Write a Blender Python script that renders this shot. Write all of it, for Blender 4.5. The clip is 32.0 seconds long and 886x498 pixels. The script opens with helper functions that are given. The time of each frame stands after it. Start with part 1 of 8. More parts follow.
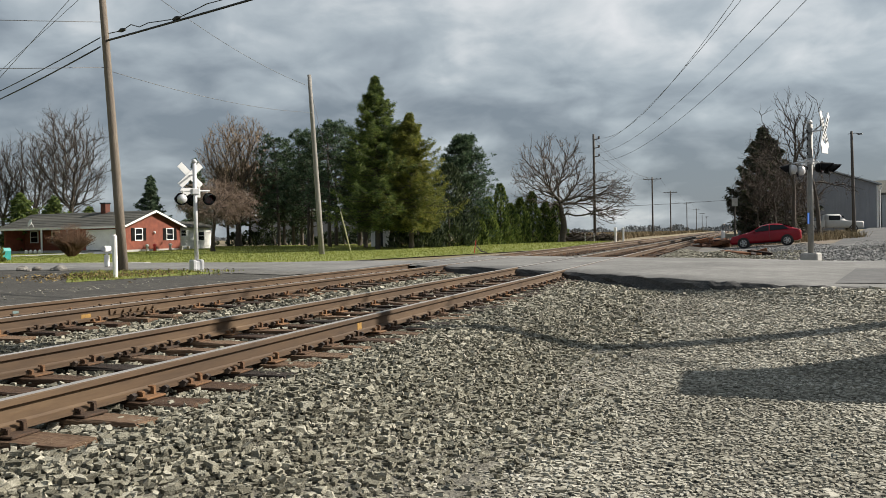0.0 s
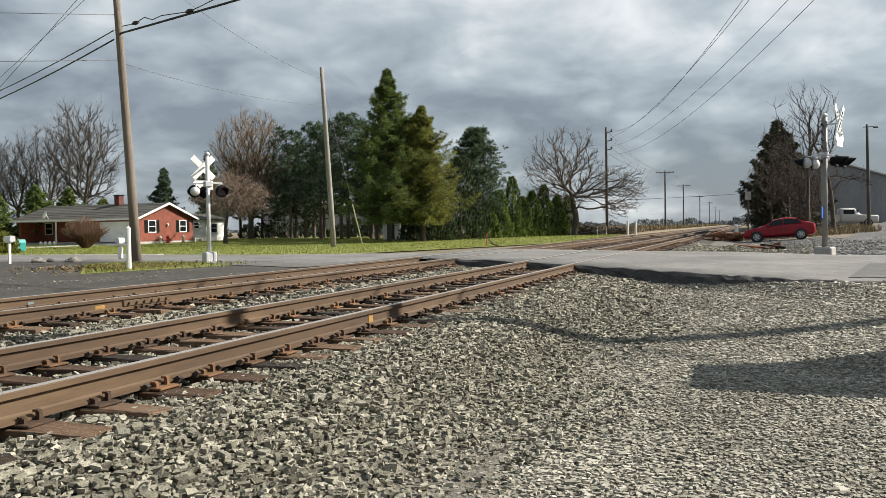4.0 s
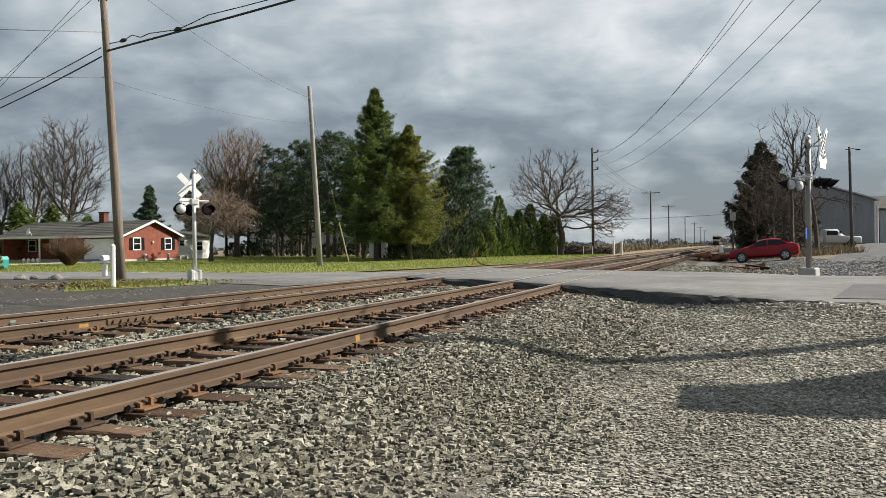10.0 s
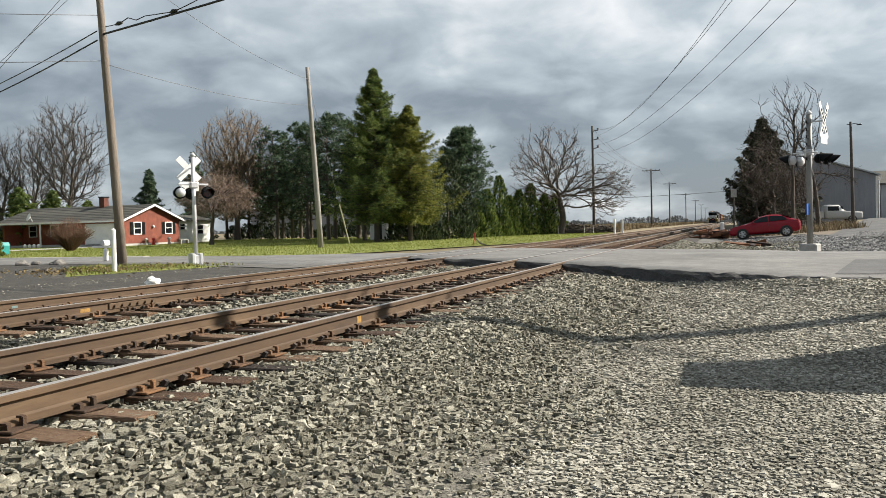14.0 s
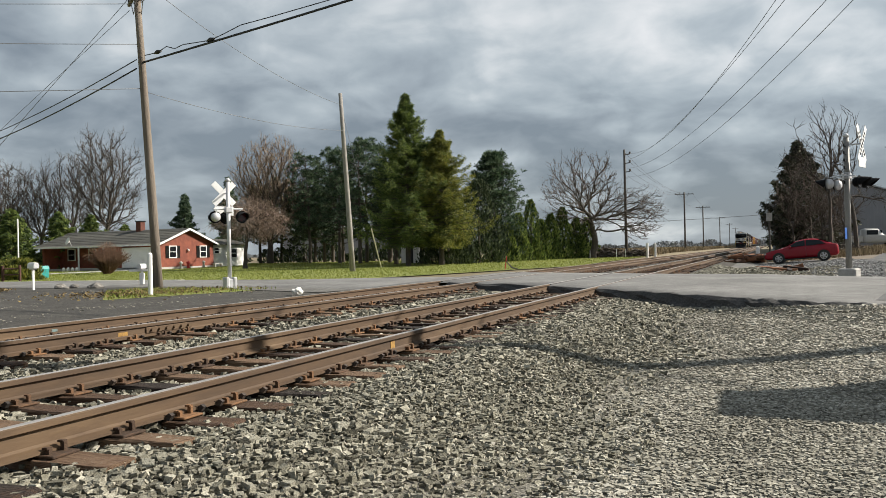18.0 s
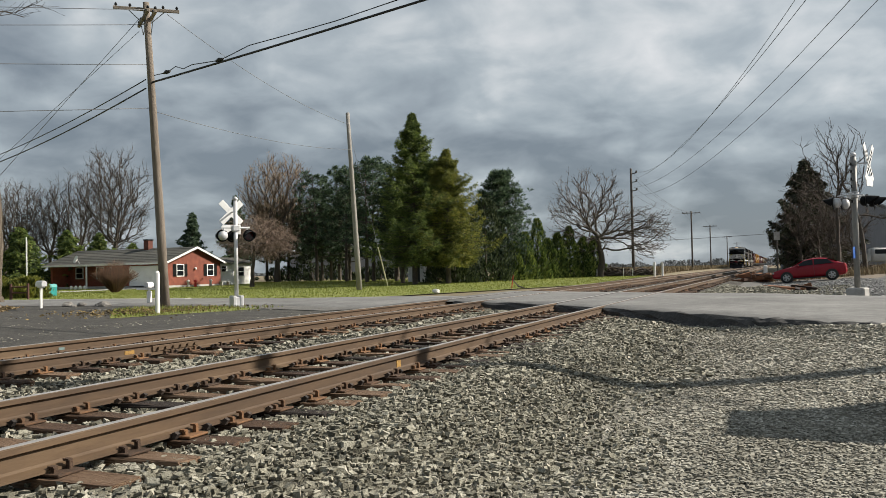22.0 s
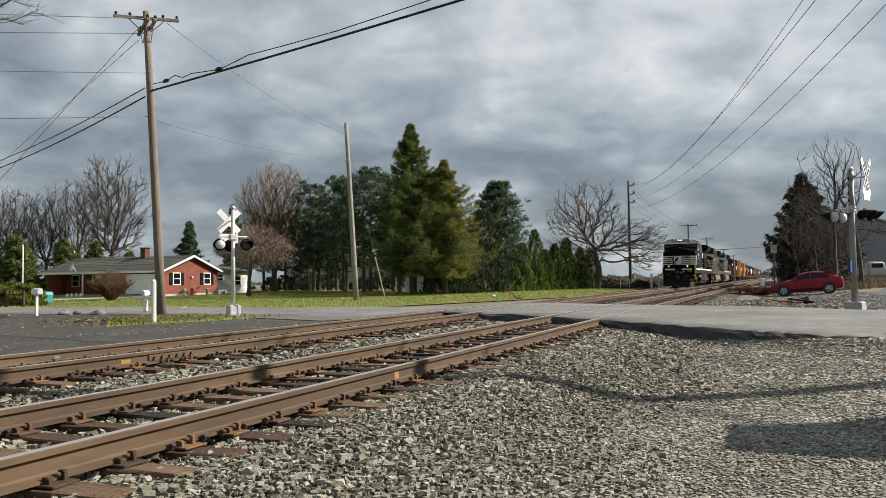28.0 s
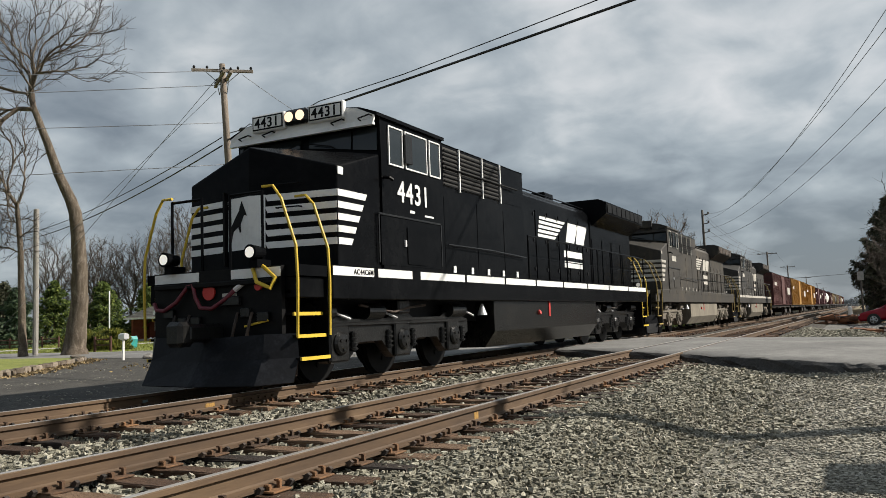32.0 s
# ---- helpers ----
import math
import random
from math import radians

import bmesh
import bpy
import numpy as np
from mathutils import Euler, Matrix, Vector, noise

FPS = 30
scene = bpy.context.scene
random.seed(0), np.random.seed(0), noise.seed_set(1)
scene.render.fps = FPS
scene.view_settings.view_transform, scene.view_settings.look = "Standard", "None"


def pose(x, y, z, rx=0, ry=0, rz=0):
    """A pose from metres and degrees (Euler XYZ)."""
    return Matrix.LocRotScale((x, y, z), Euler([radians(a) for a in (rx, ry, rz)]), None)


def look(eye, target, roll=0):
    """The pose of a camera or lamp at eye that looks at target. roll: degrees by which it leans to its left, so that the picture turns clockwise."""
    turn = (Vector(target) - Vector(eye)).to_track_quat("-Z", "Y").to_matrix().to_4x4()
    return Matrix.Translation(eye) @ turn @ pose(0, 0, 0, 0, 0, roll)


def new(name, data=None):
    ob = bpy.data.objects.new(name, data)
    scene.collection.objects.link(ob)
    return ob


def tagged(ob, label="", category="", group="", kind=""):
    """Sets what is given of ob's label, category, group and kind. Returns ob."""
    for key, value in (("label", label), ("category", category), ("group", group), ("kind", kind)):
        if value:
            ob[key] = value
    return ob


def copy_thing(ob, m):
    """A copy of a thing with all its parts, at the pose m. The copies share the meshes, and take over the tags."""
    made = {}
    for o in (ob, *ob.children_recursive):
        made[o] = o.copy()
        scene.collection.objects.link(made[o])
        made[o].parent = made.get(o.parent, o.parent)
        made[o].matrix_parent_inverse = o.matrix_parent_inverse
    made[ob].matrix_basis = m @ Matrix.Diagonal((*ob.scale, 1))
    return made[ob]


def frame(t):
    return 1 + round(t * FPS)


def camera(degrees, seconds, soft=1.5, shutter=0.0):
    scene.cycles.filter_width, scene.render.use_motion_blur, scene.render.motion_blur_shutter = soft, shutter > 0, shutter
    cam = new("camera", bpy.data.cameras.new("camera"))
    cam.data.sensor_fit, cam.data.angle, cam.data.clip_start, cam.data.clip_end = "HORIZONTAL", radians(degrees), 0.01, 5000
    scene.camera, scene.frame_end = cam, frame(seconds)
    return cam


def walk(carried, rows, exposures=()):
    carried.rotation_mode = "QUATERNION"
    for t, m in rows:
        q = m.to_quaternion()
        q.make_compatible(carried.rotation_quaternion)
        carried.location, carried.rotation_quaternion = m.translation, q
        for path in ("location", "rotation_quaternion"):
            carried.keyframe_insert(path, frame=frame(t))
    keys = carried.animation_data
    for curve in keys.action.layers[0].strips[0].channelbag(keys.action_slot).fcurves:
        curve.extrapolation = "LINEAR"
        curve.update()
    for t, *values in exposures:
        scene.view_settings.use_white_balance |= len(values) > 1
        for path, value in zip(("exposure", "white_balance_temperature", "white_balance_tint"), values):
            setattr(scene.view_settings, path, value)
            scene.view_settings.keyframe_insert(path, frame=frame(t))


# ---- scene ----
cam = camera(57.9, 32.0, soft=0.6)

# t, eye x, y, z, yaw, pitch, roll; world: y along the tracks, z = 0 at the rail tops
PATH = (
    (0, 0.007, -0.015, 0.859, 20.209, -1.01, 1.089),
    (0.5, 0.01, -0.02, 0.859, 20.414, -0.893, 1.103),
    (1, 0.009, -0.02, 0.859, 20.731, -0.835, 1.068),
    (1.5, 0.01, -0.022, 0.86, 21.085, -1.09, 0.965),
    (2, 0.013, -0.027, 0.86, 21.125, -1.221, 0.947),
    (2.5, 0.017, -0.033, 0.86, 21.112, -1.262, 0.934),
    (4.5, 0.018, -0.03, 0.859, 20.954, -1.589, 0.87),
    (5, 0.022, -0.033, 0.86, 20.417, -1.608, 0.984),
    (5.5, 0.018, -0.027, 0.859, 19.768, -1.648, 0.908),
    (6, 0.013, -0.02, 0.859, 19.501, -1.736, 0.799),
    (6.5, 0.005, -0.011, 0.86, 19.705, -1.689, 0.765),
    (7, -0.001, -0.009, 0.862, 19.923, -1.62, 0.761),
    (7.5, -0.006, -0.006, 0.863, 20.015, -1.629, 0.674),
    (8, -0.002, -0.014, 0.865, 20.135, -1.365, 0.672),
    (8.5, -0.001, -0.015, 0.867, 20.254, -0.899, 0.621),
    (9, 0.001, -0.02, 0.868, 20.082, -0.666, 0.579),
    (9.5, 0.002, -0.022, 0.869, 20.032, -0.375, 0.623),
    (10, 0.004, -0.024, 0.867, 20.088, -0.163, 0.634),
    (10.5, 0.004, -0.02, 0.866, 20.207, -0.117, 0.663),
    (11, 0.004, -0.019, 0.864, 20.383, -0.171, 0.741),
    (11.5, 0.005, -0.015, 0.862, 20.619, -0.569, 0.88),
    (12, 0.006, -0.01, 0.86, 20.593, -0.934, 1.061),
    (12.5, 0.004, -0.005, 0.86, 20.432, -1.174, 1.16),
    (13, 0.002, -0.002, 0.86, 20.15, -1.418, 1.195),
    (13.5, 0.002, -0.003, 0.86, 20.034, -1.58, 1.29),
    (14, -0.003, 0, 0.861, 20.138, -1.55, 1.355),
    (14.5, -0.009, 0.001, 0.863, 20.3, -1.46, 1.336),
    (16.5, -0.015, 0.001, 0.868, 20.676, -1.374, 1.341),
    (17, -0.02, -0.004, 0.871, 21.248, -1.102, 1.479),
    (17.5, -0.025, -0.01, 0.877, 21.904, -0.449, 1.402),
    (18, -0.028, -0.012, 0.881, 22.352, 0.196, 1.315),
    (18.5, -0.027, -0.018, 0.882, 22.524, 0.654, 1.077),
    (19, -0.027, -0.02, 0.881, 22.609, 0.902, 1.088),
    (19.5, -0.027, -0.016, 0.882, 22.742, 1.237, 1.165),
    (20, -0.025, -0.016, 0.88, 23.027, 1.164, 1.217),
    (20.5, -0.023, -0.016, 0.88, 23.157, 1.145, 1.234),
    (21, -0.023, -0.014, 0.881, 23.23, 1.15, 1.291),
    (21.5, -0.02, -0.016, 0.882, 23.076, 1.404, 1.253),
    (22, -0.02, -0.017, 0.882, 22.83, 1.543, 1.249),
    (22.5, -0.023, -0.012, 0.883, 22.473, 1.565, 1.272),
    (23, -0.025, -0.01, 0.885, 22.157, 1.619, 1.347),
    (23.5, -0.027, -0.007, 0.885, 22.082, 1.646, 1.3),
    (24, -0.028, -0.005, 0.886, 22.209, 1.647, 1.251),
    (24.5, -0.03, -0.006, 0.887, 22.298, 1.866, 1.208),
    (25, -0.035, -0.003, 0.888, 22.401, 2.067, 1.1),
    (25.5, -0.037, -0.009, 0.889, 22.431, 2.047, 1.054),
    (27.5, -0.041, -0.008, 0.889, 22.419, 2.272, 0.935),
    (28, -0.048, -0.003, 0.891, 22.605, 2.289, 0.808),
    (28.5, -0.053, 0.001, 0.891, 22.347, 2.131, 0.706),
    (29, -0.053, 0.002, 0.893, 22.125, 2.128, 0.744),
    (29.5, -0.057, 0.008, 0.896, 22.077, 2.238, 0.773),
    (30, -0.058, 0.004, 0.899, 22.115, 2.364, 0.926),
    (30.5, -0.061, -0.004, 0.904, 22.186, 2.542, 1.087),
    (31, -0.065, -0.012, 0.908, 22.137, 2.865, 1.223),
    (31.5, -0.077, -0.019, 0.912, 22.122, 3.152, 1.451),
    (31.8, -0.081, -0.026, 0.913, 22.657, 3.403, 1.424),
    (31.9, -0.088, -0.027, 0.916, 24.476, 3.984, 1.667),
    (32, -0.1, -0.029, 0.92, 27.711, 5.018, 2.099),
)
walk(cam, [(t, pose(x, y, z, 90 + pitch, roll, yaw)) for t, x, y, z, yaw, pitch, roll in PATH],
     exposures=((0, 0.66), (2.5, 0.64), (4.4, 0.88), (6.6, 0.88), (8, 0.74), (11, 0.76), (12.6, 0.92), (14.5, 0.92), (17.5, 0.76), (21.5, 0.68), (23, 0.42), (25.5, 0.42), (27.5, 0.66), (30, 0.64), (32, 0.56)))

# ---- world, sun ----
SUN_AZ = math.atan2(0.85, 0.52)      # from +y towards +x
SUN_EL = radians(35)


def make_world():
    w = bpy.data.worlds.new("world")
    scene.world = w
    w.use_nodes = True
    nt = w.node_tree
    nt.nodes.clear()
    N = nt.nodes.new
    out, bg, sky = N("ShaderNodeOutputWorld"), N("ShaderNodeBackground"), N("ShaderNodeTexSky")
    sky.sky_type, sky.sun_disc = "NISHITA", False
    sky.sun_elevation, sky.sun_rotation = SUN_EL, SUN_AZ
    tc, sep = N("ShaderNodeTexCoord"), N("ShaderNodeSeparateXYZ")
    nt.links.new(tc.outputs["Generated"], sep.inputs[0])

    def m(op, a, b=None):
        n = N("ShaderNodeMath")
        n.operation = op
        for i, v in enumerate((a, b)):
            if v is None:
                continue
            if isinstance(v, (int, float)):
                n.inputs[i].default_value = v
            else:
                nt.links.new(v, n.inputs[i])
        return n.outputs[0]
    up = m("MAXIMUM", sep.outputs[2], 0.0)
    den = m("ADD", up, 0.34)
    comb = N("ShaderNodeCombineXYZ")
    nt.links.new(m("DIVIDE", sep.outputs[0], den), comb.inputs[0])
    nt.links.new(m("DIVIDE", sep.outputs[1], den), comb.inputs[1])
    comb.inputs[2].default_value = 2.6

    def noise_tex(scale, detail, rough, dist=0.0):
        n = N("ShaderNodeTexNoise")
        n.inputs["Scale"].default_value, n.inputs["Detail"].default_value = scale, detail
        n.inputs["Roughness"].default_value, n.inputs["Distortion"].default_value = rough, dist
        nt.links.new(comb.outputs[0], n.inputs["Vector"])
        return n.outputs["Fac"]
    big, small = noise_tex(2.1, 4, 0.45, 0.3), noise_tex(5.6, 7, 0.5, 0.3)
    lift = m("MULTIPLY", m("SUBTRACT", m("MINIMUM", up, 0.30), 0.17), 0.45)      # cloud bases darken towards the horizon
    strip = m("MULTIPLY", m("MAXIMUM", m("SUBTRACT", 0.06, up), 0.0), 0.4)       # paler strip at the horizon
    deck = m("MULTIPLY", m("MAXIMUM", m("SUBTRACT", up, 0.45), 0.0), -0.25)      # thicker deck overhead
    toward = m("ADD", m("MULTIPLY", sep.outputs[0], 0.85), m("MULTIPLY", sep.outputs[1], 0.52))
    sunward = m("ADD", m("MULTIPLY", m("MINIMUM", toward, 0.15), 0.10), m("MULTIPLY", m("MAXIMUM", toward, 0.0), -0.015))      # duller away from the sun
    mix = m("ADD", m("ADD", m("ADD", m("MULTIPLY", big, 0.62), m("MULTIPLY", small, 0.36)), m("ADD", lift, strip)), m("ADD", deck, sunward))
    ramp = N("ShaderNodeValToRGB")
    el = ramp.color_ramp.elements
    el[0].position, el[0].color = 0.39, (0.235, 0.28, 0.325, 1)
    el[1].position, el[1].color = 0.68, (0.93, 0.94, 0.95, 1)
    for p, c in ((0.45, (0.32, 0.37, 0.415, 1)), (0.505, (0.425, 0.485, 0.53, 1)), (0.555, (0.53, 0.59, 0.63, 1)), (0.605, (0.70, 0.745, 0.77, 1))):
        e = el.new(p)
        e.color = c
    nt.links.new(mix, ramp.inputs[0])
    sc = N("ShaderNodeMix")
    sc.data_type, sc.blend_type = "RGBA", "MULTIPLY"
    sc.inputs["Factor"].default_value = 1.0
    nt.links.new(sky.outputs[0], sc.inputs["A"])
    sc.inputs["B"].default_value = (0.1, 0.1, 0.1, 1)
    mx = N("ShaderNodeMix")
    mx.data_type = "RGBA"
    mx.inputs["Factor"].default_value = 0.88
    nt.links.new(sc.outputs["Result"], mx.inputs["A"])
    nt.links.new(ramp.outputs[0], mx.inputs["B"])
    nt.links.new(mx.outputs["Result"], bg.inputs["Color"])
    bg.inputs["Strength"].default_value = 0.58
    nt.links.new(bg.outputs[0], out.inputs[0])


make_world()
sun = new("sun", bpy.data.lights.new("sun", "SUN"))
sun.data.energy, sun.data.angle, sun.data.color = 5.0, radians(0.6), (1.0, 0.93, 0.82)
SUN_DIR = Vector((math.sin(SUN_AZ) * math.cos(SUN_EL), math.cos(SUN_AZ) * math.cos(SUN_EL), math.sin(SUN_EL)))
sun.matrix_world = look(SUN_DIR * 60, (0, 0, 0))

# ---- materials ----


def mat(name, cols, scale=4.0, rough=0.8, metal=0.0, bump=0.0, bscale=None, stretch=(1, 1, 1), fine=0.35, island=0.0, rand=0.0, emit=0.0, spec=0.5, coat=0.0):
    """A mottled surface: cols mixed by coarse and fine noise in object space, bump, and variation by island or object."""
    mt = bpy.data.materials.new(name)
    mt.use_nodes = True
    nt = mt.node_tree
    N, Lk = nt.nodes.new, nt.links.new
    b = nt.nodes["Principled BSDF"]
    b.inputs["Roughness"].default_value, b.inputs["Metallic"].default_value = rough, metal
    b.inputs["Specular IOR Level"].default_value = spec
    b.inputs["Coat Weight"].default_value = coat
    tc, mp = N("ShaderNodeTexCoord"), N("ShaderNodeMapping")
    mp.inputs["Scale"].default_value = stretch
    Lk(tc.outputs["Object"], mp.inputs["Vector"])
    n1, n2 = N("ShaderNodeTexNoise"), N("ShaderNodeTexNoise")
    for n, s, dt in ((n1, scale, 5), (n2, scale * 9.3, 4)):
        n.inputs["Scale"].default_value, n.inputs["Detail"].default_value = s, dt
        n.inputs["Roughness"].default_value = 0.62
        Lk(mp.outputs[0], n.inputs["Vector"])
    mixn = N("ShaderNodeMix")
    mixn.inputs["Factor"].default_value = fine
    Lk(n1.outputs["Fac"], mixn.inputs["A"])
    Lk(n2.outputs["Fac"], mixn.inputs["B"])
    val = mixn.outputs["Result"]
    if island or rand:
        src = N("ShaderNodeNewGeometry").outputs["Random Per Island"] if island else N("ShaderNodeObjectInfo").outputs["Random"]
        k = island or rand
        ma = N("ShaderNodeMath")
        ma.operation = "MULTIPLY_ADD"
        Lk(src, ma.inputs[0])
        ma.inputs[1].default_value, ma.inputs[2].default_value = k, -k / 2
        ad = N("ShaderNodeMath")
        ad.operation = "ADD"
        Lk(val, ad.inputs[0])
        Lk(ma.outputs[0], ad.inputs[1])
        val = ad.outputs[0]
    r = N("ShaderNodeValToRGB")
    el = r.color_ramp.elements
    n = len(cols)
    el[0].position, el[0].color = 0.3, (*cols[0], 1)
    el[1].position, el[1].color = 0.7, (*cols[-1], 1)
    for i, c in enumerate(cols[1:-1], 1):
        e = el.new(0.3 + 0.4 * i / (n - 1))
        e.color = (*c, 1)
    Lk(val, r.inputs[0])
    Lk(r.outputs[0], b.inputs["Base Color"])
    if bump:
        bp = N("ShaderNodeBump")
        bp.inputs["Strength"].default_value, bp.inputs["Distance"].default_value = min(1.0, bump), 0.02 * max(1.0, bump)
        nb = n2
        if bscale:
            nb = N("ShaderNodeTexNoise")
            nb.inputs["Scale"].default_value, nb.inputs["Detail"].default_value = bscale, 6
            Lk(mp.outputs[0], nb.inputs["Vector"])
        Lk(nb.outputs["Fac"], bp.inputs["Height"])
        Lk(bp.outputs[0], b.inputs["Normal"])
    if emit:
        b.inputs["Emission Color"].default_value = (*cols[-1], 1)
        b.inputs["Emission Strength"].default_value = emit
    return mt


def glass_mat(name, col=(0.008, 0.010, 0.012), rough=0.05):
    mt = bpy.data.materials.new(name)
    mt.use_nodes = True
    b = mt.node_tree.nodes["Principled BSDF"]
    b.inputs["Base Color"].default_value = (*col, 1)
    b.inputs["Roughness"].default_value = rough
    b.inputs["Specular IOR Level"].default_value = 0.35
    return mt


STONE = mat("ballast_stone", ((0.088, 0.081, 0.058), (0.17, 0.16, 0.12), (0.23, 0.217, 0.168), (0.38, 0.36, 0.29)), 14, 0.85, bump=0.6, island=0.42)
GRAVEL = mat("lot_gravel", ((0.155, 0.145, 0.115), (0.24, 0.226, 0.184), (0.31, 0.294, 0.243), (0.43, 0.41, 0.35)), 0.8, 0.9, bump=0.4, island=0.36, fine=0.3)
YARDSTONE = mat("yard_stone", ((0.09, 0.09, 0.088), (0.165, 0.165, 0.162), (0.22, 0.22, 0.216), (0.34, 0.338, 0.33)), 0.8, 0.9, bump=0.4, island=0.4, fine=0.3)
# near black: the shade in the gaps between ballast stones is put into this colour
BEDSHADE = mat("ballast_bed", ((0.014, 0.012, 0.009), (0.036, 0.031, 0.024), (0.10, 0.092, 0.075)), 9, 0.95, bump=1.6, bscale=26, fine=0.7)
# darker than the lot gravel, so its colour gives the shade in the gaps
LOTBEDSHADE = mat("lot_bed_shade", ((0.06, 0.055, 0.045), (0.13, 0.121, 0.10), (0.25, 0.236, 0.20)), 1.1, 0.95, bump=1.4, bscale=38, fine=0.62)
YARD = mat("yard_gravel", ((0.05, 0.048, 0.044), (0.11, 0.106, 0.098), (0.20, 0.194, 0.18)), 1.0, 0.95, bump=1.5, bscale=16, fine=0.6)
DIRT = mat("dirt", ((0.10, 0.078, 0.052), (0.16, 0.127, 0.088), (0.22, 0.18, 0.13)), 1.2, 0.95, bump=1.0, bscale=12, fine=0.5)
FIELD = mat("dry_field", ((0.08, 0.066, 0.036), (0.165, 0.132, 0.075), (0.24, 0.20, 0.12)), 0.12, 0.95, bump=1.0, bscale=3, fine=0.5)
LAWN = mat("lawn", ((0.075, 0.09, 0.018), (0.165, 0.19, 0.034), (0.26, 0.26, 0.07)), 0.55, 0.95, bump=2.0, bscale=7, fine=0.6)
BLADE = mat("grass_blade", ((0.10, 0.125, 0.02), (0.18, 0.22, 0.036), (0.27, 0.275, 0.07)), 0.5, 0.9, island=0.5)
LEAFLITTER = mat("leaf_litter", ((0.05, 0.035, 0.016), (0.13, 0.093, 0.036), (0.23, 0.17, 0.07)), 3, 0.9, bump=0.8, island=0.6)
ASPHALT = mat("street_asphalt", ((0.020, 0.018, 0.0155), (0.038, 0.035, 0.030), (0.105, 0.098, 0.083)), 0.9, 0.9, bump=0.8, bscale=40, fine=0.62)
DRIVEGREY = mat("drive_asphalt", ((0.045, 0.045, 0.046), (0.085, 0.085, 0.086), (0.14, 0.14, 0.14)), 0.4, 0.9, bump=0.4, bscale=30, fine=0.4)
ROADTOP = mat("road_asphalt", ((0.08, 0.079, 0.077), (0.15, 0.148, 0.143), (0.24, 0.236, 0.226)), 0.4, 0.9, bump=0.35, bscale=70, fine=0.4)
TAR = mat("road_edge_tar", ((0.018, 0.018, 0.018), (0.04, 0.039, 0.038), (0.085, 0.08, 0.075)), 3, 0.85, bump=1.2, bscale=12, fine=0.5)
RAILSIDE = mat("rail_rust", ((0.036, 0.021, 0.011), (0.072, 0.042, 0.021), (0.12, 0.075, 0.038)), 0.9, 0.75, bump=0.15, stretch=(3, 0.5, 3), fine=0.25)
RAILTOP = mat("rail_polished", ((0.30, 0.27, 0.24), (0.44, 0.415, 0.39), (0.56, 0.545, 0.53)), 1.0, 0.40, 0.55, stretch=(4, 0.3, 4))
RUST = mat("rust_iron", ((0.04, 0.022, 0.012), (0.095, 0.05, 0.025), (0.18, 0.09, 0.038)), 9, 0.85, bump=0.4, rand=0.5)
DARKIRON = mat("dark_iron", ((0.018, 0.014, 0.012), (0.042, 0.03, 0.024), (0.075, 0.052, 0.038)), 9, 0.8, bump=0.3, rand=0.4)
TIEWOOD = mat("tie_wood", ((0.014, 0.008, 0.005), (0.045, 0.023, 0.012), (0.088, 0.047, 0.024), (0.16, 0.10, 0.06)), 3.0, 0.9, bump=0.9, bscale=22, stretch=(0.6, 6, 6), fine=0.45, rand=0.45)
POLEWOOD = mat("pole_wood", ((0.12, 0.095, 0.075), (0.21, 0.175, 0.14), (0.30, 0.26, 0.215)), 2.5, 0.9, bump=0.6, stretch=(7, 7, 0.5), fine=0.5, rand=0.2)
POLEGREY = mat("pole_wood_grey", ((0.15, 0.135, 0.12), (0.25, 0.235, 0.215), (0.36, 0.345, 0.32)), 2.5, 0.9, bump=0.6, stretch=(7, 7, 0.5), fine=0.5)
POLEDARK = mat("pole_wood_dark", ((0.05, 0.043, 0.038), (0.085, 0.075, 0.066), (0.13, 0.115, 0.10)), 2.5, 0.9, bump=0.6, stretch=(7, 7, 0.5), fine=0.5)
WIRE = mat("wire_black", ((0.012, 0.012, 0.013), (0.02, 0.02, 0.022), (0.03, 0.03, 0.032)), 3, 0.6)
WIREGREY = mat("wire_grey", ((0.09, 0.095, 0.105), (0.13, 0.135, 0.145), (0.17, 0.175, 0.185)), 3, 0.6)
MASTGREY = mat("mast_weathered", ((0.16, 0.155, 0.14), (0.24, 0.235, 0.22), (0.33, 0.32, 0.30)), 3, 0.6, 0.2, stretch=(2, 2, 0.4), fine=0.4)
ALU = mat("mast_aluminium", ((0.42, 0.42, 0.43), (0.55, 0.55, 0.56), (0.66, 0.66, 0.67)), 4, 0.5, 0.3, fine=0.3)
SIGNWHITE = mat("sign_white", ((0.62, 0.62, 0.60), (0.74, 0.74, 0.73), (0.82, 0.82, 0.81)), 3, 0.6)
BLACKPAINT = mat("matte_black", ((0.0035, 0.0035, 0.004), (0.006, 0.006, 0.0065), (0.012, 0.0118, 0.0115)), 4, 0.5, spec=0.1)
WHITEPAINT = mat("white_paint", ((0.60, 0.59, 0.57), (0.74, 0.73, 0.71), (0.82, 0.81, 0.79)), 1.6, 0.55, fine=0.4)
CONCRETE = mat("concrete", ((0.26, 0.25, 0.235), (0.37, 0.36, 0.34), (0.47, 0.455, 0.43)), 3, 0.9, bump=0.4)
BRICK = mat("brick_face", ((0.15, 0.042, 0.026), (0.24, 0.068, 0.038), (0.32, 0.10, 0.058)), 2.2, 0.85, bump=0.3, rand=0.5)
MORTAR = mat("brick_mortar", ((0.14, 0.06, 0.042), (0.20, 0.095, 0.065), (0.27, 0.15, 0.11)), 3, 0.95, bump=0.4)
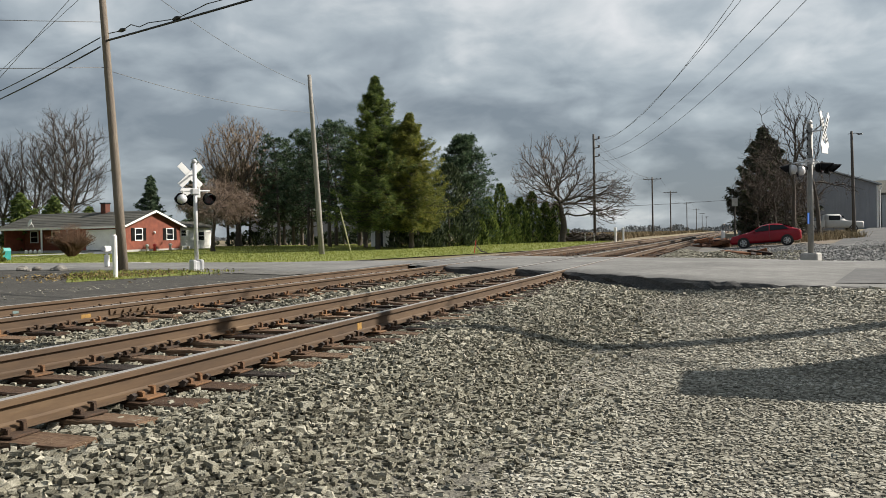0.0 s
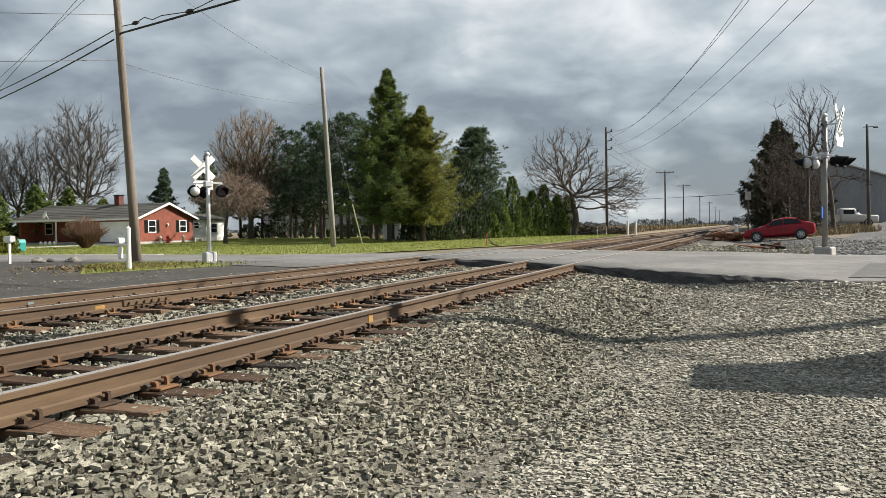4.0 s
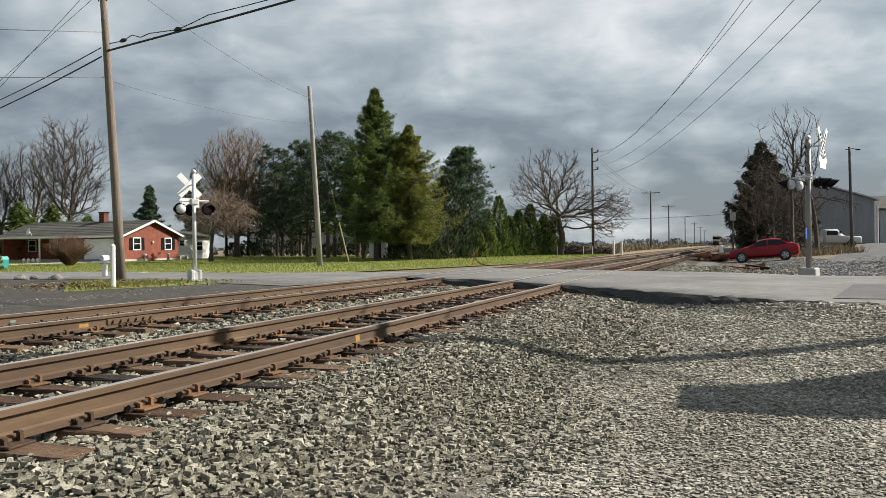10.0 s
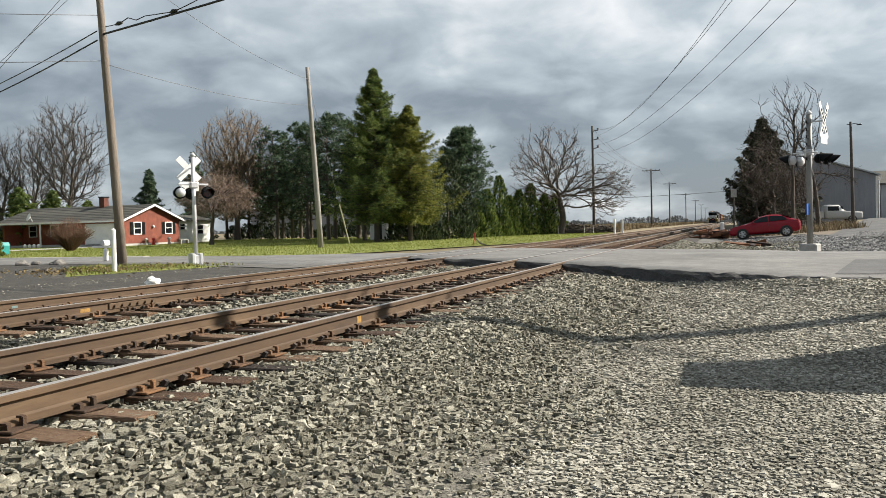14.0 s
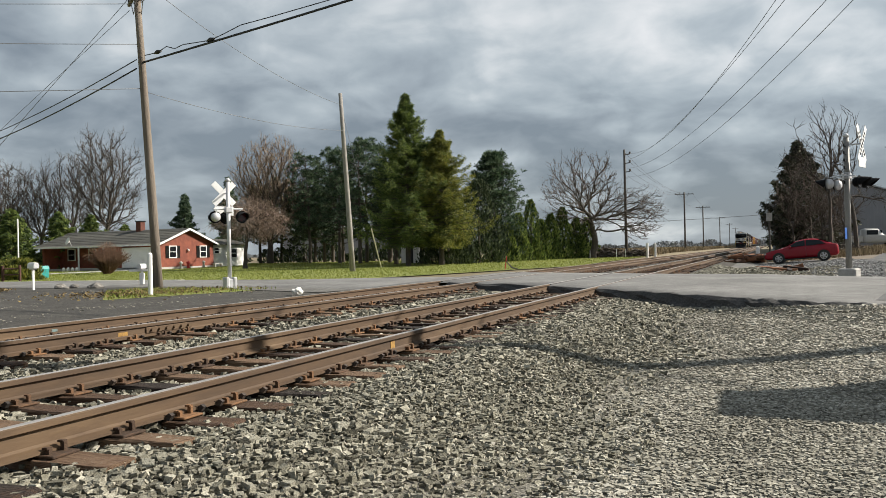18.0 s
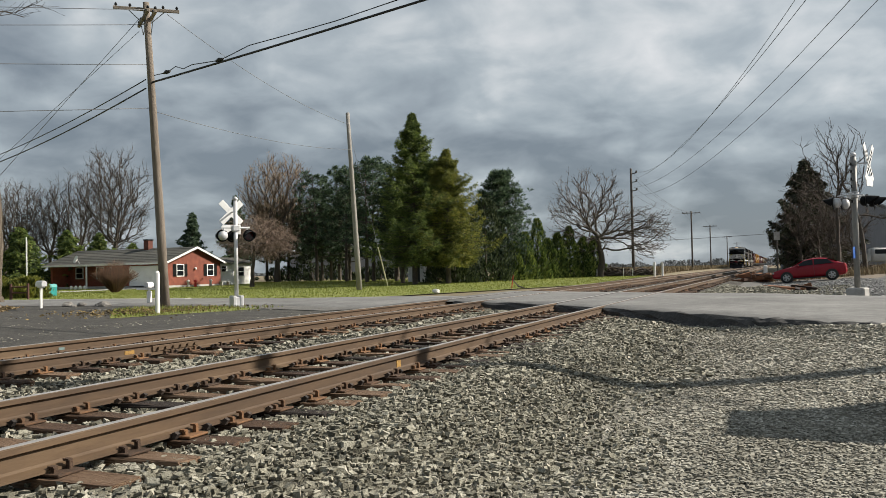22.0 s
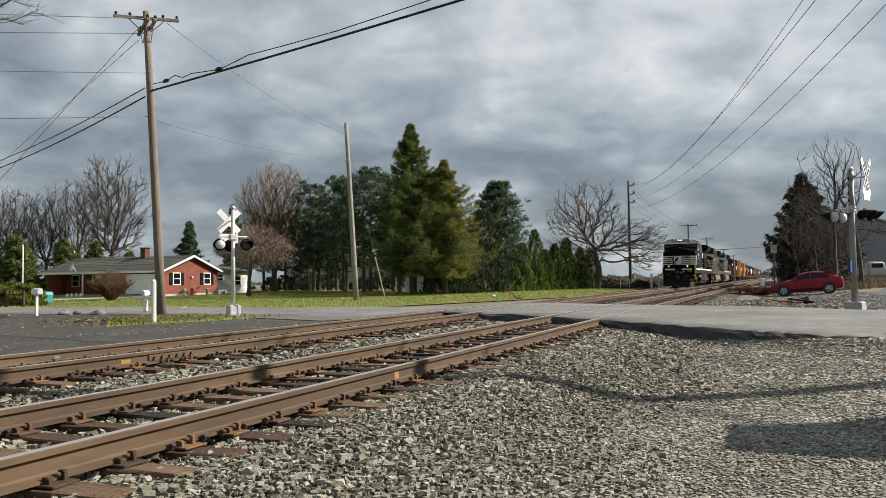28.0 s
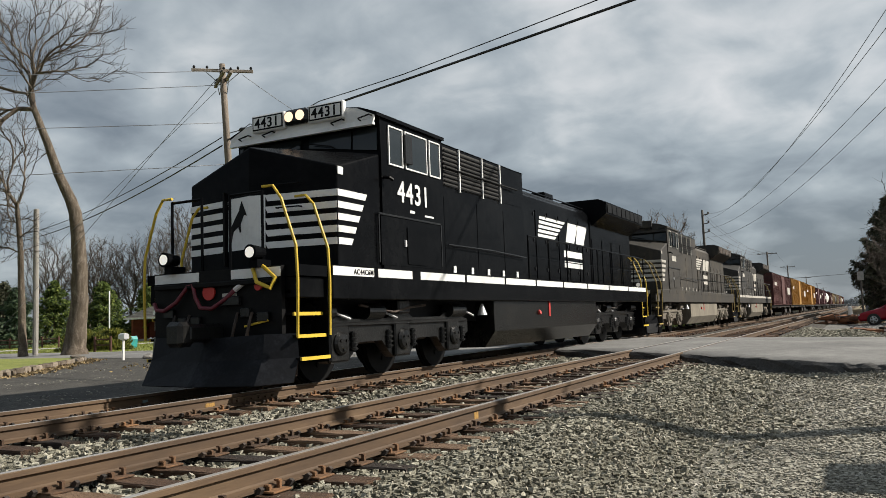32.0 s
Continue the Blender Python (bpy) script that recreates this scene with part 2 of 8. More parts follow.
ROOF = mat("roof_shingle", ((0.035, 0.036, 0.032), (0.06, 0.06, 0.052), (0.095, 0.09, 0.078)), 0.8, 0.95, bump=0.8, bscale=9, stretch=(1, 1, 4), fine=0.5, rand=0.3)
GLASSDARK = glass_mat("window_glass")
CABGLASS = glass_mat("cab_glass", (0.02, 0.025, 0.028), 0.04)
CABGLASS.node_tree.nodes["Principled BSDF"].inputs["Specular IOR Level"].default_value = 0.45
BARK = mat("bark", ((0.035, 0.028, 0.023), (0.075, 0.062, 0.05), (0.135, 0.115, 0.095)), 5, 0.95, bump=1.0, stretch=(4, 4, 0.8), fine=0.5)
BARKLIGHT = mat("bark_pale", ((0.03, 0.023, 0.016), (0.095, 0.073, 0.053), (0.27, 0.23, 0.185)), 1.9, 0.95, bump=2.0, stretch=(3, 3, 0.9), fine=0.5)
TWIG = mat("twig", ((0.024, 0.019, 0.015), (0.045, 0.035, 0.028), (0.075, 0.06, 0.048)), 2, 0.95, island=0.5)
TWIGRED = mat("twig_russet", ((0.085, 0.06, 0.04), (0.15, 0.107, 0.07), (0.22, 0.163, 0.11)), 2, 0.95, island=0.5)
TWIGPINK = mat("twig_pinkish", ((0.125, 0.088, 0.066), (0.21, 0.155, 0.12), (0.31, 0.235, 0.19)), 2, 0.95, island=0.5)
TWIGBROAD = mat("twig_brown", ((0.055, 0.042, 0.034), (0.095, 0.074, 0.06), (0.15, 0.118, 0.098)), 2, 0.95, island=0.5)
TWIGSHRUB = mat("twig_dark_red", ((0.05, 0.026, 0.016), (0.095, 0.05, 0.03), (0.15, 0.085, 0.05)), 2, 0.95, island=0.5)
NEEDLE = mat("needles_green", ((0.03, 0.053, 0.014), (0.09, 0.135, 0.031), (0.205, 0.25, 0.058)), 0.5, 0.8, island=0.55)
NEEDLEGOLD = mat("needles_golden", ((0.05, 0.066, 0.014), (0.15, 0.17, 0.032), (0.29, 0.285, 0.058)), 0.4, 0.8, island=0.55)
NEEDLEBLUE = mat("needles_bluegreen", ((0.018, 0.038, 0.02), (0.055, 0.093, 0.048), (0.135, 0.185, 0.105)), 0.5, 0.8, island=0.55)
NEEDLEDARK = mat("needles_dark", ((0.014, 0.026, 0.011), (0.04, 0.06, 0.025), (0.09, 0.115, 0.05)), 0.5, 0.85, island=0.55)


def leafy(mt, fac):
    """Lets sunlight glow through thin foliage."""
    nt = mt.node_tree
    b, o = nt.nodes["Principled BSDF"], nt.nodes["Material Output"]
    tr, mx = nt.nodes.new("ShaderNodeBsdfTranslucent"), nt.nodes.new("ShaderNodeMixShader")
    nt.links.new(b.inputs["Base Color"].links[0].from_socket, tr.inputs["Color"])
    mx.inputs[0].default_value = fac
    nt.links.new(b.outputs[0], mx.inputs[1])
    nt.links.new(tr.outputs[0], mx.inputs[2])
    nt.links.new(mx.outputs[0], o.inputs["Surface"])


for leaf in (NEEDLE, NEEDLEGOLD, NEEDLEBLUE, BLADE):
    leafy(leaf, 0.4)
NEEDLEOLIVE = mat("needles_olive", ((0.02, 0.025, 0.013), (0.05, 0.055, 0.03), (0.10, 0.10, 0.06)), 0.5, 0.85, island=0.55)
LOCOBLACK = mat("loco_black", ((0.0022, 0.0024, 0.003), (0.004, 0.0043, 0.005), (0.009, 0.0093, 0.010)), 0.7, 0.24, bump=0.05, bscale=2.2, spec=0.035)
LOCODUSTY = mat("loco_black_dusty", ((0.008, 0.0075, 0.007), (0.018, 0.0165, 0.0145), (0.042, 0.037, 0.03)), 0.8, 0.6, stretch=(1, 1, 0.5), fine=0.4)
LOCOTAN = mat("loco_dusty_tan", ((0.006, 0.005, 0.004), (0.016, 0.0128, 0.0085), (0.055, 0.042, 0.026)), 0.8, 0.65, stretch=(1, 1, 0.5), fine=0.4)
LOCOWHITE = mat("loco_white", ((0.55, 0.55, 0.54), (0.70, 0.70, 0.69), (0.78, 0.78, 0.77)), 1.2, 0.45)
LOCOWHITEDUST = mat("loco_white_dusty", ((0.30, 0.28, 0.24), (0.42, 0.40, 0.36), (0.52, 0.50, 0.45)), 1.2, 0.6)
TRUCKGREY = mat("truck_frame", ((0.003, 0.003, 0.003), (0.007, 0.007, 0.007), (0.02, 0.0195, 0.019)), 2, 0.3, bump=0.35, spec=0.35)
YELLOW = mat("handrail_yellow", ((0.42, 0.28, 0.02), (0.58, 0.40, 0.03), (0.66, 0.47, 0.05)), 3, 0.5)
YELLOWDUST = mat("handrail_yellow_dusty", ((0.16, 0.11, 0.03), (0.24, 0.17, 0.04), (0.33, 0.24, 0.06)), 3, 0.7)
REDHOSE = mat("red_hose", ((0.08, 0.008, 0.016), (0.125, 0.013, 0.024), (0.17, 0.024, 0.034)), 5, 0.55)
HEADLIGHT = mat("headlight_glow", ((0.8, 0.5, 0.3), (0.85, 0.56, 0.36), (0.95, 0.7, 0.48)), 9, 0.3, emit=0.9)
TAILPALE = mat("lens_dim", ((0.45, 0.42, 0.36), (0.55, 0.52, 0.45), (0.65, 0.62, 0.55)), 3, 0.25, emit=0.3)
CARRED = mat("car_red", ((0.19, 0.004, 0.012), (0.24, 0.006, 0.016), (0.29, 0.010, 0.022)), 0.5, 0.25, coat=0.15, fine=0.1, spec=0.3)
TYRE = mat("tyre_rubber", ((0.012, 0.012, 0.012), (0.02, 0.02, 0.02), (0.032, 0.031, 0.03)), 8, 0.85)
ALLOY = mat("alloy_rim", ((0.34, 0.34, 0.35), (0.46, 0.46, 0.47), (0.58, 0.58, 0.59)), 5, 0.35, 0.7)
BARNGREY = mat("barn_steel", ((0.185, 0.193, 0.215), (0.235, 0.245, 0.27), (0.285, 0.295, 0.32)), 0.3, 0.6, stretch=(1, 1, 0.3))
BARNPALE = mat("barn_pale_steel", ((0.28, 0.30, 0.32), (0.36, 0.38, 0.40), (0.43, 0.45, 0.47)), 0.3, 0.6, stretch=(1, 1, 0.3))
TEAL = mat("teal_plastic", ((0.012, 0.16, 0.16), (0.02, 0.23, 0.22), (0.03, 0.30, 0.28)), 2, 0.5)
BAGWHITE = mat("bag_plastic", ((0.62, 0.61, 0.55), (0.76, 0.75, 0.69), (0.85, 0.84, 0.78)), 6, 0.55)
BLUESIGN = mat("sign_blue", ((0.02, 0.09, 0.36), (0.03, 0.13, 0.46), (0.05, 0.18, 0.55)), 3, 0.5)
REDPAINT = mat("red_paint", ((0.34, 0.02, 0.018), (0.46, 0.03, 0.025), (0.55, 0.05, 0.04)), 3, 0.55)
ORANGEMARK = mat("paint_mark_yellow", ((0.07, 0.042, 0.022), (0.27, 0.15, 0.035), (0.42, 0.25, 0.05)), 24, 0.8)
BOXRED = mat("boxcar_red", ((0.035, 0.01, 0.010), (0.07, 0.018, 0.017), (0.115, 0.036, 0.03)), 0.7, 0.7, stretch=(1, 1, 0.4), fine=0.4)
BOXYELLOW = mat("boxcar_yellow", ((0.20, 0.095, 0.013), (0.31, 0.155, 0.018), (0.40, 0.215, 0.034)), 0.6, 0.65, stretch=(1, 1, 0.4), fine=0.4)
BOXMAROON = mat("boxcar_maroon", ((0.045, 0.016, 0.02), (0.085, 0.028, 0.034), (0.13, 0.05, 0.055)), 0.7, 0.7, stretch=(1, 1, 0.4))
TANKWHITE = mat("tank_white", ((0.45, 0.44, 0.42), (0.60, 0.59, 0.57), (0.70, 0.69, 0.67)), 0.8, 0.5, stretch=(1, 1, 0.4))
HOPPERTAN = mat("hopper_tan", ((0.19, 0.135, 0.08), (0.28, 0.21, 0.13), (0.36, 0.28, 0.19)), 0.8, 0.7, stretch=(1, 1, 0.4))
FADEDTEAL = mat("paint_mark_teal", ((0.13, 0.12, 0.10), (0.12, 0.17, 0.17), (0.12, 0.22, 0.23)), 12, 0.7)
BOULDER = mat("boulder", ((0.10, 0.095, 0.085), (0.17, 0.16, 0.145), (0.26, 0.245, 0.225)), 4, 0.95, bump=0.8)
DULLWHITE = mat("dull_white_paint", ((0.36, 0.36, 0.35), (0.46, 0.46, 0.45), (0.54, 0.54, 0.53)), 1.6, 0.5)
CARBLACK = mat("railcar_black", ((0.016, 0.016, 0.016), (0.032, 0.031, 0.03), (0.06, 0.055, 0.05)), 0.8, 0.7)

# ---- mesh tools ----


def part(name, bm, material, parent=None, label="", smooth=False):
    me = bpy.data.meshes.new(name)
    bmesh.ops.recalc_face_normals(bm, faces=bm.faces[:])
    bm.to_mesh(me)
    bm.free()
    me.materials.append(material)
    if smooth:
        me.shade_smooth()
    ob = new(name, me)
    if parent is not None:
        ob.parent = parent
    if label:
        ob["label"] = label
    return ob


def shared(name, me, m, parent=None):
    ob = new(name, me)
    if parent is not None:
        ob.parent = parent
    ob.matrix_basis = m
    return ob


def thing(name, label, category, m=None, group="", kind=""):
    ob = new(name)
    ob.empty_display_size = 0.2
    if m is not None:
        ob.matrix_basis = m
    return tagged(ob, label, category, group, kind)


def box(bm, x0, x1, y0, y1, z0, z1, bev=0.0, m=None):
    """An axis-aligned box, edges bevelled by bev, then moved by m."""
    r = bmesh.ops.create_cube(bm, size=1.0)
    vs = r["verts"]
    for v in vs:
        v.co = Vector(((x0 + x1) / 2 + v.co.x * (x1 - x0), (y0 + y1) / 2 + v.co.y * (y1 - y0), (z0 + z1) / 2 + v.co.z * (z1 - z0)))
    if bev:
        es = list({e for v in vs for e in v.link_edges})
        r = bmesh.ops.bevel(bm, geom=es, offset=bev, segments=1, affect="EDGES", profile=0.5)
        vs = list({v for f in r["faces"] for v in f.verts} | {v for v in vs if v.is_valid})
    if m is not None:
        bmesh.ops.transform(bm, matrix=m, verts=vs)
    return bm


def nb():
    return bmesh.new()


def bx(*a, **k):
    return box(nb(), *a, **k)


def tube(bm, pts, radii, sides=8, caps=True):
    """A tube through pts with a radius at each."""
    pts = [Vector(p) for p in pts]
    if isinstance(radii, (int, float)):
        radii = [radii] * len(pts)
    rings = []
    d0 = (pts[1] - pts[0]).normalized()
    side = d0.orthogonal().normalized()
    for i, p in enumerate(pts):
        d = (pts[min(i + 1, len(pts) - 1)] - pts[max(i - 1, 0)]).normalized()
        side = (side - d * side.dot(d))
        side = side.normalized() if side.length > 1e-5 else d.orthogonal().normalized()
        up = d.cross(side)
        rings.append([bm.verts.new(p + (side * math.cos(2 * math.pi * k / sides) + up * math.sin(2 * math.pi * k / sides)) * radii[i]) for k in range(sides)])
    for a, b in zip(rings, rings[1:]):
        for k in range(sides):
            bm.faces.new((a[k], a[(k + 1) % sides], b[(k + 1) % sides], b[k]))
    if caps:
        bm.faces.new(rings[0][::-1])
        bm.faces.new(rings[-1])
    return bm


def prism(bm, outline, axis, a, b):
    """A closed outline of 2D points, extruded along axis from a to b. Axis x: points are (y, z); y: (x, z); z: (x, y)."""
    def p3(u, v, w):
        return {"x": (w, u, v), "y": (u, w, v), "z": (u, v, w)}[axis]
    lo = [bm.verts.new(p3(u, v, a)) for u, v in outline]
    hi = [bm.verts.new(p3(u, v, b)) for u, v in outline]
    n = len(outline)
    for i in range(n):
        bm.faces.new((lo[i], lo[(i + 1) % n], hi[(i + 1) % n], hi[i]))
    f1, f2 = bm.faces.new(lo[::-1]), bm.faces.new(hi)
    bmesh.ops.triangulate(bm, faces=[f1, f2])
    return bm


def sag(a, b, drop, n=14):
    a, b = Vector(a), Vector(b)
    return [a.lerp(b, i / n) - Vector((0, 0, drop * 4 * (i / n) * (1 - i / n))) for i in range(n + 1)]


def mesh_np(name, verts, faces, material, smooth=False, flat=False):
    """A mesh object from arrays: verts (n, 3), faces (m, k) with k equal for all."""
    me = bpy.data.meshes.new(name)
    k = faces.shape[1]
    me.vertices.add(len(verts))
    me.vertices.foreach_set("co", verts.astype(np.float32).ravel())
    me.loops.add(faces.size)
    me.loops.foreach_set("vertex_index", faces.astype(np.int32).ravel())
    me.polygons.add(len(faces))
    me.polygons.foreach_set("loop_start", np.arange(0, faces.size, k, dtype=np.int32))
    me.update(calc_edges=True)
    me.materials.append(material)
    if flat:
        me.shade_flat()
    return new(name, me)


def text_mesh(name, body, size, material, parent, m, label=""):
    """Flat raised lettering with the built-in font; m places it, reading along its x."""
    cu = bpy.data.curves.new(name, "FONT")
    cu.body, cu.size, cu.extrude, cu.offset = body, size, 0.004, size * 0.016
    cu.space_character = 1.12
    tmp = bpy.data.objects.new(name, cu)
    me = bpy.data.meshes.new_from_object(tmp)
    bpy.data.objects.remove(tmp)
    me.materials.clear()
    me.materials.append(material)
    ob = new(name, me)
    ob.parent = parent
    ob.matrix_basis = m
    if label:
        ob["label"] = label
    return ob


def clip01(v):
    return np.clip(v, 0.0, 1.0)


def smooth01(v):
    v = clip01(v)
    return v * v * (3 - 2 * v)


def gz(x, y):
    """Height of the ground."""
    x, y = np.asarray(x, float), np.asarray(y, float)
    left = -0.30 + 0.006 * np.clip(y - 55, 0, 60)
    bed = -0.235
    lot = -0.58 + 0.16 * smooth01((y - 8.0) / 6.0) + 0.12 * smooth01((y - 10.5) / 3.5) + 0.05 * smooth01((x - 0.5) / 2.5) - 0.06 * np.exp(-((x - 0.4) ** 2 + (y - 8.8) ** 2) / 1.6)
    yard = -0.47 + np.clip(0.012 * (y - 50), 0, 0.8) + np.clip(0.07 * (x - 0.2), 0, 0.75) * smooth01((y - 36) / 16)
    right = lot + (yard - lot) * smooth01((y - 15) / 10)
    wl = smooth01((x + 12.2) / 1.3)
    wr = smooth01((x + 2.95) / 1.55)
    return left * (1 - wl) + (bed * (1 - wr) + right * wr) * wl


def patch(name, poly, material, lift, step):
    """A sheet over a convex outline, lying lift above the ground."""
    bm = nb()
    xs, ys = [p[0] for p in poly], [p[1] for p in poly]
    nx, ny = max(1, int((max(xs) - min(xs)) / step)), max(1, int((max(ys) - min(ys)) / step))
    X, Y = np.linspace(min(xs), max(xs), nx + 1), np.linspace(min(ys), max(ys), ny + 1)
    vs = [[bm.verts.new((x, y, 0)) for y in Y] for x in X]
    for i in range(nx):
        for j in range(ny):
            bm.faces.new((vs[i][j], vs[i + 1][j], vs[i + 1][j + 1], vs[i][j + 1]))
    cx, cy = sum(xs) / len(xs), sum(ys) / len(ys)
    for (ax, ay), (bx_, by_) in zip(poly, poly[1:] + poly[:1]):
        n = Vector((by_ - ay, ax - bx_, 0)).normalized()
        if n.dot(Vector((cx - ax, cy - ay, 0))) > 0:
            n = -n
        bmesh.ops.bisect_plane(bm, geom=bm.verts[:] + bm.edges[:] + bm.faces[:], plane_co=(ax, ay, 0), plane_no=n, clear_outer=True)
    for v in bm.verts:
        v.co.z = float(gz(v.co.x, v.co.y)) + lift
    ob = part(name, bm, material, smooth=True)
    return ob

# ---- ground, road, tracks ----
NEAR_C, FAR_C, HALF = -4.555, -8.677, 0.7525     # track centres, half the rail spacing
ROAD_N = ((-60, 25.0), (-40, 25.1), (-24, 25.4), (-18, 25.2), (-13.8, 23.6), (-9.1, 22.4), (-5.8, 20.2), (-3.8, 18.3), (-2.2, 16.6), (-0.5, 14.95), (0.5, 14.3), (1.6, 14.05), (3, 14.35), (5.5, 15.4), (12, 18.0), (60, 30.0))
ROAD_F = ((-60, 32.6), (-40, 32.4), (-26, 32.2), (-20.5, 31.6), (-16.0, 33.0), (-12.0, 32.6), (-8.5, 30.6), (-5.6, 28.8), (-2.7, 27.2), (0.4, 26.0), (1.2, 25.8), (2.4, 25.6), (4, 25.5), (7, 25.7), (14, 27.0), (60, 38.0))


def road_z(x):
    return -0.012 - 0.225 * float(smooth01((-9.9 - x) / 2.6)) - 0.08 * float(smooth01((x + 1.0) / 4.0))


def axis_steps(*spans):
    out = []
    for a, b, s in spans:
        n = max(1, round((b - a) / s))
        out += [a + (b - a) * i / n for i in range(n)]
    return out + [spans[-1][1]]


def build_ground():
    X = np.array(axis_steps((-3000, -400, 650), (-400, -100, 60), (-100, -20, 8), (-20, -14, 1.5), (-14, -10.4, 0.3), (-10.4, -3.4, 1.0), (-3.4, 3.4, 0.2), (3.4, 20, 1.6), (20, 100, 16), (100, 400, 75), (400, 3000, 650)))
    Y = np.array(axis_steps((-3000, -300, 900), (-300, -20, 40), (-20, 2, 2.0), (2, 18, 0.3), (18, 60, 2.0), (60, 140, 8), (140, 400, 40), (400, 1000, 100), (1000, 4500, 700)))
    gx, gy = np.meshgrid(X, Y, indexing="ij")
    z = gz(gx, gy) - 0.06
    v = np.stack([gx, gy, z], -1).reshape(-1, 3)
    n, m = len(X), len(Y)
    i, j = np.meshgrid(np.arange(n - 1), np.arange(m - 1), indexing="ij")
    a = (i * m + j).ravel()
    f = np.stack([a, a + m, a + m + 1, a + 1], -1)
    tagged(mesh_np("ground", v, f, FIELD, True), "dry tan stubble field and rough ground to the horizon", "ground", kind="structure")


def build_surfaces():
    def sheet(name, poly, material, lift, step, label, cat):
        tagged(patch(name, poly, material, lift, step), label, cat, kind="structure")
    sheet("lawn", [(-140, 32.0), (-18.2, 32.2), (-12.7, 54), (-12.4, 88), (-140, 96)], LAWN, 0.0, 4, "mown green lawn under the trees", "lawn")
    sheet("lawn_front", [(-120, -30), (-24.5, -30), (-22.7, 15), (-29.6, 23.2), (-33, 25.2), (-120, 25.2)], LAWN, 0.07, 3, "front lawn beside the street", "lawn")
    sheet("street", [(-36, -40), (-11.2, -40), (-11.2, 24.2), (-17, 26), (-36, 26)], ASPHALT, 0.0, 0.8, "dark worn asphalt street beside the tracks", "street")
    sheet("verge_island", [(-17.9, 17.6), (-16.2, 23.6), (-20.5, 24.9), (-23.2, 23.0)], LAWN, 0.012, 0.7, "grass verge strewn with brown leaves", "verge")
    sheet("gravel_corner", [(-17.2, 23.2), (-13.0, 21.4), (-12.2, 23.2), (-16.2, 26.4), (-20.2, 25.2)], YARD, 0.02, 0.7, "patch of grey gravel round the signal mast", "gravel")
    # sheet under the ballast whose dark colour stands in for shade between stones
    sheet("ballast_bed", [(-11.3, -40), (-2.0, -40), (-2.0, 700), (-11.3, 700)], BEDSHADE, -0.02, 0.9, "track bed under both tracks, coloured near black as shade between the stones", "track bed")
    # lot bed seen between the loose stones, toned down as their gap shade
    sheet("gravel_lot", [(-2.6, -30), (30, -30), (30, 16), (-2.6, 19)], LOTBEDSHADE, -0.006, 0.45, "grey gravel lot beside the tracks, gap shade in its bed colour", "gravel")
    sheet("gravel_yard", [(-2.2, 25), (40, 14), (40, 60), (-2.2, 62)], YARD, 0.005, 1.5, "gravel yard beyond the road", "gravel")
    sheet("dirt_strip", [(3.2, 53.5), (7.5, 52), (8.0, 58), (1.5, 62)], DIRT, 0.012, 1.5, "tan dirt beside the gravel yard", "dirt")
    sheet("barn_drive", [(4.6, 48.5), (24, 30), (60, 100), (12.2, 88)], DRIVEGREY, 0.03, 1.5, "grey driveway up to the barn", "driveway")


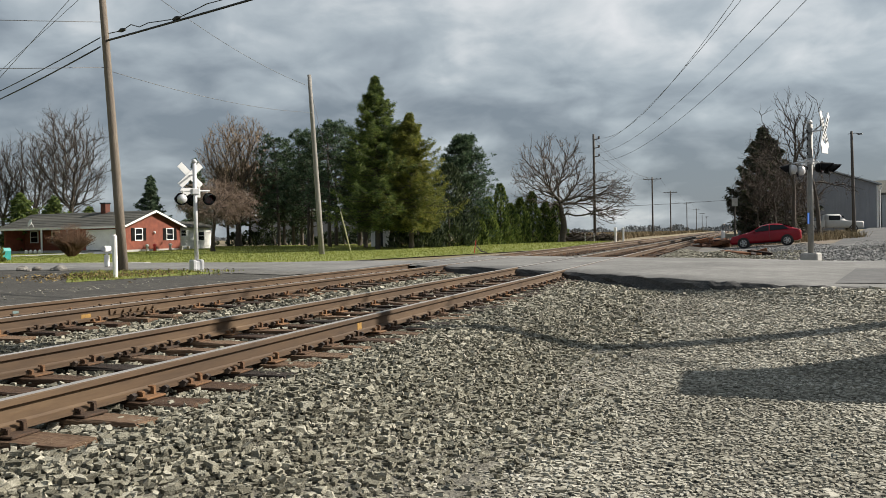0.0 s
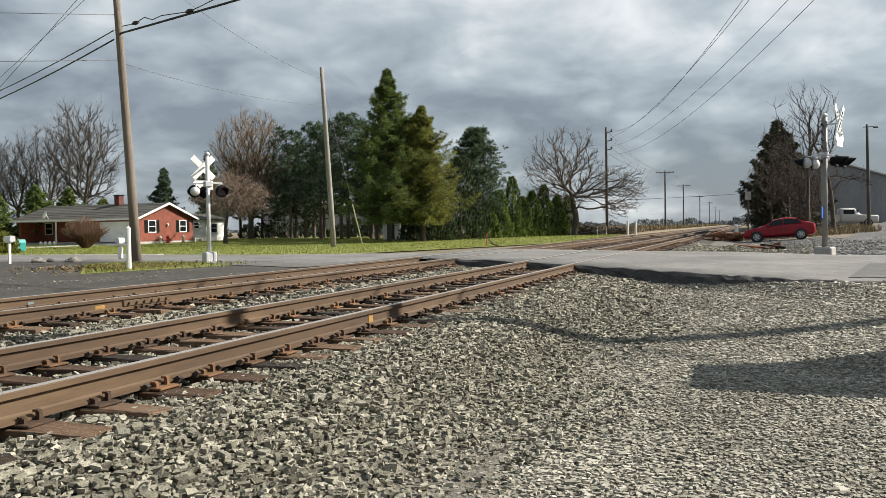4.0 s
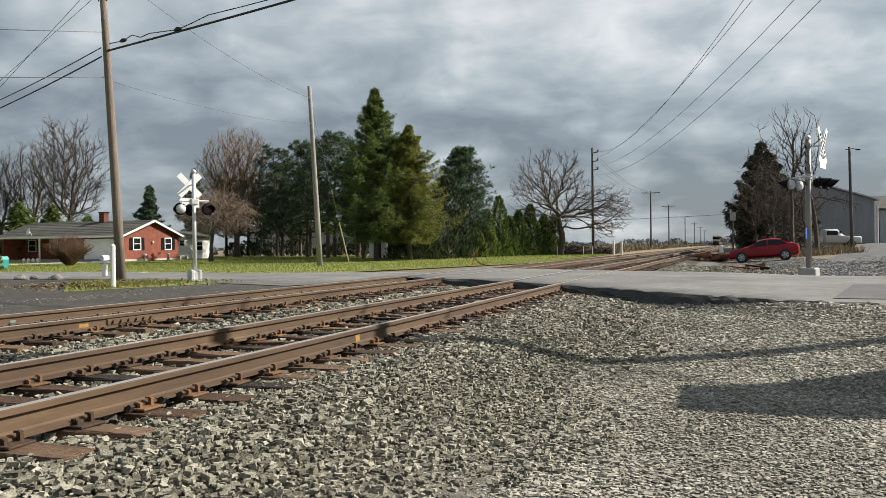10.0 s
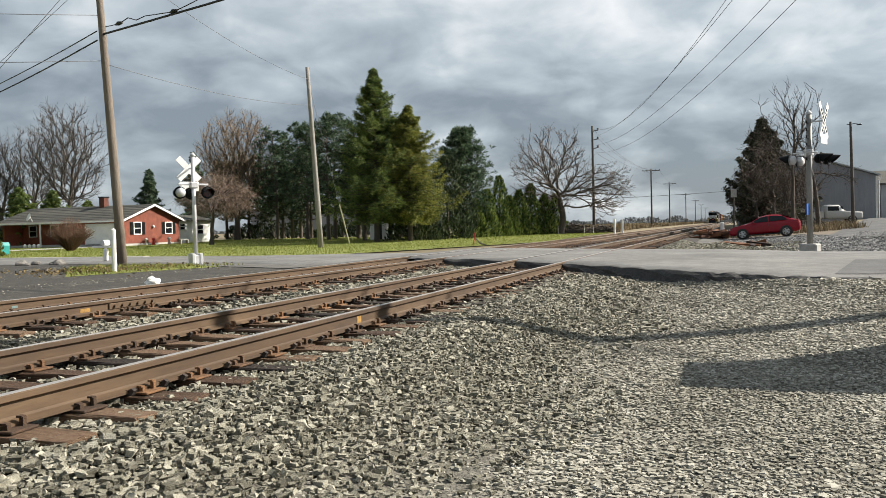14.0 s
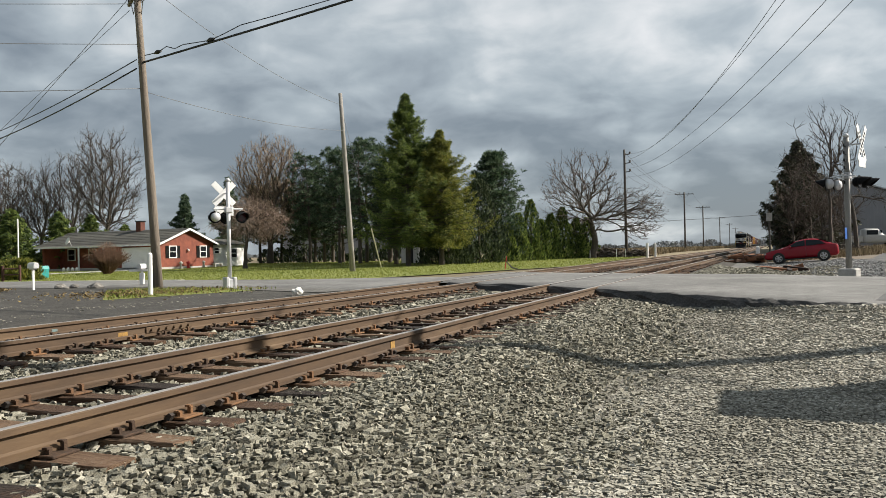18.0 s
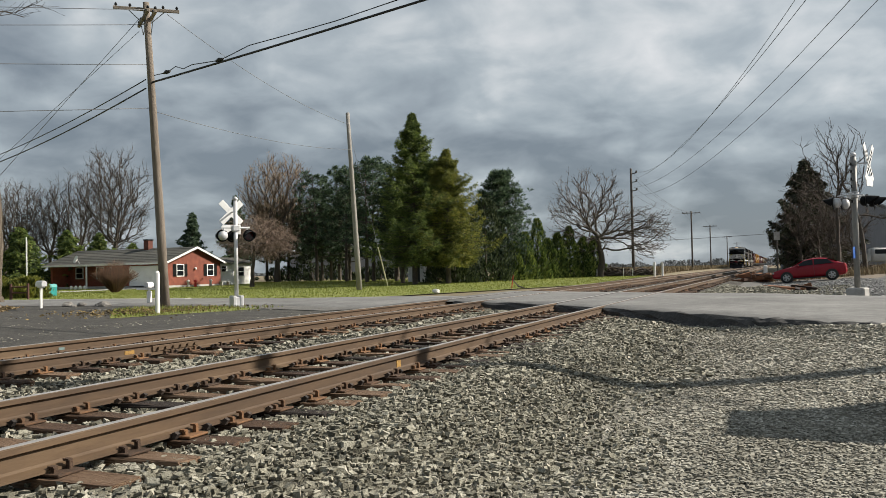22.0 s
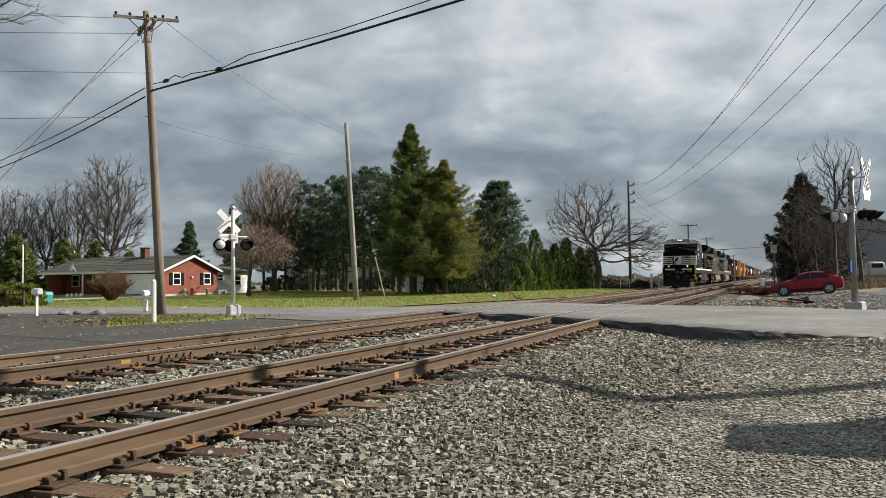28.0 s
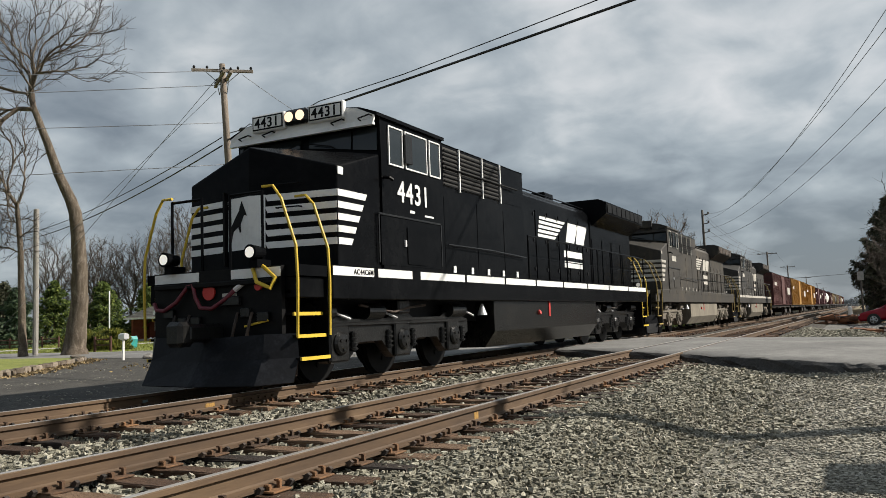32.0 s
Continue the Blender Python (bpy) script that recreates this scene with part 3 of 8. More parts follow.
def build_road():
    bm = nb()
    top, low = [], []
    for i in range(len(ROAD_N) - 1):
        for k in range(6):
            u = k / 6
            top.append((Vector((*ROAD_N[i], 0)).lerp(Vector((*ROAD_N[i + 1], 0)), u), Vector((*ROAD_F[i], 0)).lerp(Vector((*ROAD_F[i + 1], 0)), u)))
    rows = []
    for a, b in top:
        wob = noise.noise(a * 0.9) * 0.09
        a = a + Vector((-wob * 0.5, wob, 0))
        r = []
        for s in (0, 0.02, 0.15, 0.3, 0.5, 0.7, 0.85, 0.98, 1.0):
            p = a.lerp(b, s)
            r.append(bm.verts.new((p.x, p.y, road_z(p.x) - (0.05 if s in (0, 1.0) else 0.0) + noise.noise(p * 0.5) * 0.006)))
        rows.append(r)
    for r, q in zip(rows, rows[1:]):
        for k in range(len(r) - 1):
            bm.faces.new((r[k], q[k], q[k + 1], r[k + 1]))
    road = tagged(part("road", bm, ROADTOP, smooth=True), "grey asphalt road over the level crossing", "road", kind="structure")
    patch_bm = nb()
    quad_pts = ((1.5, 14.6), (2.5, 20.2), (9.0, 21.5), (9.0, 17.1))
    patch_bm.faces.new([patch_bm.verts.new((x, y, road_z(x) + 0.012)) for x, y in quad_pts])
    bmesh.ops.subdivide_edges(patch_bm, edges=patch_bm.edges[:], cuts=6, use_grid_fill=True)
    for v in patch_bm.verts:
        v.co.z = road_z(v.co.x) + 0.012
    part("road_patch", patch_bm, DRIVEGREY, road, "darker asphalt patch")
    part("apron", bx(-37.5, -27.2, 31.6, 32.1, -0.4, -0.215, bev=0.02), CONCRETE, road, "pale concrete apron along the lawn")
    # the broken tar face at the near edge, in lumps
    rnd = random.Random(3)
    bm = nb()
    last = None
    for a, b in top:
        if -9.6 < a.x < 3.6:
            n = 4
            for k in range(n):
                wob = noise.noise(a * 0.9) * 0.09
                p = Vector((a.x - wob * 0.5, a.y + wob, 0))
                d = Vector((-0.63, -0.78, 0)) if a.x < 1 else Vector((-0.2, -0.98, 0))
                col = []
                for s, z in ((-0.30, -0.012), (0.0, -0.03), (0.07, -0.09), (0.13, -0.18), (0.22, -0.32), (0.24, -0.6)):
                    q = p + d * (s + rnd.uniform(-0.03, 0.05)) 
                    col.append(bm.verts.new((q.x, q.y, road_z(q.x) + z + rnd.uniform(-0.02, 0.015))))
                if last:
                    for c in range(5):
                        bm.faces.new((last[c], col[c], col[c + 1], last[c + 1]))
                last = col
                break
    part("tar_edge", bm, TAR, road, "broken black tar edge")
    # rubber strips along the rails through the crossing
    for c in (NEAR_C, FAR_C):
        for s in (-1, 1):
            x = c + s * HALF
            y0 = float(np.interp(x, [p[0] for p in ROAD_N], [p[1] for p in ROAD_N]))
            y1 = float(np.interp(x, [p[0] for p in ROAD_F], [p[1] for p in ROAD_F]))
            part("flangeway", bx(x - s * 0.04 - 0.035, x - s * 0.04 + 0.035, y0 + 0.1, y1 - 0.1, -0.05, -0.004), TAR, road, "dark groove beside the rail")


RAIL = ((-0.076, -0.172), (0.076, -0.172), (0.076, -0.158), (0.022, -0.143), (0.0085, -0.13), (0.0085, -0.052), (0.036, -0.04), (0.036, -0.008), (0.028, -0.002), (-0.028, -0.002), (-0.036, -0.008), (-0.036, -0.04), (-0.0085, -0.052), (-0.0085, -0.13), (-0.022, -0.143), (-0.076, -0.158))


def tie_meshes():
    out = []
    for s in range(3):
        rnd = random.Random(40 + s)
        bm = nb()
        box(bm, -1.295, 1.295, -0.115, 0.115, -0.37, -0.188, bev=0.012)
        bmesh.ops.subdivide_edges(bm, edges=[e for e in bm.edges if abs(e.verts[0].co.x - e.verts[1].co.x) > 1], cuts=7)
        for v in bm.verts:
            v.co += Vector((rnd.uniform(-0.02, 0.02), rnd.uniform(-0.008, 0.008), rnd.uniform(-0.008, 0.004)))
        me = bpy.data.meshes.new("tie")
        bm.to_mesh(me)
        bm.free()
        me.materials.append(TIEWOOD)
        out.append(me)
    return out


def small_mesh(name, bm, material):
    me = bpy.data.meshes.new(name)
    bmesh.ops.recalc_face_normals(bm, faces=bm.faces[:])
    bm.to_mesh(me)
    bm.free()
    me.materials.append(material)
    return me


def build_tracks():
    ties = tie_meshes()
    bm = nb()
    box(bm, -0.17, 0.17, -0.095, 0.095, -0.19, -0.174, bev=0.004)
    for sx in (-1, 1):
        for sy in (-0.055, 0.05):
            box(bm, sx * 0.098 - 0.014, sx * 0.098 + 0.014, sy - 0.012, sy + 0.012, -0.175, -0.145 + 0.02 * (sy > 0))
            box(bm, sx * 0.086 - 0.02, sx * 0.086 + 0.02, sy - 0.016, sy + 0.016, -0.15 + 0.02 * (sy > 0), -0.138 + 0.02 * (sy > 0))
    plate = small_mesh("tie_plate", bm, RUST)
    bm = nb()
    prism(bm, ((-0.1, -0.185), (0.1, -0.185), (0.125, -0.15), (0.10, -0.135), (0.075, -0.15), (0.05, -0.172), (-0.05, -0.172), (-0.075, -0.15), (-0.10, -0.135), (-0.125, -0.15)), "y", -0.016, 0.016)
    anchor = small_mesh("rail_anchor", bm, DARKIRON)
    bm = nb()
    box(bm, 0.012, 0.03, -0.46, 0.46, -0.135, -0.055, bev=0.006)
    for k in range(6):
        tube(bm, [(0.02, -0.37 + 0.148 * k, -0.095), (0.062, -0.37 + 0.148 * k, -0.095)], 0.02, 6)
    joint = small_mesh("joint_bar", bm, RAILSIDE)
    for c, label, y_first in ((NEAR_C, "near", 0.02), (FAR_C, "far", 0.31)):
        tr = thing("railway_track", "rusty steel rails spiked to old wooden ties", "railway track", pose(c, 0, 0), "parallel main line tracks")
        for s in (-1, 1):
            bm = nb()
            ys = axis_steps((-40, 30, 3.5), (30, 120, 15), (120, 900, 130))
            rings = [[bm.verts.new((s * HALF + u, y, w)) for u, w in RAIL] for y in ys]
            for a, b in zip(rings, rings[1:]):
                for k in range(len(RAIL)):
                    bm.faces.new((a[k], a[(k + 1) % len(RAIL)], b[(k + 1) % len(RAIL)], b[k]))
            rail = part("rail", bm, RAILSIDE, tr, "brown rusty rail with a polished head")
            part("running_surface", bx(s * HALF - 0.027, s * HALF + 0.027, -40, 900, -0.012, 0.0), RAILTOP, rail, "bright worn steel rail top")
        rnd = random.Random(7 if label == "near" else 8)
        y, i = -2.0 + y_first, 0
        near_edge = 18.6 if label == "near" else 22.4
        far_edge = 28.2 if label == "near" else 31.2
        while y < 110:
            if near_edge + 0.3 < y < far_edge:
                y += 0.52
                continue
            yy = y + rnd.uniform(-0.05, 0.05)
            m = pose(rnd.uniform(-0.05, 0.05), yy, rnd.uniform(-0.006, 0.004), 0, 0, rnd.uniform(-1.6, 1.6))
            shared("tie", ties[i % 3], m, tr)
            if y < 46:
                for s in (-1, 1):
                    shared("tie_plate", plate, pose(s * HALF, yy, 0, 0, 0, rnd.uniform(-2, 2)), tr)
                    if y < near_edge:
                        for e in (-0.15, 0.15):
                            if rnd.random() < 0.8:
                                shared("rail_anchor", anchor, pose(s * HALF, yy + e + rnd.uniform(-0.02, 0.02), 0, 0, 0, rnd.uniform(-4, 4)), tr)
            y += 0.52
            i += 1
        bm = nb()
        while y < 420:
            box(bm, -1.295, 1.295, y - 0.115, y + 0.115, -0.37, -0.188)
            y += 0.52
        tagged(part("far_tie_run", bm, TIEWOOD, tr, "long run of far wooden ties"), kind="stuff")
        for s, y in (() if label == "near" else ((1, 8.95),)):
            for d in (-1, 1):
                shared("joint_bar", joint, pose(s * HALF, y, 0, 0, 0, 0 if d > 0 else 180), tr)
        if label == "far":
            part("paint_mark", bx(HALF + 0.009, HALF + 0.0125, 8.0, 8.17, -0.128, -0.078), ORANGEMARK, tr, "yellow paint mark on the rail web")
            part("teal_paint_mark", bx(-HALF + 0.009, -HALF + 0.0125, 8.3, 8.4, -0.12, -0.085), FADEDTEAL, tr, "faded blue-green paint mark on the rail web")
        else:
            part("paint_mark", bx(HALF + 0.009, HALF + 0.0125, 7.62, 7.72, -0.15, -0.06), ORANGEMARK, tr, "yellow paint mark on the rail web")


def stones(name, material, pts, size, flat, seed, label, grow_by=None, lean=0.36):
    """Loose broken stones as one mesh: each a squashed, jittered six-sided block."""
    rs = np.random.RandomState(seed)
    hexa = np.array([(-1, -1, -1), (1, -1, -1), (1, 1, -1), (-1, 1, -1), (-1, -1, 1), (1, -1, 1), (1, 1, 1), (-1, 1, 1)]) * 0.68
    tri = np.array([(0, 2, 1), (0, 3, 2), (4, 5, 6), (4, 6, 7), (0, 1, 5), (0, 5, 4), (1, 2, 6), (1, 6, 5), (2, 3, 7), (2, 7, 6), (3, 0, 4), (3, 4, 7)])
    n = len(pts)
    v = hexa[None] * rs.uniform(0.62, 1.15, (n, 8, 1)) + rs.uniform(-0.25, 0.25, (n, 8, 3))
    sc = size * np.exp(rs.normal(0, 0.24, (n, 1, 1)))
    if grow_by is not None:
        sc = sc * grow_by[:, None, None]
    v = v * sc * np.stack([rs.uniform(0.8, 1.5, n), rs.uniform(0.6, 1.0, n), rs.uniform(0.45, 0.8, n) * flat], -1)[:, None, :]
    ax = rs.normal(size=(n, 3))
    ax[:, 2] *= 2.0
    ax /= np.linalg.norm(ax, axis=1, keepdims=True)
    an = rs.uniform(0, 2 * np.pi, n)
    tilt = rs.normal(0, lean, n)
    c, s = np.cos(an)[:, None], np.sin(an)[:, None]
    x, y, z = v[..., 0], v[..., 1], v[..., 2]
    ct, st = np.cos(tilt)[:, None], np.sin(tilt)[:, None]
    y, z = y * ct - z * st, y * st + z * ct
    x, y = x * c - y * s, x * s + y * c
    v = np.stack([x, y, z], -1) + pts[:, None, :]
    f = (tri[None] + 8 * np.arange(n)[:, None, None]).reshape(-1, 3)
    return tagged(mesh_np(name, v.reshape(-1, 3), f, material, flat=True), label, "gravel", kind="stuff")


def carpet(seed, x0, x1, y0, y1, step, keep):
    """Points on a jittered grid whose step grows with distance."""
    rs = np.random.RandomState(seed)
    out = []
    y = y0
    while y < y1:
        s = step * max(1.0, (max(y, 0.1) / 7.0) ** 0.55)
        n = int((x1 - x0) / s)
        out.append(np.stack([x0 + (np.arange(n) + rs.uniform(0.1, 0.9, n)) * s, y + rs.uniform(-0.4, 0.4, n) * s, np.full(n, s / step)], -1))
        y += s
    p = np.concatenate(out)
    x, y, sc = p.T
    k = keep(x, y, rs.uniform(0, 1, len(x)))
    x, y, sc = x[k], y[k], sc[k]
    return np.stack([x, y, gz(x, y)], -1), sc, rs


def scatter(seed, n, x0, x1, y0, y1, keep):
    rs = np.random.RandomState(seed)
    x, y = rs.uniform(x0, x1, n), rs.uniform(y0, y1, n)
    k = keep(x, y, rs.uniform(0, 1, n))
    x, y = x[k], y[k]
    return np.stack([x, y, gz(x, y)], -1), rs


def noise_band(x, y):
    """Share of grit: streaks along the wheel tracks."""
    return clip01(0.25 + 0.45 * np.sin(x * 1.9 + y * 0.35) + 0.3 * np.sin(x * 0.7 - y * 0.9 + 1.0)) + 0.6 * clip01((x + 13.2) / 1.5)


def build_stones():
    road_near = lambda x: np.interp(x, [p[0] for p in ROAD_N], [p[1] for p in ROAD_N])
    # shoulder ballast, coarse, in two layers
    for seed, lift in ((1, -0.012), (5, 0.014)):
        p, sc, rs = carpet(seed, -3.6, -0.5, 0.6, 17.6, 0.043, lambda x, y, u: (y < road_near(x) - 0.3) & (u < np.clip((-1.0 + 0.25 * np.sin(y * 1.3) - x) / 0.9, 0, 1)))
        p[:, 2] += rs.uniform(-0.012, 0.012, len(p)) + lift + 0.006 * clip01((-2.75 - p[:, 0]) / 0.35)
        stones("shoulder_ballast", STONE, p, 0.0235, 1.0, 10 + seed, "coarse broken grey stones sloping beside the track", sc)
    # cribs between the ties
    p, sc, rs = carpet(2, -11.2, -3.2, -1.0, 22.5, 0.056, lambda x, y, u: (y < road_near(x) - 0.4))
    p[:, 2] += rs.uniform(-0.04, 0.016, len(p))
    stones("crib_ballast", STONE, p, 0.030, 1.0, 12, "grey stones lying between the ties", sc)
    # gravel lot, finer
    p, sc, rs = carpet(3, -2.2, 4.2, 1.8, 14.6, 0.0315, lambda x, y, u: (y < road_near(x) - 0.2) & (x < 0.22 * y + 0.7) & (u < np.clip((x + 2.3) / 0.9, 0, 1)))
    p[:, 2] += rs.uniform(-0.008, 0.008, len(p))
    stones("lot_gravel", GRAVEL, p, 0.0178, 0.62, 13, "packed grey gravel of the lot", sc, 0.17)
    # gravel washed up against the road's edge
    rs = np.random.RandomState(6)
    n = 9000
    x, d = rs.uniform(-1.6, 6.0, n), rs.uniform(0, 1, n)
    reach = 0.25 + 0.75 * clip01((x + 1.6) / 3.0)
    ye = road_near(x) - 0.06 - d * reach
    zt = np.array([road_z(v) for v in x]) - 0.035 - 0.2 * (1 - clip01((x + 1.6) / 3.0))
    z0 = gz(x, ye)
    stones("edge_gravel", GRAVEL, np.stack([x, ye, z0 + np.maximum(zt - z0, 0) * (1 - d) ** 1.3], -1), 0.03, 0.9, 16, "gravel washed up along the road edge")
    # loose stones and grit on the worn street
    rs = np.random.RandomState(17)
    x, y = rs.uniform(-26, -11.4, 5200), rs.uniform(5, 24, 5200)
    k = noise_band(x, y) > rs.uniform(0, 1, 5200)
    x, y = x[k], y[k]
    stones("street_grit", GRAVEL, np.stack([x, y, gz(x, y) + 0.008], -1), 0.02, 0.35, 18, "pale grit scattered on the street")
    # stones beyond the road
    p, rs = scatter(4, 12000, -2.9, 3.2, 26.6, 46, lambda x, y, u: u < np.clip((2.0 - x) / 3.5, 0.3, 1))
    p[:, 2] += rs.uniform(0, 0.05, len(p)) + 0.28 * np.exp(-((p[:, 0] + 0.9) ** 2 / 0.8 + (p[:, 1] - 38) ** 2 / 50))
    stones("yard_stones", STONE, p, 0.05, 1.0, 14, "heaped grey stones beyond the road")
    p, rs = scatter(9, 30000, -1.2, 11.5, 26.2, 57, lambda x, y, u: (y > 26.2 + 0.1 * x) & (y < 58 - 1.2 * x + 3 * np.sin(x * 2)))
    p[:, 2] += rs.uniform(0, 0.02, len(p))
    stones("yard_gravel", YARDSTONE, p, 0.05, 0.7, 15, "blue-grey gravel of the yard beyond the road")


build_ground()
build_surfaces()
build_road()
build_tracks()
build_stones()

# ---- poles, wires, signals ----


def g(x, y):
    return float(gz(x, y))


def utility_pole(x, y, top, r0, r1, material, lean=(0, 0), label="weathered wooden utility pole", arms=()):
    base = g(x, y)
    ob = thing("utility_pole", label, "utility pole", pose(x, y, base))
    hgt = top - base
    pts = [(lean[0] * u, lean[1] * u, -0.4 * (u == 0) + hgt * u) for u in (0, 0.25, 0.5, 0.75, 1.0)]
    part("pole_shaft", tube(nb(), pts, [r0 + (r1 - r0) * i / 4 for i in range(5)], 12), material, ob, smooth=True)
    for (z, half, ang, off) in arms:
        u = (z - base) / hgt
        m = pose(lean[0] * u, lean[1] * u, z - base, 0, 0, ang)
        arm = part("crossarm", bx(-half, half, off - 0.055, off + 0.055, -0.06, 0.06, bev=0.01), material, ob)
        arm.matrix_basis = m
        for s in (-1, 1):
            part("brace", tube(nb(), [(s * half * 0.55, off, -0.05), (s * 0.05, off, -0.65)], 0.018, 5), WIREGREY, ob).matrix_basis = m
            for d in (0.92, 0.5):
                ins = part("insulator", tube(nb(), [(s * half * d, off, 0.06), (s * half * d, off, 0.1), (s * half * d, off, 0.14), (s * half * d, off, 0.2)], [0.015, 0.05, 0.06, 0.03], 8), TRUCKGREY, ob, "grey pin insulator")
                ins.matrix_basis = m
    return ob


def wire(pts, r, material, label="sagging overhead line"):
    tagged(part("overhead_wire", tube(nb(), pts, r, 5), material, smooth=True), label, "wire", "overhead wires")


P1 = Vector((-22.62, 25.13, 0))
utility_pole(P1.x, P1.y, 11.85, 0.19, 0.12, POLEWOOD, (-0.45, -0.4), "tall grey wooden utility pole with a double crossarm", ((11.62, 1.25, 40, 0.16), (11.2, 1.15, -38, 0.14), (11.2, 1.15, -38, -0.14)))
P2 = Vector((-26.2, 47.6, 0))
utility_pole(P2.x, P2.y, 11.7, 0.20, 0.13, POLEGREY, (-0.5, -0.3), "leaning bare wooden pole with a guy wire")
P3 = Vector((-15.6, 93.6, 0))
utility_pole(P3.x, P3.y, 12.2, 0.18, 0.12, POLEDARK, (0, 0), "dark wooden pole with three side insulators")
P4 = Vector((8.5, 69.5, 0))
utility_pole(P4.x, P4.y, 8.3, 0.14, 0.095, POLEDARK, (-0.12, 0), "grey wooden pole with a lamp arm beside the drive")
P5 = Vector((5.4, 13.9, 0))
utility_pole(P5.x, P5.y, 12.0, 0.19, 0.13, POLEWOOD, (0, 0), "wooden utility pole beside the gravel lot", ((10.4, 1.5, 0, 0.1),))
for (x, y, top, half) in ((-14.5, 150, 10.6, 1.6), (-15.5, 205, 10.6, 1.6), (-16.5, 290, 10.6, 1.6), (-17.5, 380, 10.6, 1.6), (-19, 480, 10.6, 1.6), (-21, 600, 10.6, 1.6)):
    utility_pole(x, y, top, 0.17, 0.13, POLEDARK, (0, 0), "far wooden line pole with a crossarm", ((top - 0.35, half, 4, 0.0),))

P6 = Vector((28.0, 13.8, 0))
utility_pole(P6.x, P6.y, 12.4, 0.19, 0.13, POLEWOOD, (0, 0), "wooden utility pole beyond the gravel lot", ((12.0, 1.2, 80, 0.1),))
wire(sag((-22.95, 24.8, 8.62), (28, 13.8, 11.35), 0.35, 24), 0.042, WIRE, "thick black overhead cable")
THIN = ((-22.71, 24.74, 8.88), (-21.93, 24.58, 8.87), (-21.4, 24.48, 9.02), (-20.91, 24.36, 8.85), (-20.41, 24.25, 8.92), (-18.88, 23.92, 8.82), (-18.11, 23.76, 8.94), (-17.32, 23.6, 9.09), (-15.78, 23.27, 9.1), (-13.17, 22.67, 9.13))     # droops to the splices by the pole, then runs on
wire(list(THIN) + sag(THIN[-1], (28, 13.8, 12.3), 0.2, 18)[1:], 0.018, WIRE, "thin overhead cable with splice boxes")
for a, b, r in (((-23.1, 24.7, 8.4), (-60, 41, 8.4), 0.03), ((-23.1, 24.7, 8.75), (-60, 41, 8.9), 0.022)):
    wire(sag(a, b, 0.6), r, WIRE, "thick black overhead cable")
utility_pole(-46, -5, 9.6, 0.19, 0.13, POLEWOOD, (0, 0), "wooden utility pole on the front lawn", ((8.2, 1.0, 60, 0.1),))
for z0, z1 in ((11.55, 8.0), (10.95, 6.9), (9.35, 6.5), (7.6, 4.7)):
    wire(sag((-22.95, 24.75, z0), (-46, -5, z1), 0.3), 0.014, WIREGREY, "thin grey overhead line")
wire(sag((-22.9, 24.9, 7.5), (-26.5, 47.4, 9.2), 0.35), 0.012, WIREGREY, "thin grey overhead line")
wire(sag((-22.6, 25.4, 11.5), (-26.6, 47.4, 10.9), 0.5), 0.012, WIREGREY, "thin grey overhead line")
wire([(-23.3, 24.6, 11.2), (-33, 26, 5.7), (-44, 27.6, -0.2)], 0.012, WIREGREY, "taut guy wire with insulators")
wire([(-23.3, 24.6, 10.7), (-33, 27, 7.4), (-45, 30, 3.4)], 0.010, WIREGREY, "thin slanting line from the utility pole")
wire([(-26.65, 47.35, 10.7), (-27.87, 52.45, 5.1), (-29.05, 57.5, -0.3)], 0.014, WIREGREY, "taut guy wire of the leaning pole")
for z, e, z1, xe, dip in ((11.9, 0.0, 12.0, -0.5, 3.1), (11.0, 0.35, 10.5, -0.6, 1.7), (10.0, 0.35, 10.5, 0.8, 2.0), (9.1, 0.35, 10.5, 1.4, 2.4)):
    wire(sag((P3.x + e, P3.y, z), (P5.x + xe, P5.y, z1), dip, 40), 0.012, WIREGREY, "long overhead line above the tracks")
    wire(sag((P3.x + e, P3.y, z), (-14.5 + e, 150, 10.4), 1.0), 0.014, WIRE, "long overhead line beside the tracks")
for a, b in (((-14.5, 150), (-15.5, 205)), ((-15.5, 205), (-16.5, 290)), ((-16.5, 290), (-17.5, 380))):
    for s in (-1.4, 1.4):
        wire(sag((a[0] + s, a[1], 10.4), (b[0] + s, b[1], 10.4), 0.8), 0.012, WIRE, "thin line between far poles")
utility_pole(-62, 208, 7.6, 0.17, 0.13, POLEDARK, (0, 0), "far wooden line pole behind the trees")
utility_pole(24, 215, 10.2, 0.17, 0.13, POLEDARK, (0, 0), "far wooden line pole behind the barn")
wire(sag((-62, 208, 7.2), (24, 215, 9.6), 0.8), 0.05, WIREGREY, "overhead cable across the tracks far off")


def insulator_stack(p, zs):
    for z in zs:
        part("side_insulator", tube(nb(), [(0.1, 0, z - g(p.x, p.y)), (0.5, 0, z - g(p.x, p.y) + 0.05), (0.62, 0, z - g(p.x, p.y) + 0.1), (0.62, 0, z - g(p.x, p.y) + 0.32)], [0.05, 0.06, 0.10, 0.11], 8), POLEDARK, pole_at(p))


def pole_at(p):
    for o in scene.objects:
        if o.name.startswith("utility_pole") and (o.matrix_basis.translation - Vector((p.x, p.y, g(p.x, p.y)))).length < 0.05:
            return o


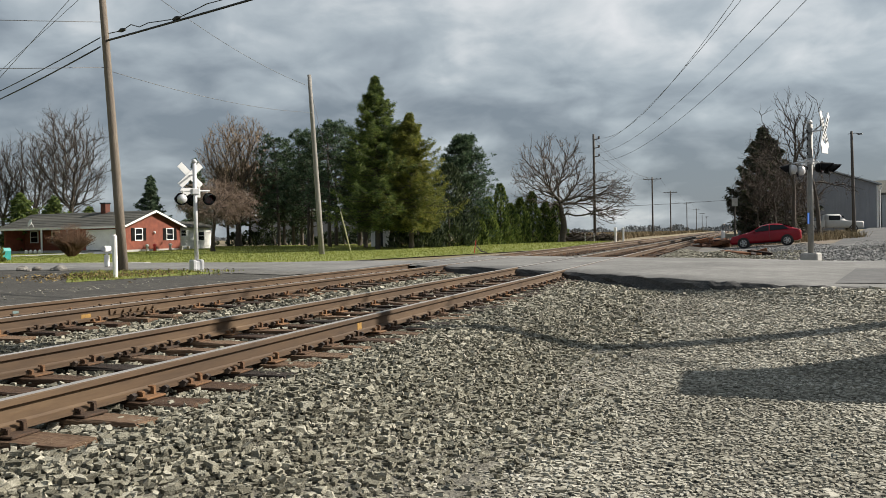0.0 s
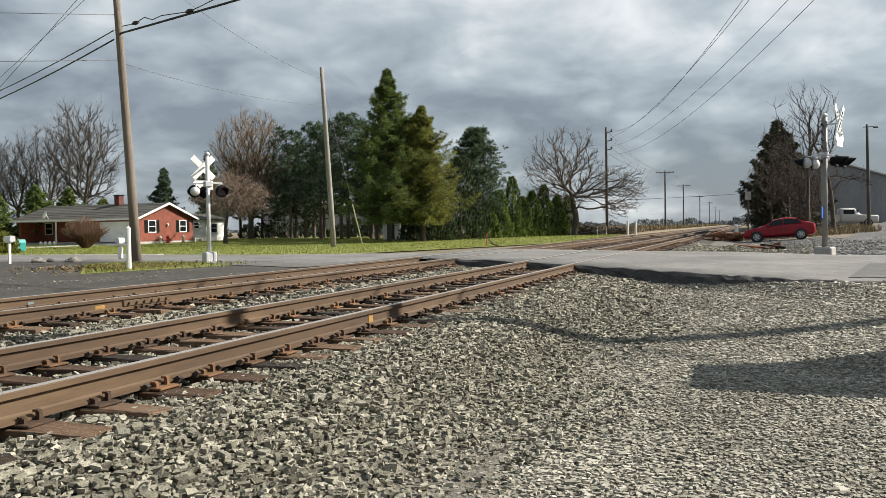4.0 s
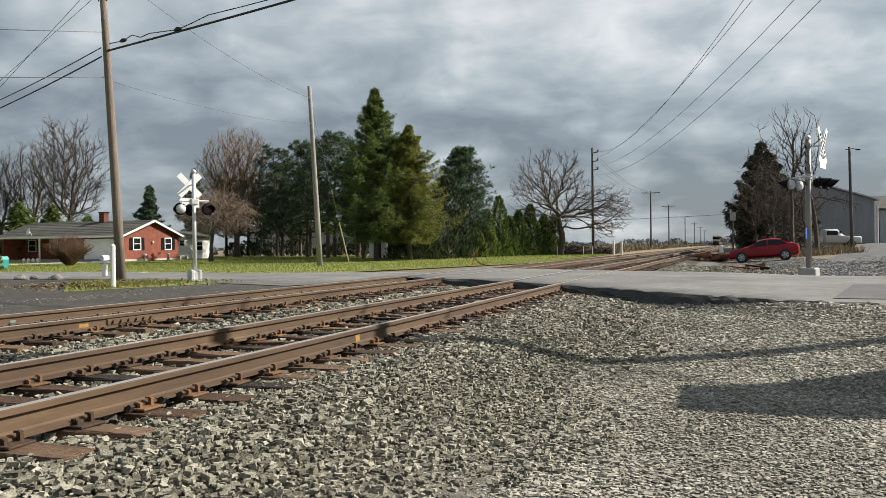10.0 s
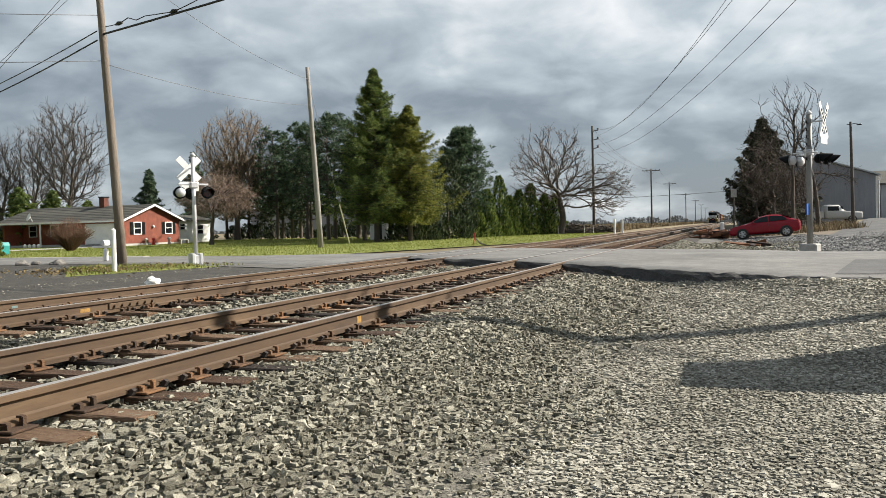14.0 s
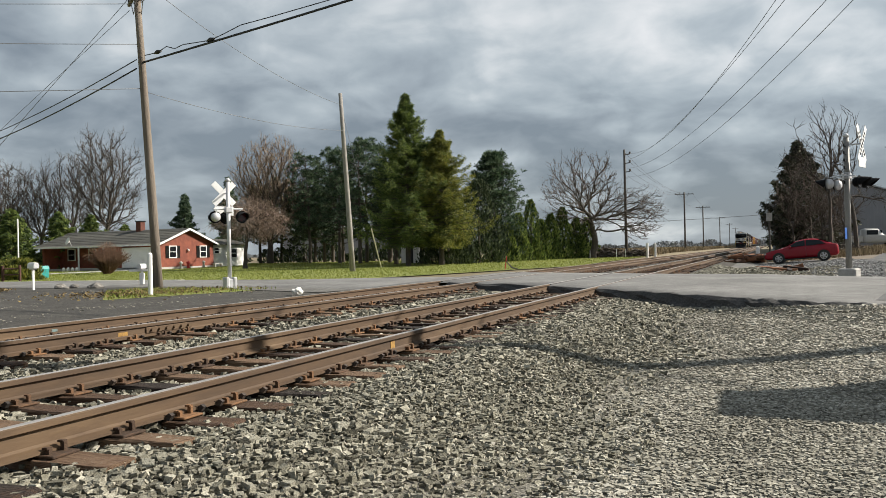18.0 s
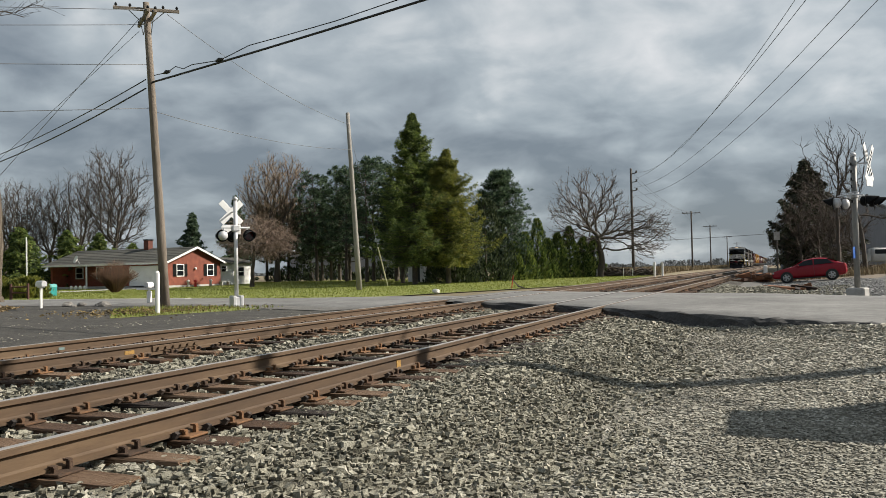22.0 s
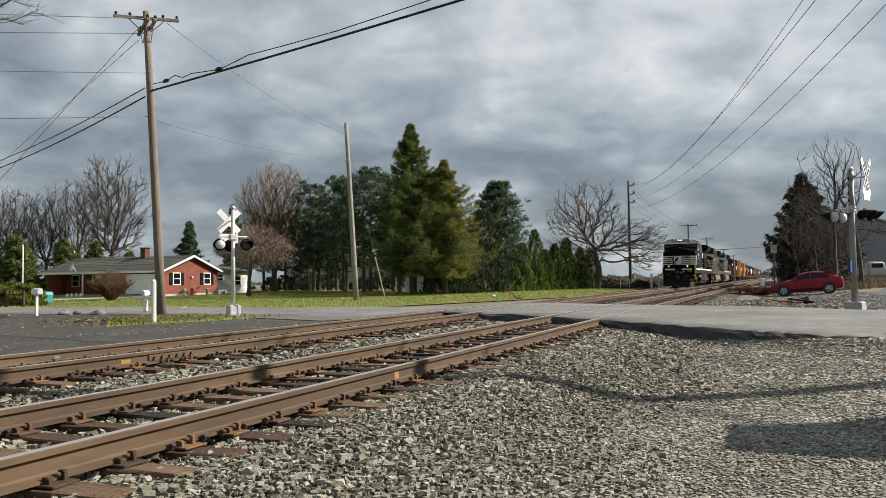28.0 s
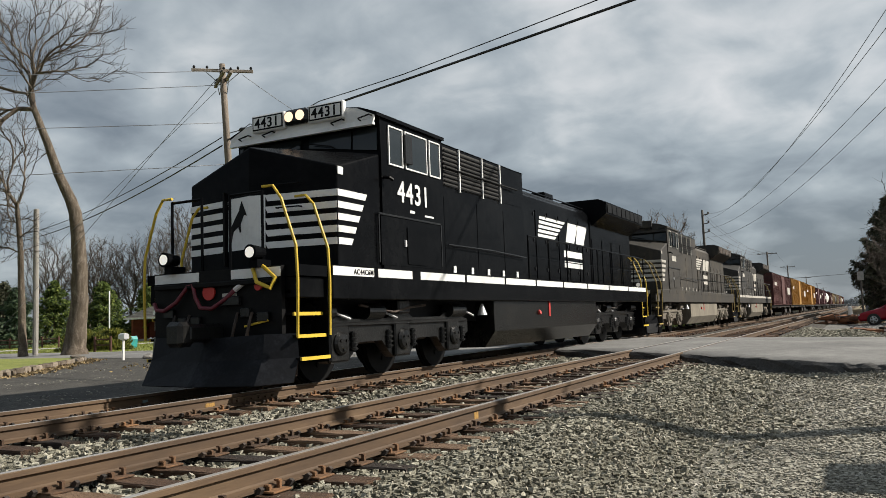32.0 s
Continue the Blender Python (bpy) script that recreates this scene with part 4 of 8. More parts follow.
insulator_stack(P3, (11.6, 10.6, 9.6))
part("lamp_arm", tube(nb(), [(-0.4, 0, 7.75), (0.1, 0, 7.8), (0.4, 0, 7.75)], 0.025, 6), TRUCKGREY, pole_at(P4))
part("lamp_head", bx(0.3, 0.65, -0.1, 0.1, 7.66, 7.76, bev=0.03), TRUCKGREY, pole_at(P4), "grey street lamp head")
splices = (THIN[1], THIN[5])
for p in splices:
    tagged(part("splice_box", tube(nb(), [(p[0] - 0.2, p[1] + 0.05, p[2]), (p[0], p[1], p[2] + 0.02), (p[0] + 0.22, p[1] - 0.05, p[2] + 0.02)], [0.03, 0.085, 0.04], 8), WIRE), "black cable splice on the overhead line", "cable splice", "overhead wires")
guard = thing("guy_guard", "pale plastic guy guard on the lawn", "guy guard", pose(-29.05, 57.5, g(-29, 57.5)))
part("guard_tube", tube(nb(), [(0, 0, -0.05), (0.68, -2.9, 3.05)], 0.05, 8), mat("guard_plastic", ((0.36, 0.33, 0.24), (0.46, 0.43, 0.32), (0.55, 0.52, 0.40)), 3, 0.7), guard)


def light_unit(parent, x, z, facing, lens_pale=False, out=0.0):
    """A round black target with a hood and a lens; facing is -1 or 1 along the local y."""
    f = facing
    u = part("signal_light", tube(nb(), [(x, f * 0.10, z), (x, f * 0.12, z)], 0.23, 20), BLACKPAINT, parent, "black signal target")
    part("lamp_housing", tube(nb(), [(x, f * -0.10, z), (x, f * -0.04, z), (x, f * 0.10, z)], [0.10, 0.165, 0.17], 16), ALU if lens_pale else BLACKPAINT, u, "rounded lamp housing", True)
    bm = nb()
    n = 14
    ring = []
    for i in range(n + 1):
        a = math.pi * (-0.12 + 1.24 * i / n)
        ring.append([(x + 0.19 * math.cos(a), f * 0.12, z + 0.19 * math.sin(a)), (x + 0.20 * math.cos(a), f * (0.26 + 0.24 * math.sin(a)), z + 0.19 * math.sin(a) - 0.05)])
    vs = [[bm.verts.new(p) for p in r] for r in ring]
    for a, b in zip(vs, vs[1:]):
        bm.faces.new((a[0], b[0], b[1], a[1]))
    hood = part("hood", bm, BLACKPAINT, u, "black sun hood")
    so = hood.modifiers.new("thick", "SOLIDIFY")
    so.thickness = 0.008
    part("lens", tube(nb(), [(x, f * 0.12, z), (x, f * 0.135, z)], 0.17, 16), mat_lens, u, "dark red lens")
    if out:
        u.matrix_basis = pose(0, f * out, 0)
        part("support_arm", tube(nb(), [(x, -f * out, z + 0.25), (x, 0, z + 0.22)], 0.025, 6), ALU, u)


mat_lens = mat("red_lens", ((0.025, 0.003, 0.003), (0.04, 0.004, 0.004), (0.05, 0.006, 0.006)), 3, 0.2)


def crossing_signal(x, y, rz, top, zl, zx, label, right=False):
    gr = g(x, y) + 0.02
    s = thing("crossing_signal", label, "crossing signal", pose(x, y, gr, 0, 0, rz), "level crossing signals")
    T = top - gr
    part("mast", tube(nb(), [(0, 0, 0.1), (0, 0, T)], 0.075 if not right else 0.10, 14), MASTGREY if right else ALU, s, "grey metal mast", True)
    if right:
        part("base", bx(-0.3, 0.3, -0.3, 0.3, -0.3, 0.42, bev=0.05), CONCRETE, s, "concrete footing")
    else:
        bm = nb()
        box(bm, -0.2, 0.2, -0.2, 0.2, -0.1, 0.34, bev=0.03)
        for sx in (-0.14, 0.14):
            box(bm, sx - 0.07, sx + 0.07, -0.22, 0.22, 0.02, 0.40, bev=0.03)
        part("base", bm, ALU, s, "split metal junction base")
    zl -= gr
    w = 0.45
    part("crossarm", tube(nb(), [(-w - 0.1, 0, zl + 0.3), (w + 0.1, 0, zl + 0.3)], 0.035, 8), ALU, s)
    part("junction_box", bx(-0.14, 0.14, -0.12, 0.12, zl + 0.16, zl + 0.38, bev=0.03), ALU, s)
    for sx in (-1, 1):
        part("drop_pipe", tube(nb(), [(sx * w, 0, zl + 0.32), (sx * w, 0, zl + 0.1)], 0.03, 8), ALU, s)
        if right:
            light_unit(s, sx * w, zl, -1, True, 0.42)
            light_unit(s, sx * w, zl, 1, False, 0.42)
    if not right:
        light_unit(s, 0.47, zl, -1, True)
        light_unit(s, 0.02, zl - 0.02, -1, False, 0.16)
        light_unit(s, -0.47, zl, 1, False)
    zx -= gr
    off = -0.45 if not right else 0.5
    for a in ((45, -45) if not right else (53, -53)):
        hl = 0.56 if not right else 0.76
        b = part("crossbuck_board", bx(-hl, hl, -0.012, 0.012, -0.115, 0.115, bev=0.004), SIGNWHITE, s, "white crossbuck board")
        b.matrix_basis = pose(0, off + (0.013 if a > 0 else -0.013), zx, 0, a, 0)
        for k in range(7):
            part("letter_bar", bx(-0.5 + 0.15 * k, -0.42 + 0.15 * k, 0.0125 if right else -0.0165, 0.0165 if right else -0.0125, -0.07, 0.07), BLACKPAINT, b)
    part("sign_bracket", tube(nb(), [(0, 0, zx), (0, off, zx)], 0.03, 6), ALU, s)
    t = part("tracks_sign", bx(-0.36, 0.36, off - 0.012, off + 0.012, zx - 0.82, zx - 0.48, bev=0.004), SIGNWHITE, s, "small white sign below the crossbuck")
    part("bell", tube(nb(), [(0, 0, T), (0, 0, T + 0.06), (0, 0, T + 0.16)], [0.05, 0.12, 0.04], 12), ALU, s, "", True)
    if right:
        for k in range(6):
            part("step_bolt", tube(nb(), [(0.08, 0, T - 0.3 - 0.26 * k), (0.27, 0, T - 0.3 - 0.26 * k), (0.27, 0, T - 0.22 - 0.26 * k)], 0.03, 6), TRUCKGREY, s)
        part("notice_plate", bx(0.09, 0.32, -0.02, 0.0, 1.45, 1.85), BLUESIGN, s, "small blue notice plate")
    return s


crossing_signal(-18.69, 24.49, -123, 3.65, 2.35, 3.25, "white crossbuck and dark warning lights on a metal mast")
crossing_signal(2.45, 31.4, -111, 4.55, 2.95, 4.3, "grey crossing mast with black hooded lights and crossbuck", True)


# ---- house, barn and small yard things ----
def window(parent, x, y0, y1, z0, z1, axis, nrm, frame_mat=None):
    """A framed sash window in a wall; axis 'x': the wall's plane is x = const."""
    frame_mat = frame_mat or WHITEPAINT

    def bb(a0, a1, z_0, z_1, d0, d1):
        if axis == "x":
            return bx(min(x + nrm * d0, x + nrm * d1), max(x + nrm * d0, x + nrm * d1), a0, a1, z_0, z_1)
        return bx(a0, a1, min(x + nrm * d0, x + nrm * d1), max(x + nrm * d0, x + nrm * d1), z_0, z_1)
    w = part("window", bb(y0, y1, z0, z1, 0.0, 0.025), GLASSDARK, parent, "dark sash window")
    t = 0.09
    for a in ((y0 - t, y1 + t, z1, z1 + t), (y0 - t, y1 + t, z0 - t, z0), (y0 - t, y0, z0, z1), (y1, y1 + t, z0, z1)):
        part("window_frame", bb(*a, 0.0, 0.06), frame_mat, w)
    zm = (z0 + z1) / 2
    part("meeting_rail", bb(y0, y1, zm - 0.03, zm + 0.03, 0.025, 0.05), frame_mat, w)
    return w


CHIMNEY = mat("chimney_brick", ((0.06, 0.022, 0.016), (0.11, 0.038, 0.026), (0.16, 0.06, 0.04)), 3, 0.9, bump=0.3)


def build_house():
    zb = -0.2
    hx, hy = -56.6, 63.0
    W, L = 8.5, 16.0
    eave, peak = 2.45, 3.95
    h = thing("ranch_house", "low red brick ranch house with grey shingle roof", "house", pose(0, 0, 0))
    part("wall", prism(nb(), ((hy, zb), (hy + W, zb), (hy + W, eave), (hy + W / 2, peak - 0.12), (hy, eave)), "x", hx - 0.25, hx), BRICK, h, "sunlit red brick gable wall")
    part("wall", bx(-62.2, hx - 0.25, hy, hy + 0.25, zb, eave), BRICK, h)
    part("wall", bx(hx - L, -62.2, hy + 2.6, hy + 2.85, zb, eave), BRICK, h, "shaded brick wall under the porch")
    part("porch_ceiling", bx(hx - L, -62.2, hy - 0.4, hy + 2.6, eave - 0.3, eave - 0.23), WHITEPAINT, h)
    part("porch_end", bx(-62.2, -62.0, hy + 0.25, hy + 2.6, zb, eave - 0.3), BRICK, h)
    part("wall", bx(hx - L, hx - 0.25, hy + W - 0.25, hy + W, zb, eave), BRICK, h)
    part("wall", bx(hx - L, hx - L + 0.25, hy + 0.25, hy + W - 0.25, zb, eave), BRICK, h)
    part("foundation", bx(hx - L - 0.03, hx + 0.04, hy - 0.04, hy + W + 0.04, zb - 0.3, zb + 0.18), CONCRETE, h, "grey block foundation")
    for s in (-1, 1):
        y_e = hy - 0.5 if s < 0 else hy + W + 0.5
        yr = hy + W / 2
        ze = eave - 0.18
        n = 9
        roof = None
        for k in range(n):
            u0, u1 = k / n, (k + 1) / n
            ya, yb = y_e + (yr - y_e) * u0, y_e + (yr - y_e) * u1 + 0.0
            za, zb2 = ze + (peak - ze) * u0, ze + (peak - ze) * u1
            course = prism(nb(), ((ya, za - 0.08), (ya, za + 0.035), (yb, zb2 + 0.01), (yb, zb2 - 0.08)), "x", hx - L - 0.4, hx + 0.42)
            if roof is None:
                roof = part("roof", course, ROOF, h, "grey-brown shingle roof slope")
            else:
                part("shingle_course", course, ROOF, roof)
        part("bargeboard", prism(nb(), ((y_e, ze - 0.16), (y_e, ze + 0.04), (yr, peak + 0.03), (yr, peak - 0.2)), "x", hx + 0.42, hx + 0.47), WHITEPAINT, h, "white gable trim")
        part("gutter", bx(hx - L - 0.4, hx + 0.4, y_e - 0.06 if s < 0 else y_e, y_e if s < 0 else y_e + 0.06, ze - 0.12, ze + 0.03), WHITEPAINT, h, "white gutter")
    part("downpipe", tube(nb(), [(hx + 0.1, hy - 0.4, eave - 0.3), (hx + 0.08, hy - 0.06, eave - 0.7), (hx + 0.08, hy - 0.06, zb)], 0.05, 6), WHITEPAINT, h)
    ch = part("chimney", bx(-62.9, -62.25, 66.7, 67.4, 3.2, 4.8, bev=0.02), CHIMNEY, h, "brick chimney")
    part("chimney_cap", bx(-62.95, -62.2, 66.65, 67.45, 4.8, 4.92), TRUCKGREY, ch)
    dish = part("satellite_dish", tube(nb(), [(-68.1, 62.45, 2.9), (-68.08, 62.5, 2.88), (-68.0, 62.6, 2.85)], [0.42, 0.36, 0.05], 14), WHITEPAINT, h, "white satellite dish")
    part("dish_arm", tube(nb(), [(-68.0, 62.6, 2.85), (-68.0, 62.9, 2.4)], 0.03, 6), ALU, dish)
    for ya in (64.6, 69.3):
        w = window(h, hx, ya, ya + 0.95, 0.95, 2.05, "x", 1)
        for o in (ya - 0.58, ya + 1.08):
            part("shutter", bx(hx + 0.003, hx + 0.05, o, o + 0.45, 0.88, 2.12), TRUCKGREY, w, "dark shutter")
    part("wall_lamp", tube(nb(), [(hx, 67.3, 1.75), (hx + 0.12, 67.3, 1.7), (hx + 0.2, 67.3, 1.55)], [0.06, 0.12, 0.08], 8), WHITEPAINT, h, "small white wall lamp")
    d = part("garage_door", bx(-61.3, -57.5, hy - 0.04, hy, zb + 0.1, 2.0), WHITEPAINT, h, "white garage door")
    for k in range(4):
        part("door_panel", bx(-61.2, -57.6, hy - 0.065, hy - 0.04, zb + 0.2 + 0.52 * k, zb + 0.66 + 0.52 * k), WHITEPAINT, d)
    for xa in (-71.4, -68.4):
        window(h, hy + 2.6, xa, xa + 0.95, 0.9, 2.0, "y", -1)
    part("porch_door", bx(-66.2, -65.2, hy + 2.55, hy + 2.6, zb, 1.95), TRUCKGREY, h, "dark front door")
    for xa in (-66.6, -63.2):
        part("porch_post", bx(xa - 0.06, xa + 0.06, hy - 0.6, hy - 0.48, zb, eave - 0.2), WHITEPAINT, h)
    # white side annex
    a = thing("annex", "white clapboard annex beside the brick house", "annex", pose(0, 0, 0))
    part("wall", bx(-61.5, -57.1, hy + W + 0.03, 77.6, -0.2, 2.25), WHITEPAINT, a, "white clapboard wall")
    for k in range(9):
        part("clapboard", bx(-57.1, -57.07, hy + W + 0.03, 77.6, -0.1 + 0.25 * k, 0.13 + 0.25 * k), WHITEPAINT, a)
    part("roof", prism(nb(), ((-61.9, 2.2), (-56.7, 2.2), (-56.7, 2.32), (-59.3, 2.95), (-61.9, 2.32)), "y", hy + W + 0.03, 77.9), ROOF, a, "low grey roof")
    window(a, -57.07, 75.2, 76.2, 0.8, 1.75, "x", 1)
    window(a, -57.07, 72.2, 73.0, 1.3, 1.9, "x", 1)
    for (px_, py_, kind) in ((-55.6, 65.1, 0), (-55.6, 66.2, 1), (-55.6, 68.6, 2), (-55.5, 70.8, 3)):
        z = g(px_, py_)
        if kind == 3:
            b = thing("garden_bench", "small pale bench against the brick wall", "bench", pose(px_, py_, z))
            part("seat", bx(-0.2, 0.2, -0.7, 0.7, 0.36, 0.42), CONCRETE, b)
            for s in (-0.55, 0.55):
                part("leg", bx(-0.16, 0.16, s - 0.06, s + 0.06, -0.05, 0.36), CONCRETE, b)
        else:
            cols = (CONCRETE, REDPAINT, CONCRETE)
            tagged(part("garden_ornament", tube(nb(), [(px_, py_, z - 0.03), (px_, py_, z + 0.1), (px_, py_, z + 0.45), (px_, py_, z + 0.6), (px_, py_, z + 0.75)], [0.2, 0.16, 0.09, 0.22, 0.06], 10), cols[kind], smooth=True), ("stone pedestal ornament", "red lantern-shaped garden ornament", "pale stone bird bath")[kind] + " by the house wall", "garden ornament")
    for k in range(4):
        tagged(part("edging_stone", tube(nb(), [(-67 + 0.6 * k, 60.9, g(-66, 61) - 0.02), (-67 + 0.6 * k, 60.9, g(-66, 61) + 0.3), (-67 + 0.6 * k, 60.9, g(-66, 61) + 0.42)], [0.16, 0.15, 0.05], 8), WHITEPAINT, smooth=True), "white garden marker in front of the house", "garden marker", "white garden markers")
    tagged(patch("house_drive", [(-60.6, 32.4), (-57.0, 32.4), (-57.4, 62.9), (-61.4, 62.9)], CONCRETE, 0.03, 3), "pale concrete driveway to the garage", "driveway", kind="structure")


build_house()


def build_barn():
    b = thing("metal_barn", "large dark grey steel barn with white corner trim", "barn", pose(9.0, 88, g(9, 88)))
    w0, w1, pk, ev = -9.0, 3.9, 6.6, 4.5
    part("wall", prism(nb(), ((w0, -0.4), (w1, -0.4), (w1, ev - 0.15), ((w0 + w1) / 2, pk - 0.1), (w0, ev - 0.15)), "y", 0, 0.3), BARNGREY, b, "dark ribbed gable wall")
    part("side_wall", bx(w1 - 0.3, w1, 0.3, 28, -0.4, ev), BARNGREY, b)
    part("side_wall", bx(w0, w0 + 0.3, 0.3, 28, -0.4, ev), BARNGREY, b)
    for k in range(44):
        x = w0 + 0.15 + (w1 - w0 - 0.3) * k / 43
        top = ev - 0.2 + (pk - ev) * (1 - abs(x + 2.55) / 6.45)
        part("rib", bx(x - 0.03, x + 0.03, -0.03, 0, -0.2, top), BARNGREY, b)
    xm = (w0 + w1) / 2
    for xa in (w0 - 0.25, w1 + 0.25):
        part("roof", prism(nb(), ((xa, ev - 0.2), (xm, pk), (xm, pk + 0.12), (xa, ev - 0.05)), "y", -0.35, 28.4), BARNPALE, b, "pale grey steel roof slope")
    part("corner_trim", bx(w1 - 0.16, w1 + 0.03, -0.06, 0.12, -0.3, ev - 0.2), WHITEPAINT, b, "white corner trim")
    part("downpipe", tube(nb(), [(w1 + 0.3, -0.1, ev - 0.3), (w1 + 0.12, -0.14, ev - 0.7), (w1 + 0.12, -0.14, -0.2)], 0.06, 6), WHITEPAINT, b)
    c = thing("grey_outbuilding", "pale grey outbuilding with a dark roof", "outbuilding", pose(18.2, 92, g(18, 92)))
    part("wall", bx(-4.4, 4.5, 0, 9, -0.5, 3.4), BARNPALE, c)
    part("roof", prism(nb(), ((-0.5, 3.3), (9.5, 3.3), (9.5, 3.5), (4.5, 5.0), (-0.5, 3.5)), "x", -4.6, 4.8), ROOF, c, "dark shingle roof")
    window(c, -0.0, -2.6, -1.6, 1.6, 2.6, "y", -1)
    part("door", bx(0.2, 1.2, -0.05, 0, -0.4, 1.8), WHITEPAINT, c, "white door")


build_barn()


def wheel(parent, x, y, z, r, w):
    """A road wheel turning about the local x axis."""
    t = part("wheel", tube(nb(), [(x - w / 2, y, z), (x - w / 2 + 0.03, y, z), (x + w / 2 - 0.03, y, z), (x + w / 2, y, z)], [r * 0.93, r, r, r * 0.93], 28), TYRE, parent, "black tyre", True)
    s = 1 if x > 0 else -1
    xo = x + s * (w / 2 + 0.004)
    rim = part("rim", tube(nb(), [(xo - s * 0.03, y, z), (xo, y, z)], r * 0.66, 24), DARKIRON, t, "dark wheel well")
    bm = nb()
    for k in range(5):
        a = 2 * math.pi * k / 5
        tube(bm, [(xo + s * 0.008, y, z), (xo + s * 0.012, y + math.cos(a) * r * 0.62, z + math.sin(a) * r * 0.62)], [0.06, 0.045], 6)
    n = 24
    for k in range(n):
        a, b = 2 * math.pi * k / n, 2 * math.pi * (k + 1) / n
        tube(bm, [(xo + s * 0.005, y + math.cos(a) * r * 0.64, z + math.sin(a) * r * 0.64), (xo + s * 0.005, y + math.cos(b) * r * 0.64, z + math.sin(b) * r * 0.64)], 0.02, 4, False)
    part("spokes", bm, ALLOY, t, "silver five-spoke alloy wheel")


def car_body(bm, prof, half, tuck):
    """A car shell: prof lists (y, z_low, z_belt, z_top or None, half width) sections from front to rear."""
    rings = []
    for y, zl, zb, zt, hw in prof:
        top = zt if zt else zb
        hr = hw * (0.72 if zt else 0.93)
        pts = [(-hw * 0.94, zl), (-hw, zl + 0.18), (-hw * 1.0, zb - 0.12), (-hw * 0.95, zb), (-hr, top - 0.06 if zt else top - 0.0), (-hr * 0.7, top)]
        ring = [bm.verts.new((u, y, v)) for u, v in pts] + [bm.verts.new((-u, y, v)) for u, v in reversed(pts)]
        rings.append(ring)
    n = len(rings[0])
    for a, b in zip(rings, rings[1:]):
        for k in range(n):
            bm.faces.new((a[k], a[(k + 1) % n], b[(k + 1) % n], b[k]))
    bm.faces.new(rings[0][::-1])
    bm.faces.new(rings[-1])
    return bm


def build_car():
    x, y = 1.72, 55.6
    c = thing("sedan", "shiny dark red four-door sedan parked on gravel", "car", pose(x, y, g(x, y) + 0.02, 0, -3.8, 0) @ pose(0, 0, 0, 0, 0, 85))
    # nose at -y local after turning: the car's length runs along the local y
    prof = [(2.28, 0.34, 0.60, None, 0.72), (2.20, 0.24, 0.76, None, 0.82), (1.80, 0.22, 0.88, None, 0.88), (1.30, 0.22, 0.96, None, 0.90), (1.08, 0.22, 0.99, 1.04, 0.90), (0.45, 0.22, 1.0, 1.36, 0.90), (-0.05, 0.22, 1.0, 1.50, 0.90), (-0.6, 0.22, 1.01, 1.53, 0.90), (-1.15, 0.22, 1.03, 1.45, 0.90), (-1.7, 0.22, 1.05, 1.22, 0.895), (-1.95, 0.22, 1.05, None, 0.89), (-2.15, 0.26, 1.03, None, 0.85), (-2.27, 0.36, 0.9, None, 0.78)]
    b = part("body", car_body(nb(), prof, 0.9, 0), CARRED, c, "glossy dark red shell", True)
    sub = b.modifiers.new("smooth", "SUBSURF")
    sub.levels = sub.render_levels = 2
    for s in (-1, 1):
        def side_glass(name, pts):
            bm = nb()
            vs = [bm.verts.new((s * xx, yy, zz)) for xx, yy, zz in pts]
            bm.faces.new(vs)
            ob = part(name, bm, GLASSDARK, c, "dark tinted side window")
            so = ob.modifiers.new("thick", "SOLIDIFY")
            so.thickness = 0.012
        side_glass("side_window", ((0.868, 0.80, 1.03), (0.868, -0.28, 1.05), (0.70, -0.28, 1.42), (0.70, 0.22, 1.36)))
        side_glass("side_window", ((0.868, -0.36, 1.05), (0.868, -1.52, 1.09), (0.72, -1.15, 1.37), (0.70, -0.36, 1.42)))
        for yy in (1.36, -1.36):
            wheel(c, s * 0.80, yy, 0.33, 0.33, 0.21)
            part("wheel_arch", tube(nb(), [(s * 0.885, yy, 0.34), (s * 0.90, yy, 0.34)], 0.385, 24), TYRE, c, "black wheel arch")
        part("mirror", bx(min(s * 0.90, s * 1.06), max(s * 0.90, s * 1.06), 0.55, 0.68, 0.98, 1.1, bev=0.03), CARRED, c)
        part("headlamp", bx(min(s * 0.5, s * 0.80), max(s * 0.5, s * 0.80), 2.02, 2.235, 0.62, 0.74, bev=0.03), ALLOY, c, "clear headlamp")
        part("tail_lamp", bx(min(s * 0.56, s * 0.845), max(s * 0.56, s * 0.845), -2.2, -1.98, 0.80, 0.96, bev=0.03), REDPAINT, c, "red tail lamp")
        part("door_handle", bx(min(s * 0.90, s * 0.925), max(s * 0.90, s * 0.925), -0.25, -0.08, 0.88, 0.91), CARRED, c)
        part("door_gap", bx(min(s * 0.899, s * 0.903), max(s * 0.899, s * 0.903), -0.33, -0.315, 0.35, 0.98), TYRE, c)
        part("sill", bx(min(s * 0.86, s * 0.905), max(s * 0.86, s * 0.905), -1.0, 1.0, 0.2, 0.27), TYRE, c)
    bm = nb()
    bm.faces.new([bm.verts.new(p) for p in ((-0.68, 1.04, 1.04), (0.68, 1.04, 1.04), (0.56, 0.36, 1.39), (-0.56, 0.36, 1.39))])
    part("windscreen", bm, GLASSDARK, c, "dark windscreen")
    bm = nb()
    bm.faces.new([bm.verts.new(p) for p in ((-0.66, -1.74, 1.19), (0.66, -1.74, 1.19), (0.56, -1.18, 1.43), (-0.56, -1.18, 1.43))])
    part("rear_window", bm, GLASSDARK, c, "dark rear window")
    part("grille", bx(-0.4, 0.4, 2.2, 2.3, 0.42, 0.56), TYRE, c, "black grille")
